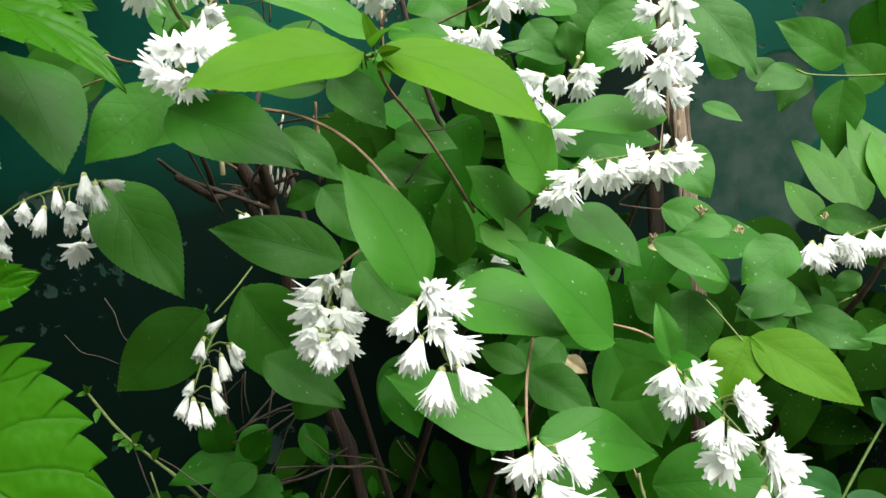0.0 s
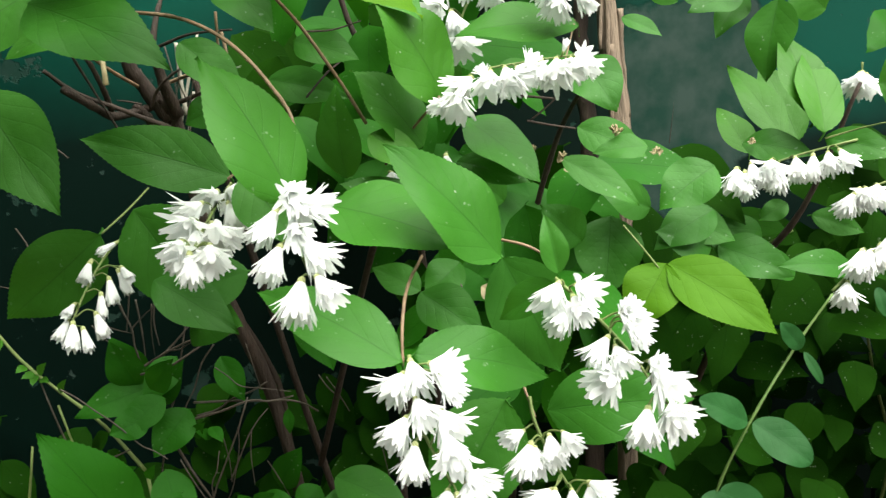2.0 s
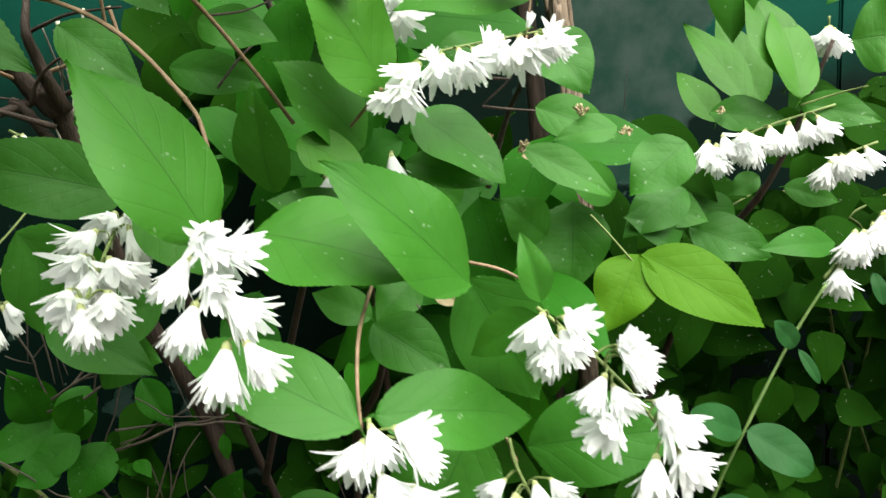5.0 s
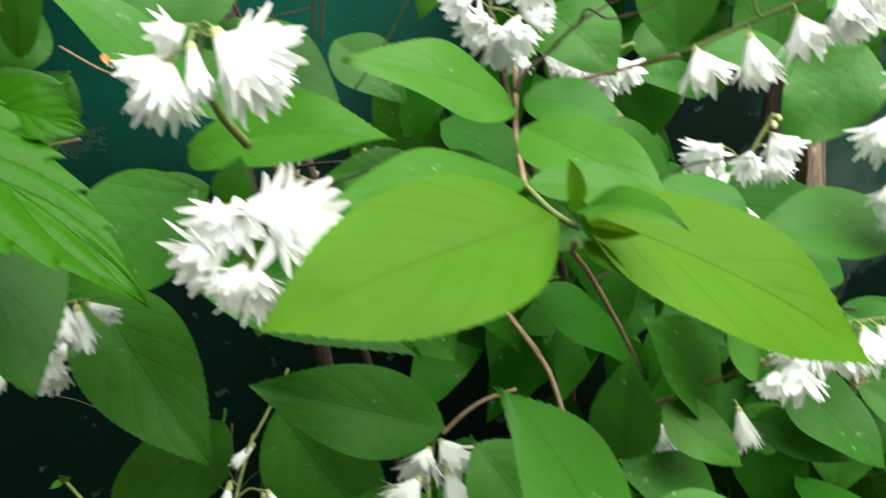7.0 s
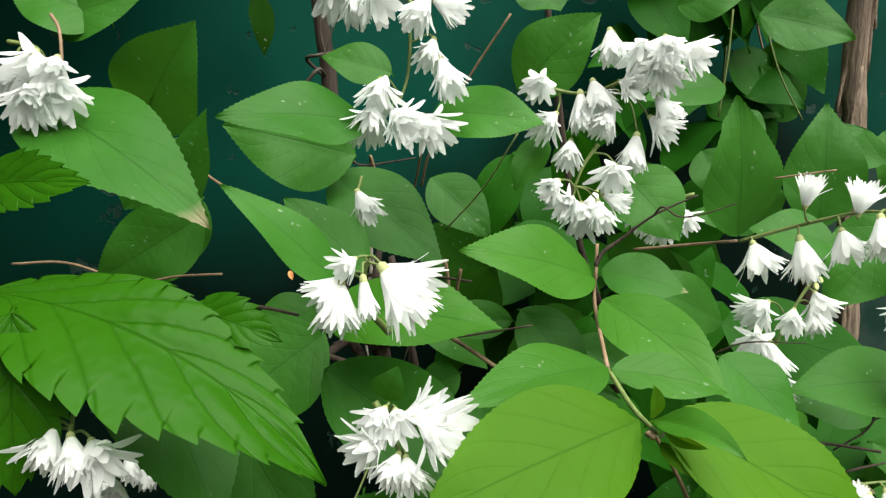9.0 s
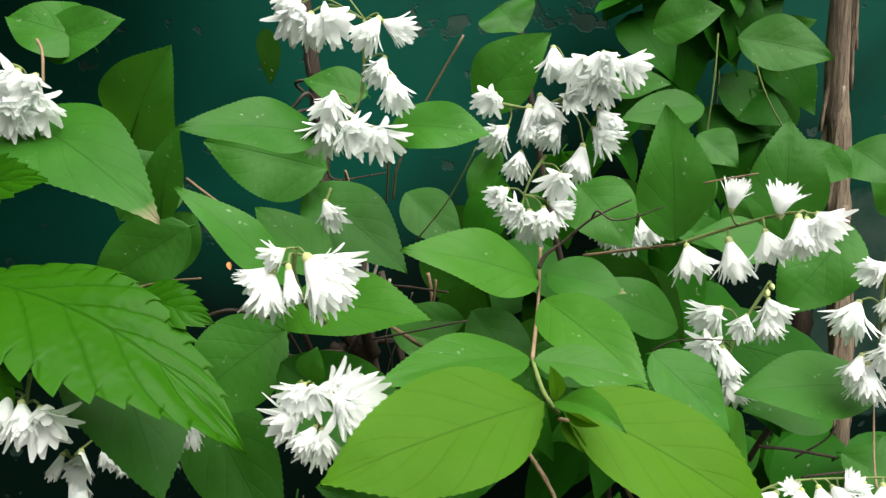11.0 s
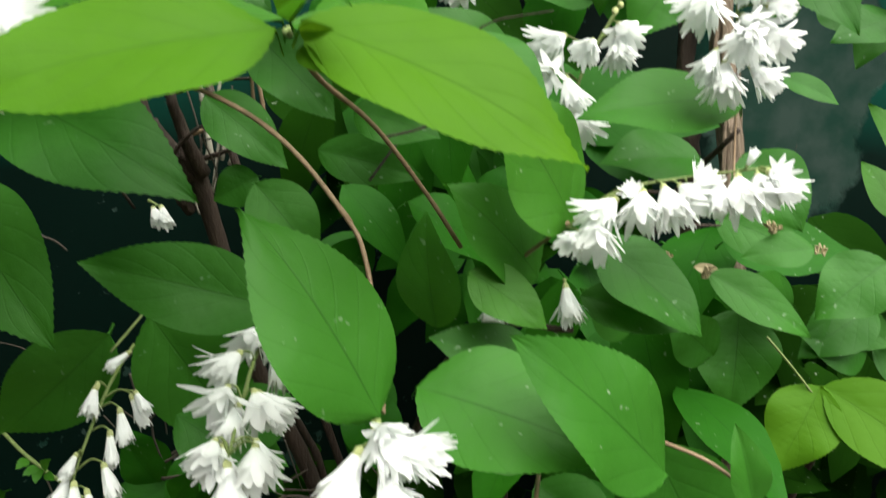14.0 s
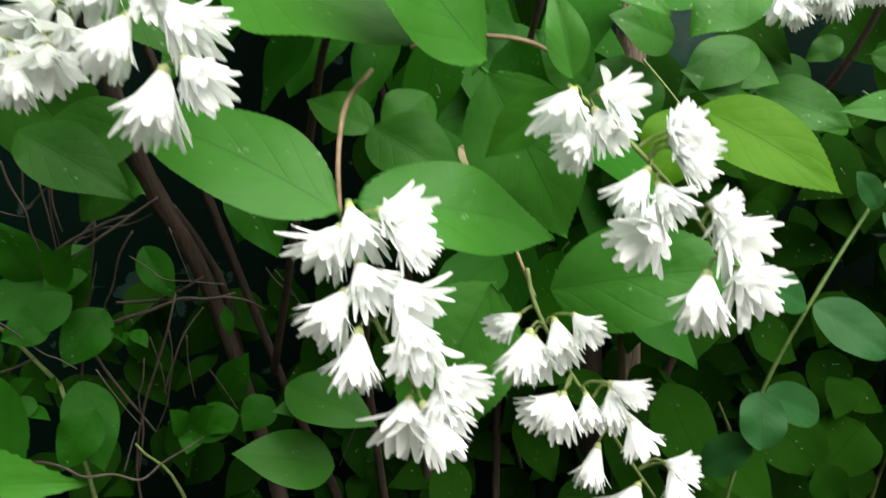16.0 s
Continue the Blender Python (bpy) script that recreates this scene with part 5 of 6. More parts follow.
# dead twigs in the low shade
branch([(-0.1685, 0.5, 0.8792), (-0.1668, 0.5004, 0.8659), (-0.1616, 0.5, 0.8513), (-0.1611, 0.4999, 0.839), (-0.1584, 0.5, 0.8258)], 0.00072, 0.00052, dead_mat, dead_brush, knots=7, name='twig')
branch([(-0.1876, 0.52, 0.8475), (-0.176, 0.5095, 0.848), (-0.1624, 0.5, 0.8483)], 0.00052, 0.00026, dead_mat, dead_brush, knots=7, name='twig')
branch([(-0.1458, 0.5, 0.8672), (-0.1502, 0.5037, 0.8485), (-0.1533, 0.51, 0.8287)], 0.00052, 0.00026, dead_mat, dead_brush, knots=7, name='twig')
branch([(-0.1616, 0.5, 0.8513), (-0.1533, 0.5009, 0.859), (-0.1446, 0.5, 0.8656)], 0.00052, 0.00026, dead_mat, dead_brush, knots=7, name='twig')
branch([(-0.1676, 0.5, 0.8199), (-0.1567, 0.5, 0.8251), (-0.1429, 0.5, 0.8328), (-0.131, 0.5011, 0.8381), (-0.116, 0.5, 0.8437), (-0.1057, 0.5008, 0.8458), (-0.0965, 0.5, 0.8502)], 0.00091, 0.00046, dead_mat, dead_brush, knots=7, name='twig')
branch([(-0.1448, 0.51, 0.8314), (-0.1327, 0.5045, 0.8343), (-0.123, 0.5, 0.8395), (-0.1059, 0.4964, 0.8418), (-0.0902, 0.49, 0.848)], 0.00049, 0.00029, dead_mat, dead_brush, knots=7, name='twig')
branch([(-0.1558, 0.52, 0.7717), (-0.1421, 0.5191, 0.7763), (-0.1308, 0.52, 0.7791), (-0.1154, 0.5179, 0.7835), (-0.0958, 0.52, 0.7893), (-0.0823, 0.52, 0.7883), (-0.0695, 0.52, 0.7887), (-0.0586, 0.5245, 0.7836), (-0.0507, 0.53, 0.7753)], 0.00105, 0.00058, dead_mat, dead_brush, knots=7, name='twig')
branch([(-0.1157, 0.52, 0.8314), (-0.1256, 0.5192, 0.8182), (-0.1332, 0.52, 0.8003), (-0.1397, 0.5194, 0.7895), (-0.144, 0.52, 0.7799)], 0.00058, 0.00040, dead_mat, dead_brush, knots=7, name='twig')
branch([(-0.1119, 0.51, 0.7355), (-0.103, 0.5092, 0.7536), (-0.0963, 0.51, 0.7672), (-0.0908, 0.515, 0.7755), (-0.0836, 0.52, 0.7832)], 0.00058, 0.00040, dead_mat, dead_brush, knots=7, name='twig')
branch([(-0.1005, 0.53, 0.7619), (-0.1037, 0.5328, 0.7424), (-0.1024, 0.53, 0.7202)], 0.00052, 0.00026, dead_mat, dead_brush, knots=7, name='twig')
branch([(-0.1427, 0.5, 0.7677), (-0.137, 0.5001, 0.7541), (-0.1291, 0.5, 0.7383), (-0.123, 0.5009, 0.7261), (-0.1169, 0.5, 0.7154)], 0.00098, 0.00058, dead_mat, dead_brush, knots=7, name='twig')
branch([(-0.1268, 0.49, 0.696), (-0.1199, 0.4922, 0.722), (-0.1177, 0.49, 0.7432), (-0.1127, 0.4888, 0.754), (-0.11, 0.49, 0.7671)], 0.00058, 0.00035, dead_mat, dead_brush, knots=7, name='twig')
branch([(-0.1325, 0.48, 0.7667), (-0.128, 0.4791, 0.7576), (-0.1228, 0.48, 0.7455), (-0.1188, 0.4794, 0.7391), (-0.1146, 0.48, 0.731)], 0.00049, 0.00029, dead_mat, dead_brush, knots=7, name='twig')
branch([(-0.1849, 0.48, 0.7682), (-0.1756, 0.4803, 0.7708), (-0.1646, 0.48, 0.7754)], 0.00065, 0.00046, dead_mat, dead_brush, knots=7, name='twig')
branch([(-0.1438, 0.4, 0.7629), (-0.1339, 0.4015, 0.7609), (-0.1213, 0.4, 0.7607), (-0.1132, 0.3998, 0.7578), (-0.1053, 0.4, 0.7525), (-0.0955, 0.4061, 0.7491), (-0.0854, 0.41, 0.743), (-0.0769, 0.416, 0.7472), (-0.066, 0.42, 0.7519), (-0.0632, 0.4253, 0.7519), (-0.0611, 0.43, 0.7515)], 0.00072, 0.00040, dead_mat, dead_brush, knots=7, name='twig')
branch([(-0.1137, 0.45, 0.7222), (-0.1112, 0.4537, 0.7298), (-0.1083, 0.46, 0.7392)], 0.00052, 0.00026, dead_mat, dead_brush, knots=7, name='twig')
branch([(-0.0868, 0.5, 0.8372), (-0.0828, 0.499, 0.8197), (-0.0801, 0.5, 0.8046)], 0.00039, 0.00023, dead_mat, dead_brush, knots=7, name='twig')
branch([(-0.1018, 0.48, 0.829), (-0.0942, 0.4808, 0.8222), (-0.0866, 0.48, 0.8157), (-0.0721, 0.479, 0.8137), (-0.0549, 0.48, 0.8106)], 0.00042, 0.00026, dead_mat, dead_brush, knots=7, name='twig')
branch([(-0.0943, 0.54, 0.7339), (-0.0893, 0.5421, 0.7216), (-0.0809, 0.54, 0.7053)], 0.00046, 0.00029, dead_mat, dead_brush, knots=7, name='twig')
branch([(-0.0526, 0.55, 0.7949), (-0.0466, 0.5489, 0.7856), (-0.0378, 0.55, 0.7755)], 0.00052, 0.00035, dead_mat, dead_brush, knots=7, name='twig')
branch([(-0.0106, 0.55, 0.7356), (-0.0069, 0.5472, 0.7153), (-0.004, 0.55, 0.695), (-0.012, 0.5475, 0.6775), (-0.0232, 0.55, 0.6538)], 0.00039, 0.00026, dead_mat, dead_brush, knots=7, name='twig')
branch([(-0.1881, 0.5, 0.8548), (-0.1808, 0.4999, 0.8452), (-0.1722, 0.5, 0.8387)], 0.00052, 0.00026, dead_mat, dead_brush, knots=7, name='twig')
branch([(-0.1438, 0.5, 0.869), (-0.1457, 0.4993, 0.8546), (-0.1445, 0.5, 0.8389)], 0.00058, 0.00040, dead_mat, dead_brush, knots=7, name='twig')
branch([(-0.1675, 0.52, 0.8814), (-0.1692, 0.5173, 0.8648), (-0.1753, 0.52, 0.8431)], 0.00058, 0.00040, dead_mat, dead_brush, knots=7, name='twig')
branch([(-0.1503, 0.48, 0.8264), (-0.1318, 0.4776, 0.831), (-0.1165, 0.48, 0.8391), (-0.1024, 0.4857, 0.8472), (-0.0856, 0.49, 0.8566)], 0.00085, 0.00052, dead_mat, dead_brush, knots=7, name='twig')
branch([(-0.106, 0.52, 0.7702), (-0.1077, 0.521, 0.7527), (-0.1126, 0.52, 0.7328), (-0.1174, 0.521, 0.7197), (-0.1264, 0.52, 0.7036)], 0.00046, 0.00029, dead_mat, dead_brush, knots=7, name='twig')
branch([(-0.1434, 0.54, 0.7817), (-0.1213, 0.5423, 0.7809), (-0.1029, 0.54, 0.7814), (-0.0857, 0.5401, 0.7807), (-0.0702, 0.54, 0.7836)], 0.00091, 0.00058, dead_mat, dead_brush, knots=7, name='twig')
branch([(-0.1182, 0.52, 0.7668), (-0.1155, 0.5209, 0.7452), (-0.1152, 0.52, 0.7287)], 0.00046, 0.00029, dead_mat, dead_brush, knots=7, name='twig')
branch([(-0.1928, 0.46, 0.8264), (-0.1831, 0.4607, 0.8196), (-0.1745, 0.46, 0.8127), (-0.1604, 0.46, 0.801), (-0.1473, 0.46, 0.7873), (-0.1402, 0.4609, 0.7829), (-0.1313, 0.46, 0.7771)], 0.00052, 0.00037, dead_mat, dead_brush, knots=7, name='twig')
branch([(-0.3286, 0.6, 0.8792), (-0.3236, 0.6002, 0.8725), (-0.3162, 0.6, 0.8639), (-0.3009, 0.601, 0.8587), (-0.2862, 0.6, 0.8524)], 0.00046, 0.00029, dead_mat, dead_brush, knots=7, name='twig')
branch([(-0.2903, 0.6, 0.9076), (-0.2845, 0.6012, 0.8947), (-0.2817, 0.6, 0.8833), (-0.2789, 0.5992, 0.8759), (-0.2742, 0.6, 0.8684)], 0.00065, 0.00040, dead_mat, dead_brush, knots=7, name='twig')
branch([(-0.2578, 0.5, 0.86), (-0.2392, 0.5, 0.8322), (-0.2176, 0.5, 0.8103), (-0.1903, 0.5, 0.7839), (-0.166, 0.5, 0.749)], 0.00106, 0.00125, stalk_mat, weed, name='stem', knots=8)
branch([(-0.1660, 0.5, 0.7490), (-0.1460, 0.51, 0.4), (-0.06, 0.52, -0.03)], 0.00125, 0.0016, stalk_mat, weed, name='stem')
leaf((-0.2578, 0.5, 0.86), (-0.2604, 0.49, 0.8607), (0.79, -0.16, 0.6), 0.0037, fresh_mat, weed, coarse=5, n=20, half=2)
leaf((-0.2578, 0.5, 0.86), (-0.2542, 0.49, 0.8692), (0.8, -0.22, -0.56), 0.0037, fresh_mat, weed, coarse=5, n=20, half=2)
leaf((-0.2578, 0.5, 0.86), (-0.2472, 0.49, 0.868), (-0.53, -0.8, -0.29), 0.0036, fresh_mat, weed, coarse=5, n=20, half=2)
leaf((-0.2513, 0.5, 0.8486), (-0.2488, 0.49, 0.8407), (0.13, -0.59, 0.79), 0.0049, fresh_mat, weed, coarse=5, n=20, half=2)
leaf((-0.2368, 0.5, 0.8288), (-0.2389, 0.49, 0.828), (0.61, -0.19, 0.77), 0.0057, fresh_mat, weed, coarse=5, n=20, half=2)
leaf((-0.2303, 0.5, 0.8226), (-0.2167, 0.49, 0.834), (-0.53, -0.84, -0.11), 0.0064, fresh_mat, weed, coarse=5, n=20, half=2)
leaf((-0.2311, 0.5, 0.8227), (-0.2293, 0.49, 0.8185), (0.15, -0.36, 0.92), 0.0057, fresh_mat, weed, coarse=5, n=20, half=2)
leaf((-0.2318, 0.5, 0.8236), (-0.2359, 0.49, 0.8237), (0.69, -0.27, 0.68), 0.0057, fresh_mat, weed, coarse=5, n=20, half=2)
leaf((-0.2291, 0.5, 0.8193), (-0.217, 0.49, 0.8203), (-0.4, -0.4, 0.83), 0.0049, fresh_mat, weed, coarse=5, n=20, half=2)
leaf((-0.2177, 0.5, 0.8095), (-0.2054, 0.49, 0.8221), (-0.48, -0.85, -0.21), 0.0056, fresh_mat, weed, coarse=5, n=20, half=2)
branch([(-0.1846, 0.56, 0.8556), (-0.1827, 0.5587, 0.8319), (-0.1835, 0.56, 0.8104)], 0.00065, 0.00046, dead_mat, dead_brush, knots=7, name='twig')
branch([(-0.1735, 0.52, 0.8123), (-0.1597, 0.5252, 0.8194), (-0.1496, 0.53, 0.8285), (-0.1418, 0.5338, 0.8364), (-0.1336, 0.54, 0.8456)], 0.00098, 0.00058, dead_mat, dead_brush, knots=7, name='twig')
branch([(-0.1516, 0.52, 0.7854), (-0.1447, 0.5179, 0.7996), (-0.1398, 0.52, 0.8146)], 0.00052, 0.00026, dead_mat, dead_brush, knots=7, name='twig')
branch([(-0.1421, 0.54, 0.7714), (-0.1266, 0.5414, 0.7753), (-0.1149, 0.54, 0.7833), (-0.1005, 0.5384, 0.7887), (-0.088, 0.54, 0.7951)], 0.00085, 0.00058, dead_mat, dead_brush, knots=7, name='twig')
branch([(-0.0472, 0.55, 0.7932), (-0.04, 0.5501, 0.781), (-0.0325, 0.55, 0.7657)], 0.00046, 0.00029, dead_mat, dead_brush, knots=7, name='twig')
branch([(-0.1065, 0.5, 1.0179), (-0.1094, 0.4991, 1.0038), (-0.1156, 0.5, 0.989)], 0.00046, 0.00035, dead_mat, dead_brush, knots=7, name='twig')
branch([(-0.1226, 0.52, 1.0305), (-0.1182, 0.5187, 1.0055), (-0.1202, 0.52, 0.984)], 0.00052, 0.00040, dead_mat, dead_brush, knots=7, name='twig')
branch([(-0.0966, 0.47, 1.0259), (-0.0961, 0.4711, 1.015), (-0.0974, 0.47, 1.0066), (-0.0958, 0.4756, 0.9929), (-0.0982, 0.48, 0.9777)], 0.00046, 0.00035, dead_mat, dead_brush, knots=7, name='twig')
branch([(-0.0842, 0.48, 1.0299), (-0.0884, 0.4801, 1.0177), (-0.0918, 0.48, 1.0082), (-0.0963, 0.4808, 0.995), (-0.1, 0.48, 0.983)], 0.00046, 0.00035, dead_mat, dead_brush, knots=7, name='twig')
branch([(-0.0933, 0.46, 1.008), (-0.0867, 0.4604, 1.0089), (-0.0802, 0.46, 1.0112), (-0.0743, 0.4594, 1.0122), (-0.0698, 0.46, 1.0135)], 0.00046, 0.00017, dead_mat, dead_brush, knots=7, name='twig')
branch([(-0.153, 0.42, 0.9764), (-0.1476, 0.4208, 0.9735), (-0.1428, 0.42, 0.9696)], 0.00052, 0.00040, dead_mat, dead_brush, knots=7, name='twig')
branch([(-0.1391, 0.49, 1.1665), (-0.1394, 0.4896, 1.1522), (-0.1362, 0.49, 1.1401)], 0.00049, 0.00035, dead_mat, dead_brush, knots=7, name='twig')
branch([(-0.126, 0.48, 1.1659), (-0.1306, 0.4793, 1.157), (-0.135, 0.48, 1.1455)], 0.00049, 0.00035, dead_mat, dead_brush, knots=7, name='twig')
branch([(0.0589, 0.37, 0.9097), (0.0608, 0.3646, 0.9069), (0.0624, 0.36, 0.9038)], 0.00052, 0.00035, dead_mat, dead_brush, knots=7, name='twig')
branch([(0.2437, 0.56, 1.0426), (0.2531, 0.56, 1.0387), (0.275, 0.55, 1.0352), (0.2995, 0.54, 1.0336)], 0.00077, 0.00062, stalk_mat, fence_vine, name='stem')
branch([(0.1, 0.67, 1.1753), (0.1035, 0.67, 1.1373), (0.0995, 0.665, 1.099)], 0.00115, 0.00077, stalk_mat, fence_vine, name='stem')
branch([(0.1303, 0.7, 1.1658), (0.1404, 0.7, 1.1372), (0.1586, 0.69, 1.1005)], 0.00086, 0.00067, twig_mat, fence_vine, name='stem')
leaf((0.253, 0.57, 1.0418), (0.2149, 0.56, 1.031), (0.05, -0.81, 0.59), 0.0244, leaf_mat, fence_vine)
leaf((0.2327, 0.66, 1.0467), (0.2025, 0.65, 1.0842), (0.26, -0.96, -0.05), 0.0337, leaf_mat, fence_vine)
leaf((0.3291, 0.62, 1.0306), (0.2925, 0.61, 1.0581), (0.24, -0.97, -0.03), 0.0380, leaf_mat, fence_vine)
leaf((0.2165, 0.6, 1.0763), (0.1971, 0.6, 1.0984), (-0.01, -1, -0.01), 0.0250, fresh_mat, fence_vine)
leaf((0.0905, 0.66, 1.1797), (0.0543, 0.64, 1.1734), (0.34, -0.78, 0.52), 0.0297, leaf_mat, fence_vine)
leaf((0.0977, 0.66, 1.1833), (0.1191, 0.65, 1.1656), (-0.03, -0.88, 0.47), 0.0259, leaf_mat, fence_vine)
leaf((0.1261, 0.68, 1.161), (0.1643, 0.66, 1.1784), (-0.55, -0.75, 0.35), 0.0269, leaf_mat, fence_vine)
leaf((0.1526, 0.66, 1.0985), (0.1213, 0.65, 1.1337), (0.33, -0.94, 0.03), 0.0334, leaf_mat, fence_vine)
leaf((0.1242, 0.66, 1.1258), (0.1419, 0.65, 1.1523), (-0.58, -0.81, 0.08), 0.0201, fresh_mat, fence_vine)

# flower clusters
cluster([(0.0088, 0.278, 0.9616), (0.0095, 0.2727, 0.9516), (0.0142, 0.2673, 0.9389), (0.0189, 0.262, 0.9332)], [(0.0093, 0.273, 0.9617, 0.0183, 0.2636, 0.9512), (0.0123, 0.2711, 0.9585, 0.0277, 0.267, 0.9547), (0.0049, 0.2725, 0.9562, -0.0018, 0.2615, 0.9458), (0.0066, 0.266, 0.945, 0.0025, 0.2549, 0.933), (0.0155, 0.2645, 0.9469, 0.0253, 0.2558, 0.939), (0.0136, 0.2619, 0.9342, 0.0137, 0.251, 0.9223), (0.0201, 0.2567, 0.9364, 0.028, 0.2448, 0.929), (0.0103, 0.2703, 0.9521, 0.0163, 0.2577, 0.9461), (0.0098, 0.2739, 0.9615, 0.0162, 0.2634, 0.9609)], shrub, 'hanging cluster of double white flowers')
cluster([(-0.0429, 0.375, 0.9558), (-0.0446, 0.3507, 0.9463), (-0.0422, 0.3263, 0.9399), (-0.0388, 0.302, 0.9363)], [(-0.0405, 0.3641, 0.9545, -0.0317, 0.3523, 0.9483), (-0.0448, 0.3601, 0.9542, -0.0476, 0.3476, 0.9458), (-0.0383, 0.3546, 0.9491, -0.0347, 0.3446, 0.9371), (-0.0478, 0.3471, 0.9508, -0.0583, 0.3365, 0.9467), (-0.0467, 0.3307, 0.9462, -0.0507, 0.3188, 0.9397), (-0.0381, 0.3341, 0.9423, -0.0276, 0.3249, 0.9358), (-0.0424, 0.326, 0.9423, -0.0423, 0.3149, 0.9343), (-0.0385, 0.3313, 0.944, -0.0324, 0.3211, 0.9322), (-0.0423, 0.3058, 0.9417, -0.0446, 0.2952, 0.9336), (-0.0413, 0.308, 0.9389, -0.0434, 0.2995, 0.9263), (-0.0374, 0.3001, 0.9379, -0.0341, 0.2924, 0.9246), (-0.0332, 0.3126, 0.9376, -0.0252, 0.3018, 0.9317), (-0.0312, 0.3058, 0.9395, -0.0282, 0.2941, 0.9312)], shrub, 'hanging cluster of double white flowers')
cluster([(-0.1263, 0.43, 0.923), (-0.1262, 0.4073, 0.9165), (-0.1263, 0.3847, 0.9048), (-0.1265, 0.362, 0.889)], [(-0.1244, 0.4215, 0.9228, -0.1291, 0.4101, 0.9171), (-0.1286, 0.398, 0.9171, -0.1296, 0.3866, 0.9074), (-0.1134, 0.4004, 0.9134, -0.1023, 0.3911, 0.9087), (-0.1154, 0.4006, 0.9118, -0.1099, 0.3919, 0.8999), (-0.1168, 0.3922, 0.9097, -0.1129, 0.3834, 0.8978), (-0.1184, 0.3851, 0.9036, -0.1148, 0.3748, 0.8936), (-0.1152, 0.3716, 0.8972, -0.1093, 0.362, 0.8868), (-0.1241, 0.3695, 0.9029, -0.1248, 0.3569, 0.8981), (-0.1256, 0.3641, 0.8969, -0.1276, 0.3539, 0.889), (-0.1211, 0.3603, 0.8962, -0.1191, 0.3507, 0.8837), (-0.1163, 0.3597, 0.8936, -0.1109, 0.3499, 0.8863), (-0.1287, 0.4005, 0.9184, -0.1269, 0.3957, 0.9164, 2)], shrub, 'half-open cluster of white flowers and buds', half=True)
cluster([(-0.1518, 0.375, 1.0071), (-0.1666, 0.3667, 1.0068), (-0.1887, 0.3583, 1.0022), (-0.2021, 0.35, 0.993)], [(-0.1618, 0.3617, 1.0109, -0.1536, 0.3529, 0.9981), (-0.1582, 0.3645, 1.0063, -0.1529, 0.3569, 0.9927), (-0.1558, 0.3682, 1.0059, -0.1426, 0.3585, 1.0015), (-0.1756, 0.359, 1.0053, -0.173, 0.3482, 0.9951), (-0.1812, 0.3565, 0.9968, -0.1813, 0.3473, 0.9843), (-0.1692, 0.3585, 0.9979, -0.1608, 0.3474, 0.9877), (-0.1714, 0.3587, 0.9939, -0.1661, 0.3495, 0.9825), (-0.187, 0.3504, 1, -0.183, 0.3391, 0.99), (-0.1991, 0.3493, 0.9942, -0.1941, 0.3378, 0.9847), (-0.1995, 0.3465, 0.9864, -0.1926, 0.3379, 0.9732), (-0.2022, 0.3455, 0.9827, -0.193, 0.3342, 0.9729)], shrub, 'half-open cluster of white flowers and buds', half=True)
cluster([(0.0580, 0.3470, 0.9880), (0.0730, 0.3480, 0.9980), (0.0930, 0.3490, 1.0010), (0.1190, 0.3490, 1.0030)], [(0.0660, 0.3430, 0.9910, 0.0660, 0.3310, 0.9780, 3), (0.0720, 0.3450, 0.9960, 0.0640, 0.3350, 0.9890), (0.0770, 0.3450, 0.9960, 0.0750, 0.3430, 1.0020, 3), (0.0800, 0.3440, 0.9980, 0.0800, 0.3330, 0.9870, 3), (0.0860, 0.3450, 0.9990, 0.0880, 0.3340, 0.9880), (0.0910, 0.3460, 0.9990, 0.0960, 0.3360, 0.9910, 3), (0.0950, 0.3450, 0.9990, 0.0990, 0.3420, 1.0060, 3), (0.1010, 0.3460, 1.0010, 0.1020, 0.3360, 0.9910), (0.1070, 0.3450, 1.0010, 0.1060, 0.3350, 0.9900, 3), (0.1130, 0.3470, 1.0010, 0.1120, 0.3370, 0.9910, 3), (0.1160, 0.3460, 1.0020, 0.1200, 0.3370, 0.9930), (0.1160, 0.3450, 1.0020, 0.1210, 0.3380, 1.0020, 3), (0.1100, 0.3470, 1.0040, 0.1110, 0.3440, 1.0100, 1), (0.0610, 0.3430, 0.9870, 0.0560, 0.3340, 0.9860)], shrub, 'sideways cluster of double white flowers', thick=0.0006)
cluster([(0.1227, 0.4, 1.0782), (0.1189, 0.3925, 1.0579), (0.1166, 0.385, 1.0341)], [(0.1088, 0.3879, 1.0549, 0.0991, 0.3781, 1.0444), (0.12, 0.3935, 1.0689, 0.1093, 0.3826, 1.0674), (0.127, 0.3958, 1.0721, 0.1295, 0.384, 1.0626), (0.1239, 0.3904, 1.0613, 0.1147, 0.3792, 1.0514), (0.1297, 0.3911, 1.0582, 0.1229, 0.3801, 1.0479), (0.1256, 0.3831, 1.0486, 0.1297, 0.3729, 1.0455), (0.1191, 0.3875, 1.046, 0.122, 0.3753, 1.0361), (0.1096, 0.3819, 1.0357, 0.1022, 0.3717, 1.0282), (0.1128, 0.3832, 1.0317, 0.1118, 0.3718, 1.0204), (0.1208, 0.3824, 1.0304, 0.1239, 0.3713, 1.0219), (0.1262, 0.3837, 1.0412, 0.1302, 0.3735, 1.0324), (0.1199, 0.3813, 1.0417, 0.1143, 0.3694, 1.0342)], shrub, 'hanging cluster of double white flowers')
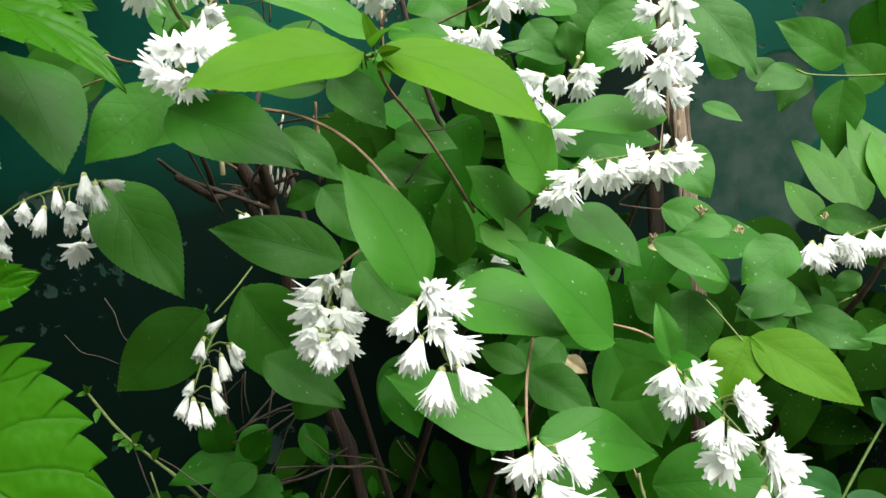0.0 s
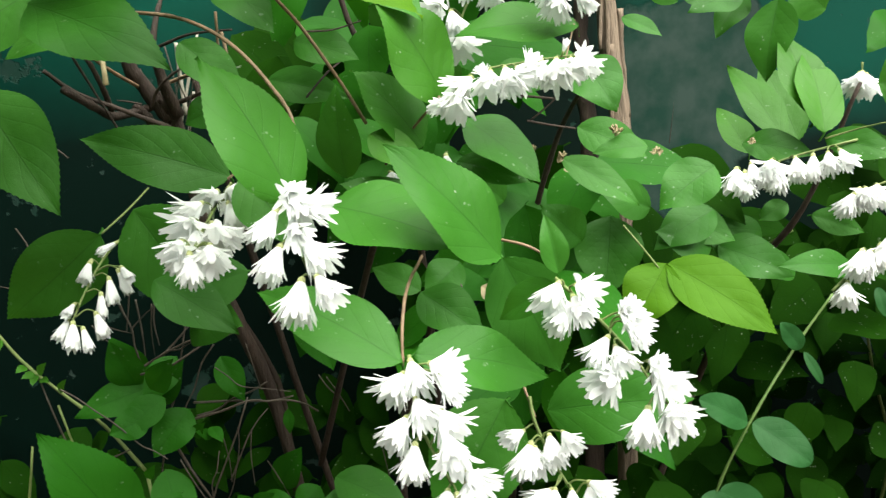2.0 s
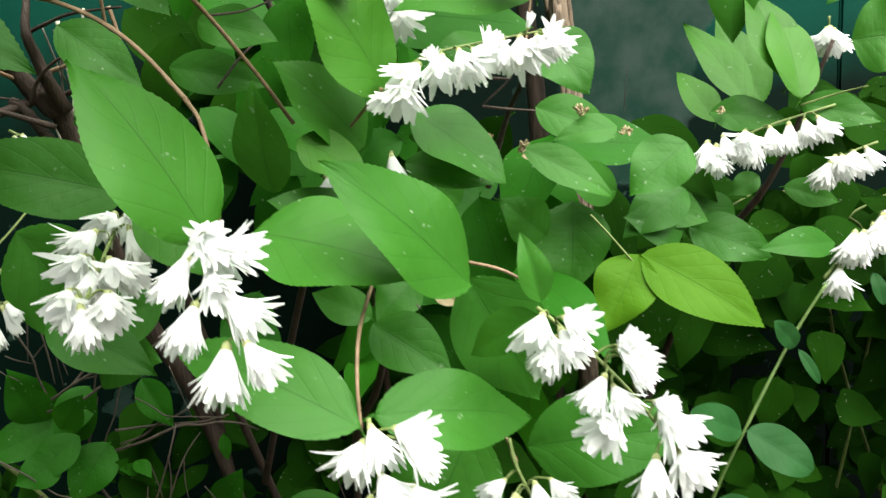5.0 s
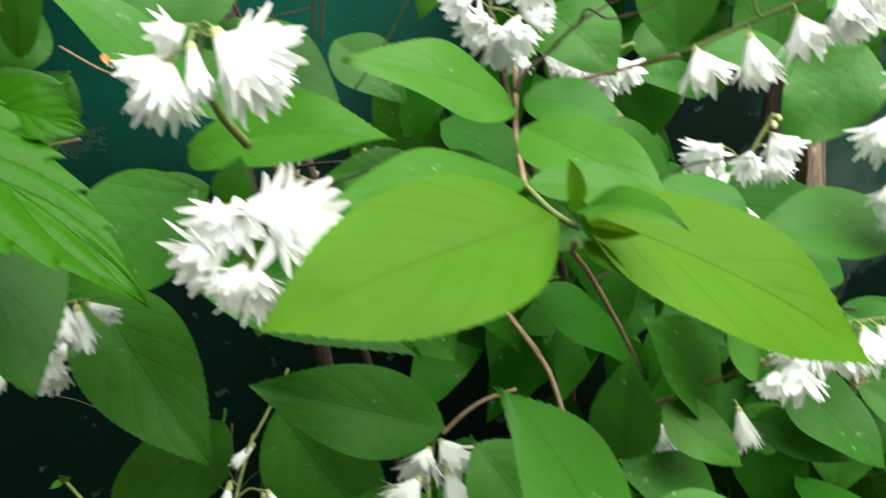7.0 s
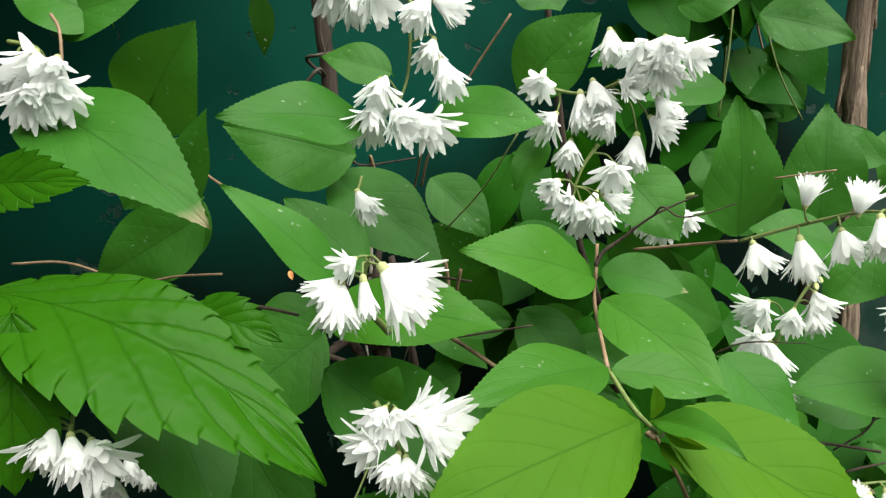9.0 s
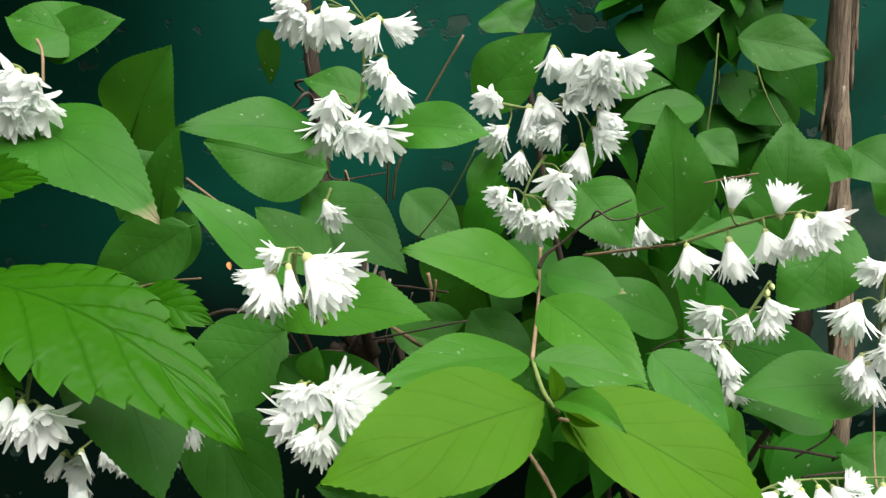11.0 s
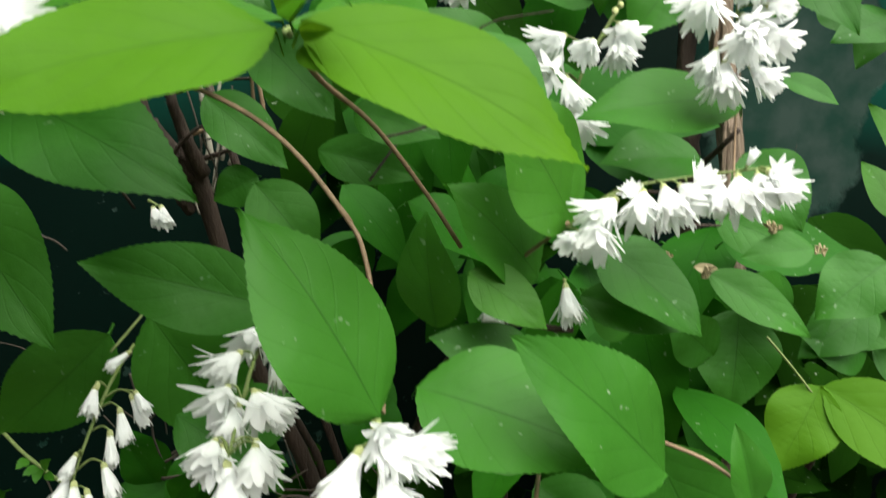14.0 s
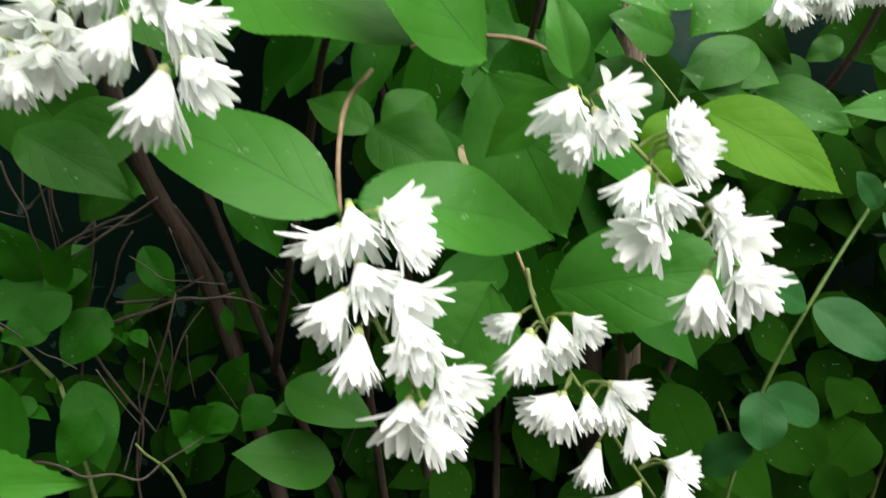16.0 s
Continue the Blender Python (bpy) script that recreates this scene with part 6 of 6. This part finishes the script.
cluster([(0.0857, 0.425, 1.0537), (0.0759, 0.42, 1.0392), (0.0698, 0.415, 1.0293), (0.0653, 0.41, 1.0151), (0.0684, 0.405, 1.0094)], [(0.0637, 0.416, 1.0434, 0.0547, 0.4038, 1.0403), (0.0738, 0.4135, 1.0409, 0.0681, 0.4027, 1.0345), (0.0844, 0.421, 1.0461, 0.0882, 0.4099, 1.0387), (0.0829, 0.418, 1.0411, 0.0842, 0.4079, 1.0295), (0.0584, 0.4072, 1.0318, 0.0527, 0.3946, 1.0305), (0.0636, 0.4073, 1.0284, 0.0657, 0.3969, 1.0167), (0.0662, 0.4042, 1.0161, 0.0712, 0.393, 1.006), (0.0847, 0.4195, 1.0535, 0.0842, 0.4141, 1.0525, 2), (0.0827, 0.4171, 1.0516, 0.081, 0.412, 1.0506, 2)], shrub, 'sparse cluster of white flowers with spent buds')
cluster([(-0.0815, 0.385, 1.1652), (-0.0821, 0.38, 1.1396), (-0.0853, 0.375, 1.1279)], [(-0.1088, 0.3824, 1.1697, -0.106, 0.3726, 1.1557), (-0.1023, 0.3829, 1.1675, -0.0983, 0.3724, 1.1541), (-0.0954, 0.3787, 1.1681, -0.0858, 0.3674, 1.1586), (-0.0747, 0.3793, 1.1647, -0.0795, 0.3689, 1.1516), (-0.0731, 0.3817, 1.1638, -0.06, 0.3752, 1.158), (-0.0729, 0.3797, 1.1501, -0.0758, 0.3698, 1.1387), (-0.0701, 0.376, 1.1437, -0.0631, 0.3663, 1.1314), (-0.0907, 0.3699, 1.1365, -0.0918, 0.3578, 1.1271), (-0.0865, 0.3695, 1.126, -0.0789, 0.3583, 1.1169), (-0.0937, 0.3717, 1.1281, -0.0975, 0.3621, 1.1152), (-0.0762, 0.372, 1.1238, -0.0659, 0.3625, 1.1161), (-0.1058, 0.3811, 1.1779, -0.1119, 0.3717, 1.167)], shrub, 'hanging cluster of double white flowers')
cluster([(-0.106, 0.41, 1.0958), (-0.1067, 0.4075, 1.0924), (-0.1073, 0.405, 1.0903)], [(-0.1065, 0.4026, 1.0906, -0.0966, 0.3919, 1.0824)], shrub, 'single double white flower on a short stalk')
cluster([(-0.0341, 0.41, 1.1323), (-0.0152, 0.4067, 1.13), (0.0049, 0.4033, 1.139), (0.0176, 0.4, 1.1475)], [(-0.0325, 0.4046, 1.1358, -0.0386, 0.3945, 1.128), (-0.0277, 0.4043, 1.1221, -0.0338, 0.3916, 1.117), (-0.0186, 0.4046, 1.1301, -0.017, 0.3961, 1.1151), (-0.0089, 0.401, 1.1533, -0.006, 0.3922, 1.1391), (-0.004, 0.399, 1.1346, 0.0035, 0.3877, 1.1316), (-0.0059, 0.4024, 1.1245, -0.0121, 0.3902, 1.1147), (0.0094, 0.3983, 1.1291, 0.0153, 0.3868, 1.1228), (0.0075, 0.3978, 1.1214, 0.0185, 0.3891, 1.1133), (0.0034, 0.4021, 1.1143, -0.0011, 0.392, 1.1019), (-0.0217, 0.402, 1.1119, -0.0251, 0.3892, 1.103), (0.0034, 0.3999, 1.1488, 0.0027, 0.3887, 1.1375), (0.0106, 0.3952, 1.1507, 0.0105, 0.3823, 1.1415), (0.0101, 0.4001, 1.1433, 0.0081, 0.3871, 1.1335), (0.0172, 0.395, 1.1474, 0.0247, 0.3834, 1.1406), (-0.0141, 0.4037, 1.1346, -0.0092, 0.3929, 1.1218)], shrub, 'hanging cluster of double white flowers')
cluster([(-0.0113, 0.4, 1.111), (-0.0168, 0.3975, 1.1031), (-0.02, 0.395, 1.0953)], [(-0.0267, 0.3914, 1.098, -0.0349, 0.3804, 1.0936), (-0.021, 0.3928, 1.091, -0.0255, 0.3823, 1.086), (-0.0175, 0.3921, 1.0889, -0.0159, 0.3805, 1.0778), (-0.0096, 0.3912, 1.0926, -0.003, 0.3812, 1.0884), (-0.0118, 0.388, 1.0908, -0.0089, 0.3759, 1.0835), (-0.0054, 0.3939, 1.1037, -0.0076, 0.381, 1.0951)], shrub, 'hanging cluster of double white flowers')
cluster([(0.0385, 0.378, 1.0787), (0.0555, 0.3687, 1.0871), (0.0719, 0.3593, 1.0941), (0.0817, 0.35, 1.0955)], [(0.055, 0.3639, 1.0947, 0.0557, 0.3635, 1.1081), (0.0688, 0.355, 1.0944, 0.0702, 0.3529, 1.1068), (0.0416, 0.3719, 1.0794, 0.0436, 0.3635, 1.065), (0.0552, 0.3658, 1.083, 0.0565, 0.3571, 1.0691), (0.0655, 0.3578, 1.0879, 0.067, 0.3487, 1.0753), (0.074, 0.3507, 1.0942, 0.0733, 0.3413, 1.0811), (0.0792, 0.3477, 1.0958, 0.0839, 0.3377, 1.0905), (0.0771, 0.3517, 1.0932, 0.0799, 0.3392, 1.0844)], shrub, 'sideways cluster of double white flowers')
cluster([(-0.0810, 0.3150, 1.0640), (-0.0850, 0.3080, 1.0730), (-0.0860, 0.3020, 1.0830), (-0.0840, 0.2990, 1.0920)], [(-0.0870, 0.2970, 1.0920, -0.0922, 0.2901, 1.0894), (-0.0840, 0.2920, 1.0880, -0.0814, 0.2868, 1.0777, 1), (-0.0910, 0.2960, 1.0850, -0.0893, 0.2883, 1.0695), (-0.0910, 0.2980, 1.0860, -0.0987, 0.2920, 1.0783), (-0.0790, 0.2950, 1.0900, -0.0687, 0.2873, 1.0737), (-0.0800, 0.2990, 1.0890, -0.0645, 0.2930, 1.0813)], shrub, 'hanging cluster of double white flowers', thick=0.0012)
cluster([(-0.0810, 0.2880, 1.0540), (-0.0780, 0.2860, 1.0500), (-0.0750, 0.2830, 1.0460), (-0.0730, 0.2800, 1.0420)], [(-0.0770, 0.2800, 1.0560, -0.0810, 0.2720, 1.0510), (-0.0740, 0.2790, 1.0560, -0.0730, 0.2700, 1.0510), (-0.0780, 0.2790, 1.0480, -0.0880, 0.2720, 1.0470), (-0.0730, 0.2760, 1.0450, -0.0750, 0.2660, 1.0390), (-0.0710, 0.2760, 1.0440, -0.0690, 0.2670, 1.0370), (-0.0710, 0.2820, 1.0540, -0.0610, 0.2770, 1.0590), (-0.0680, 0.2790, 1.0540, -0.0530, 0.2720, 1.0550), (-0.0670, 0.2780, 1.0520, -0.0560, 0.2700, 1.0500)], shrub, 'hanging cluster of double white flowers', thick=0.0010)
cluster([(0.0993, 0.3, 0.9213), (0.1151, 0.295, 0.9053), (0.1281, 0.29, 0.8891), (0.1354, 0.285, 0.8756)], [(0.0999, 0.2943, 0.9203, 0.0936, 0.2838, 0.9103), (0.1061, 0.291, 0.9203, 0.1154, 0.2815, 0.9194), (0.1051, 0.2935, 0.9153, 0.1108, 0.2817, 0.9094), (0.1039, 0.2945, 0.9124, 0.0947, 0.2843, 0.9035), (0.1218, 0.2892, 0.9101, 0.1231, 0.2775, 0.9124), (0.1222, 0.2906, 0.9078, 0.1287, 0.2784, 0.9057), (0.1234, 0.2895, 0.9052, 0.1292, 0.2788, 0.8973), (0.1163, 0.2878, 0.9011, 0.1069, 0.279, 0.8921), (0.119, 0.2877, 0.8975, 0.1219, 0.2767, 0.8893), (0.1301, 0.2837, 0.8929, 0.1325, 0.2733, 0.8946), (0.1325, 0.2865, 0.8899, 0.1349, 0.2756, 0.8865), (0.1188, 0.2861, 0.888, 0.1089, 0.2757, 0.8823), (0.133, 0.2835, 0.8879, 0.139, 0.2716, 0.8821), (0.1287, 0.2793, 0.8767, 0.1248, 0.2679, 0.8663), (0.136, 0.2791, 0.877, 0.1365, 0.2674, 0.8669), (0.1365, 0.2804, 0.8772, 0.1414, 0.2699, 0.8734)], shrub, 'long hanging cluster of double white flowers')
cluster([(0.0449, 0.28, 0.9008), (0.0467, 0.274, 0.888), (0.05, 0.268, 0.8747), (0.0582, 0.262, 0.8599)], [(0.0458, 0.2753, 0.8999, 0.0527, 0.2643, 0.8913), (0.0529, 0.2749, 0.8989, 0.065, 0.2656, 0.8985), (0.0556, 0.2706, 0.8967, 0.0657, 0.2606, 0.8902), (0.0427, 0.2756, 0.8953, 0.0368, 0.2659, 0.8851), (0.0473, 0.2691, 0.8883, 0.0539, 0.2575, 0.8842), (0.0561, 0.2672, 0.8843, 0.0645, 0.2561, 0.8765), (0.0437, 0.2672, 0.8824, 0.0369, 0.2569, 0.8737), (0.0464, 0.2638, 0.8739, 0.045, 0.255, 0.8612), (0.0572, 0.2609, 0.8787, 0.0603, 0.2493, 0.8705), (0.0612, 0.2617, 0.874, 0.0623, 0.2493, 0.8665), (0.0638, 0.259, 0.8655, 0.0712, 0.2487, 0.8618), (0.0569, 0.2594, 0.8585, 0.0539, 0.2482, 0.8493), (0.0604, 0.255, 0.8594, 0.0648, 0.2464, 0.8467), (0.0635, 0.2587, 0.8614, 0.0663, 0.248, 0.8547)], shrub, 'long hanging cluster of double white flowers')
cluster([(0.0886, 0.318, 0.8674), (0.0903, 0.313, 0.8578), (0.0975, 0.308, 0.8417), (0.1095, 0.303, 0.8216), (0.1217, 0.298, 0.8013)], [(0.0851, 0.3107, 0.8556, 0.0776, 0.2995, 0.8528), (0.0877, 0.3043, 0.853, 0.083, 0.2934, 0.8422), (0.0895, 0.307, 0.8499, 0.0918, 0.2965, 0.8407), (0.0954, 0.3086, 0.8541, 0.0984, 0.299, 0.8443), (0.1006, 0.3056, 0.8568, 0.1075, 0.2946, 0.8544), (0.0948, 0.3008, 0.8348, 0.0834, 0.291, 0.8329), (0.0961, 0.2989, 0.8358, 0.0915, 0.2889, 0.825), (0.1029, 0.3016, 0.8339, 0.103, 0.2907, 0.8271), (0.1097, 0.2996, 0.8382, 0.1184, 0.2891, 0.8379), (0.1102, 0.3024, 0.8348, 0.111, 0.2921, 0.8276), (0.1151, 0.2987, 0.8266, 0.1204, 0.2902, 0.8183), (0.1055, 0.299, 0.8187, 0.1019, 0.2893, 0.8077), (0.1244, 0.2964, 0.8137, 0.1281, 0.2849, 0.8192), (0.125, 0.2927, 0.8143, 0.1257, 0.2808, 0.8096), (0.1165, 0.2969, 0.8062, 0.1098, 0.2881, 0.7975)], shrub, 'long hanging cluster of double white flowers')
cluster([(0.2859, 0.47, 0.9494), (0.2503, 0.475, 0.9408), (0.2185, 0.48, 0.9292)], [(0.2203, 0.4746, 0.936, 0.2158, 0.4672, 0.9211), (0.2276, 0.4715, 0.939, 0.2276, 0.464, 0.9247), (0.236, 0.4721, 0.9384, 0.2338, 0.4631, 0.9242), (0.2439, 0.471, 0.9364, 0.2413, 0.463, 0.9213), (0.2521, 0.471, 0.9408, 0.2525, 0.4611, 0.9278), (0.2618, 0.4705, 0.9418, 0.2589, 0.4608, 0.9276), (0.2687, 0.4675, 0.9431, 0.2667, 0.4565, 0.9312), (0.2743, 0.4653, 0.9444, 0.2747, 0.4542, 0.932), (0.2246, 0.4726, 0.9342, 0.2202, 0.4634, 0.9201), (0.239, 0.4711, 0.9399, 0.2371, 0.4603, 0.9263)], shrub, 'sideways cluster of double white flowers')
cluster([(0.3213, 0.49, 0.9236), (0.3076, 0.49, 0.9199), (0.2923, 0.49, 0.914)], [(0.2909, 0.483, 0.9163, 0.2816, 0.475, 0.9049), (0.2982, 0.4842, 0.9191, 0.2948, 0.4745, 0.9054), (0.3054, 0.4853, 0.9203, 0.302, 0.4759, 0.9083), (0.3132, 0.4873, 0.9215, 0.3146, 0.4757, 0.9123), (0.2963, 0.4877, 0.9184, 0.2904, 0.4775, 0.9054)], shrub, 'sideways cluster of double white flowers')
cluster([(0.2442, 0.4, 0.8819), (0.254, 0.4033, 0.8895), (0.2696, 0.4067, 0.9012), (0.2782, 0.41, 0.9076)], [(0.2588, 0.4019, 0.901, 0.2545, 0.3927, 0.8872), (0.2676, 0.4026, 0.9033, 0.2642, 0.3943, 0.8888), (0.2783, 0.4068, 0.9022, 0.2799, 0.395, 0.8917), (0.2513, 0.4, 0.8858, 0.2467, 0.3904, 0.8758), (0.2717, 0.4025, 0.9074, 0.2699, 0.3939, 0.894), (0.275, 0.4035, 0.9071, 0.271, 0.3927, 0.908), (0.2627, 0.4011, 0.9009, 0.2569, 0.3907, 0.8883)], shrub, 'hanging cluster of double white flowers')
cluster([(0.3192, 0.54, 0.9917), (0.3194, 0.54, 0.9846)], [(0.3162, 0.537, 0.9845, 0.3107, 0.5278, 0.9705), (0.32, 0.5355, 0.9835, 0.3196, 0.5288, 0.9677), (0.3176, 0.536, 0.9851, 0.3134, 0.5259, 0.9715)], shrub, 'hanging cluster of double white flowers')
cluster([(-0.1739, 0.4, 0.9899), (-0.1742, 0.4, 0.9865), (-0.1743, 0.4, 0.9848)], [(-0.1711, 0.3938, 0.9885, -0.1656, 0.3818, 0.9802), (-0.1801, 0.3975, 0.985, -0.1795, 0.3875, 0.9777), (-0.1872, 0.3943, 0.9747, -0.182, 0.3842, 0.9657)], shrub, 'hanging cluster of double white flowers')
cluster([(-0.1994, 0.33, 1.1498), (-0.1893, 0.3275, 1.1481), (-0.1836, 0.325, 1.1418)], [(-0.1849, 0.3202, 1.1466, -0.1808, 0.3083, 1.1357), (-0.1787, 0.3205, 1.145, -0.1755, 0.3079, 1.1372), (-0.1818, 0.3215, 1.1387, -0.1735, 0.3128, 1.1267), (-0.1878, 0.3186, 1.1373, -0.1821, 0.3077, 1.1291), (-0.195, 0.3245, 1.1434, -0.1911, 0.3142, 1.1315)], shrub, 'hanging cluster of double white flowers')
cluster([(-0.1571, 0.272, 1.0596), (-0.1574, 0.27, 1.0544), (-0.1566, 0.268, 1.0517)], [(-0.1592, 0.2647, 1.0549, -0.1574, 0.255, 1.0459), (-0.1531, 0.2616, 1.0546, -0.1483, 0.2519, 1.0441), (-0.1487, 0.2632, 1.0524, -0.1407, 0.2522, 1.047), (-0.1627, 0.2651, 1.0523, -0.1607, 0.2561, 1.0463)], shrub, 'hanging cluster of double white flowers')
cluster([(-0.1701, 0.3, 1.0197), (-0.1677, 0.3, 1.0179)], [(-0.1658, 0.2929, 1.0228, -0.1619, 0.283, 1.0197), (-0.1639, 0.2981, 1.0192, -0.1559, 0.2866, 1.0179)], shrub, 'hanging cluster of double white flowers', half=True)
cluster([(0.0585, 0.37, 0.9647), (0.0589, 0.37, 0.9622)], [(0.0586, 0.3657, 0.9633, 0.059, 0.3543, 0.9522)], shrub, 'single double white flower on a short stalk')
cluster([(0.0312, 0.375, 0.9571), (0.0325, 0.375, 0.9553)], [(0.0331, 0.3713, 0.9564, 0.0365, 0.3616, 0.9475)], shrub, 'single double white flower on a short stalk')
cluster([(0.0411, 0.462, 1.0807), (0.0265, 0.4635, 1.0758), (0.0165, 0.465, 1.073)], [(-0.0046, 0.4587, 1.0812, -0.0068, 0.4463, 1.0697), (0.0024, 0.4614, 1.0808, 0.0104, 0.4526, 1.0691), (0.0192, 0.459, 1.075, 0.0164, 0.4474, 1.0638), (0.0277, 0.46, 1.0757, 0.0239, 0.4481, 1.0646), (0.0336, 0.4608, 1.0742, 0.0391, 0.4488, 1.064), (0.0261, 0.4588, 1.0676, 0.0224, 0.4486, 1.0583)], shrub, 'hanging cluster of double white flowers')
cluster([(-0.1237, 0.46, 0.9819), (-0.1167, 0.46, 0.9776)], [(-0.1163, 0.4567, 0.9788, -0.1071, 0.4462, 0.9714), (-0.1201, 0.4564, 0.9784, -0.1158, 0.4433, 0.9717)], shrub, 'hanging cluster of double white flowers', half=True)

# withered remains and small finds
for place, size in (((0.112, 0.398, 0.956), 0.004), ((0.143, 0.42, 0.966), 0.0045), ((0.166, 0.433, 0.953), 0.0035), ((0.23, 0.5, 0.889), 0.0045), ((0.1, 0.405, 0.96), 0.003), ((0.235, 0.49, 0.95), 0.003), ((0.33, 0.6, 0.8), 0.004)):
    spent(place, 0.75 * size, shrub)
leaf((0.118, 0.44, 0.946), (0.13, 0.437, 0.943), (0, -0.8, 0.6), 0.005, dry_mat, shrub, "yellowed withered leaf", fold=0.3)
leaf((0.07, 0.468, 0.876), (0.083, 0.465, 0.866), (0, -0.9, 0.4), 0.011, dry_mat, shrub, "withered tan leaf", fold=0.3)
leaf((-0.03, 0.52, 0.64), (0.0, 0.5, 0.63), (0, -0.6, 0.8), 0.018, orange_mat, shrub, "withered orange leaf", fold=0.4)
leaf((-0.16, 0.3, 0.795), (-0.145, 0.285, 0.79), (0, -0.6, 0.8), 0.012, orange_mat, shrub, "withered orange leaf", fold=0.4)
leaf((-0.1065, 0.3005, 1.0872), (-0.1055, 0.2995, 1.0847), (0, -0.8, 0.5), 0.0016, orange_mat, shrub, "withered orange scale leaf", fold=0.4)
# a dead tendril curled round the main stem
coil = [(-0.143 + (0.006 + 0.004 * math.sin(3.7 * k)) * math.cos(1.9 * k), 0.492 + 0.007 * math.sin(1.9 * k), 1.122 + 0.0035 * k + 0.004 * math.sin(2.6 * k)) for k in range(8)]
branch(coil, 0.0012, 0.0008, dead_mat, shrub, "dry curled tendril", "tendril", 0, 6, 0.15)
# slack shoots of the vine before the fence
branch([(0.0930, 0.6200, 1.1690), (0.0910, 0.6150, 1.1370), (0.0870, 0.6100, 1.1030)], 0.0007, 0.0005, stalk_mat, fence_vine, "thin slack shoot", "shoot", 6)
branch([(0.1140, 0.6200, 1.1590), (0.1240, 0.6150, 1.1290), (0.1390, 0.6100, 1.1010)], 0.0007, 0.0005, stalk_mat, fence_vine, "thin slack shoot", "shoot", 6)
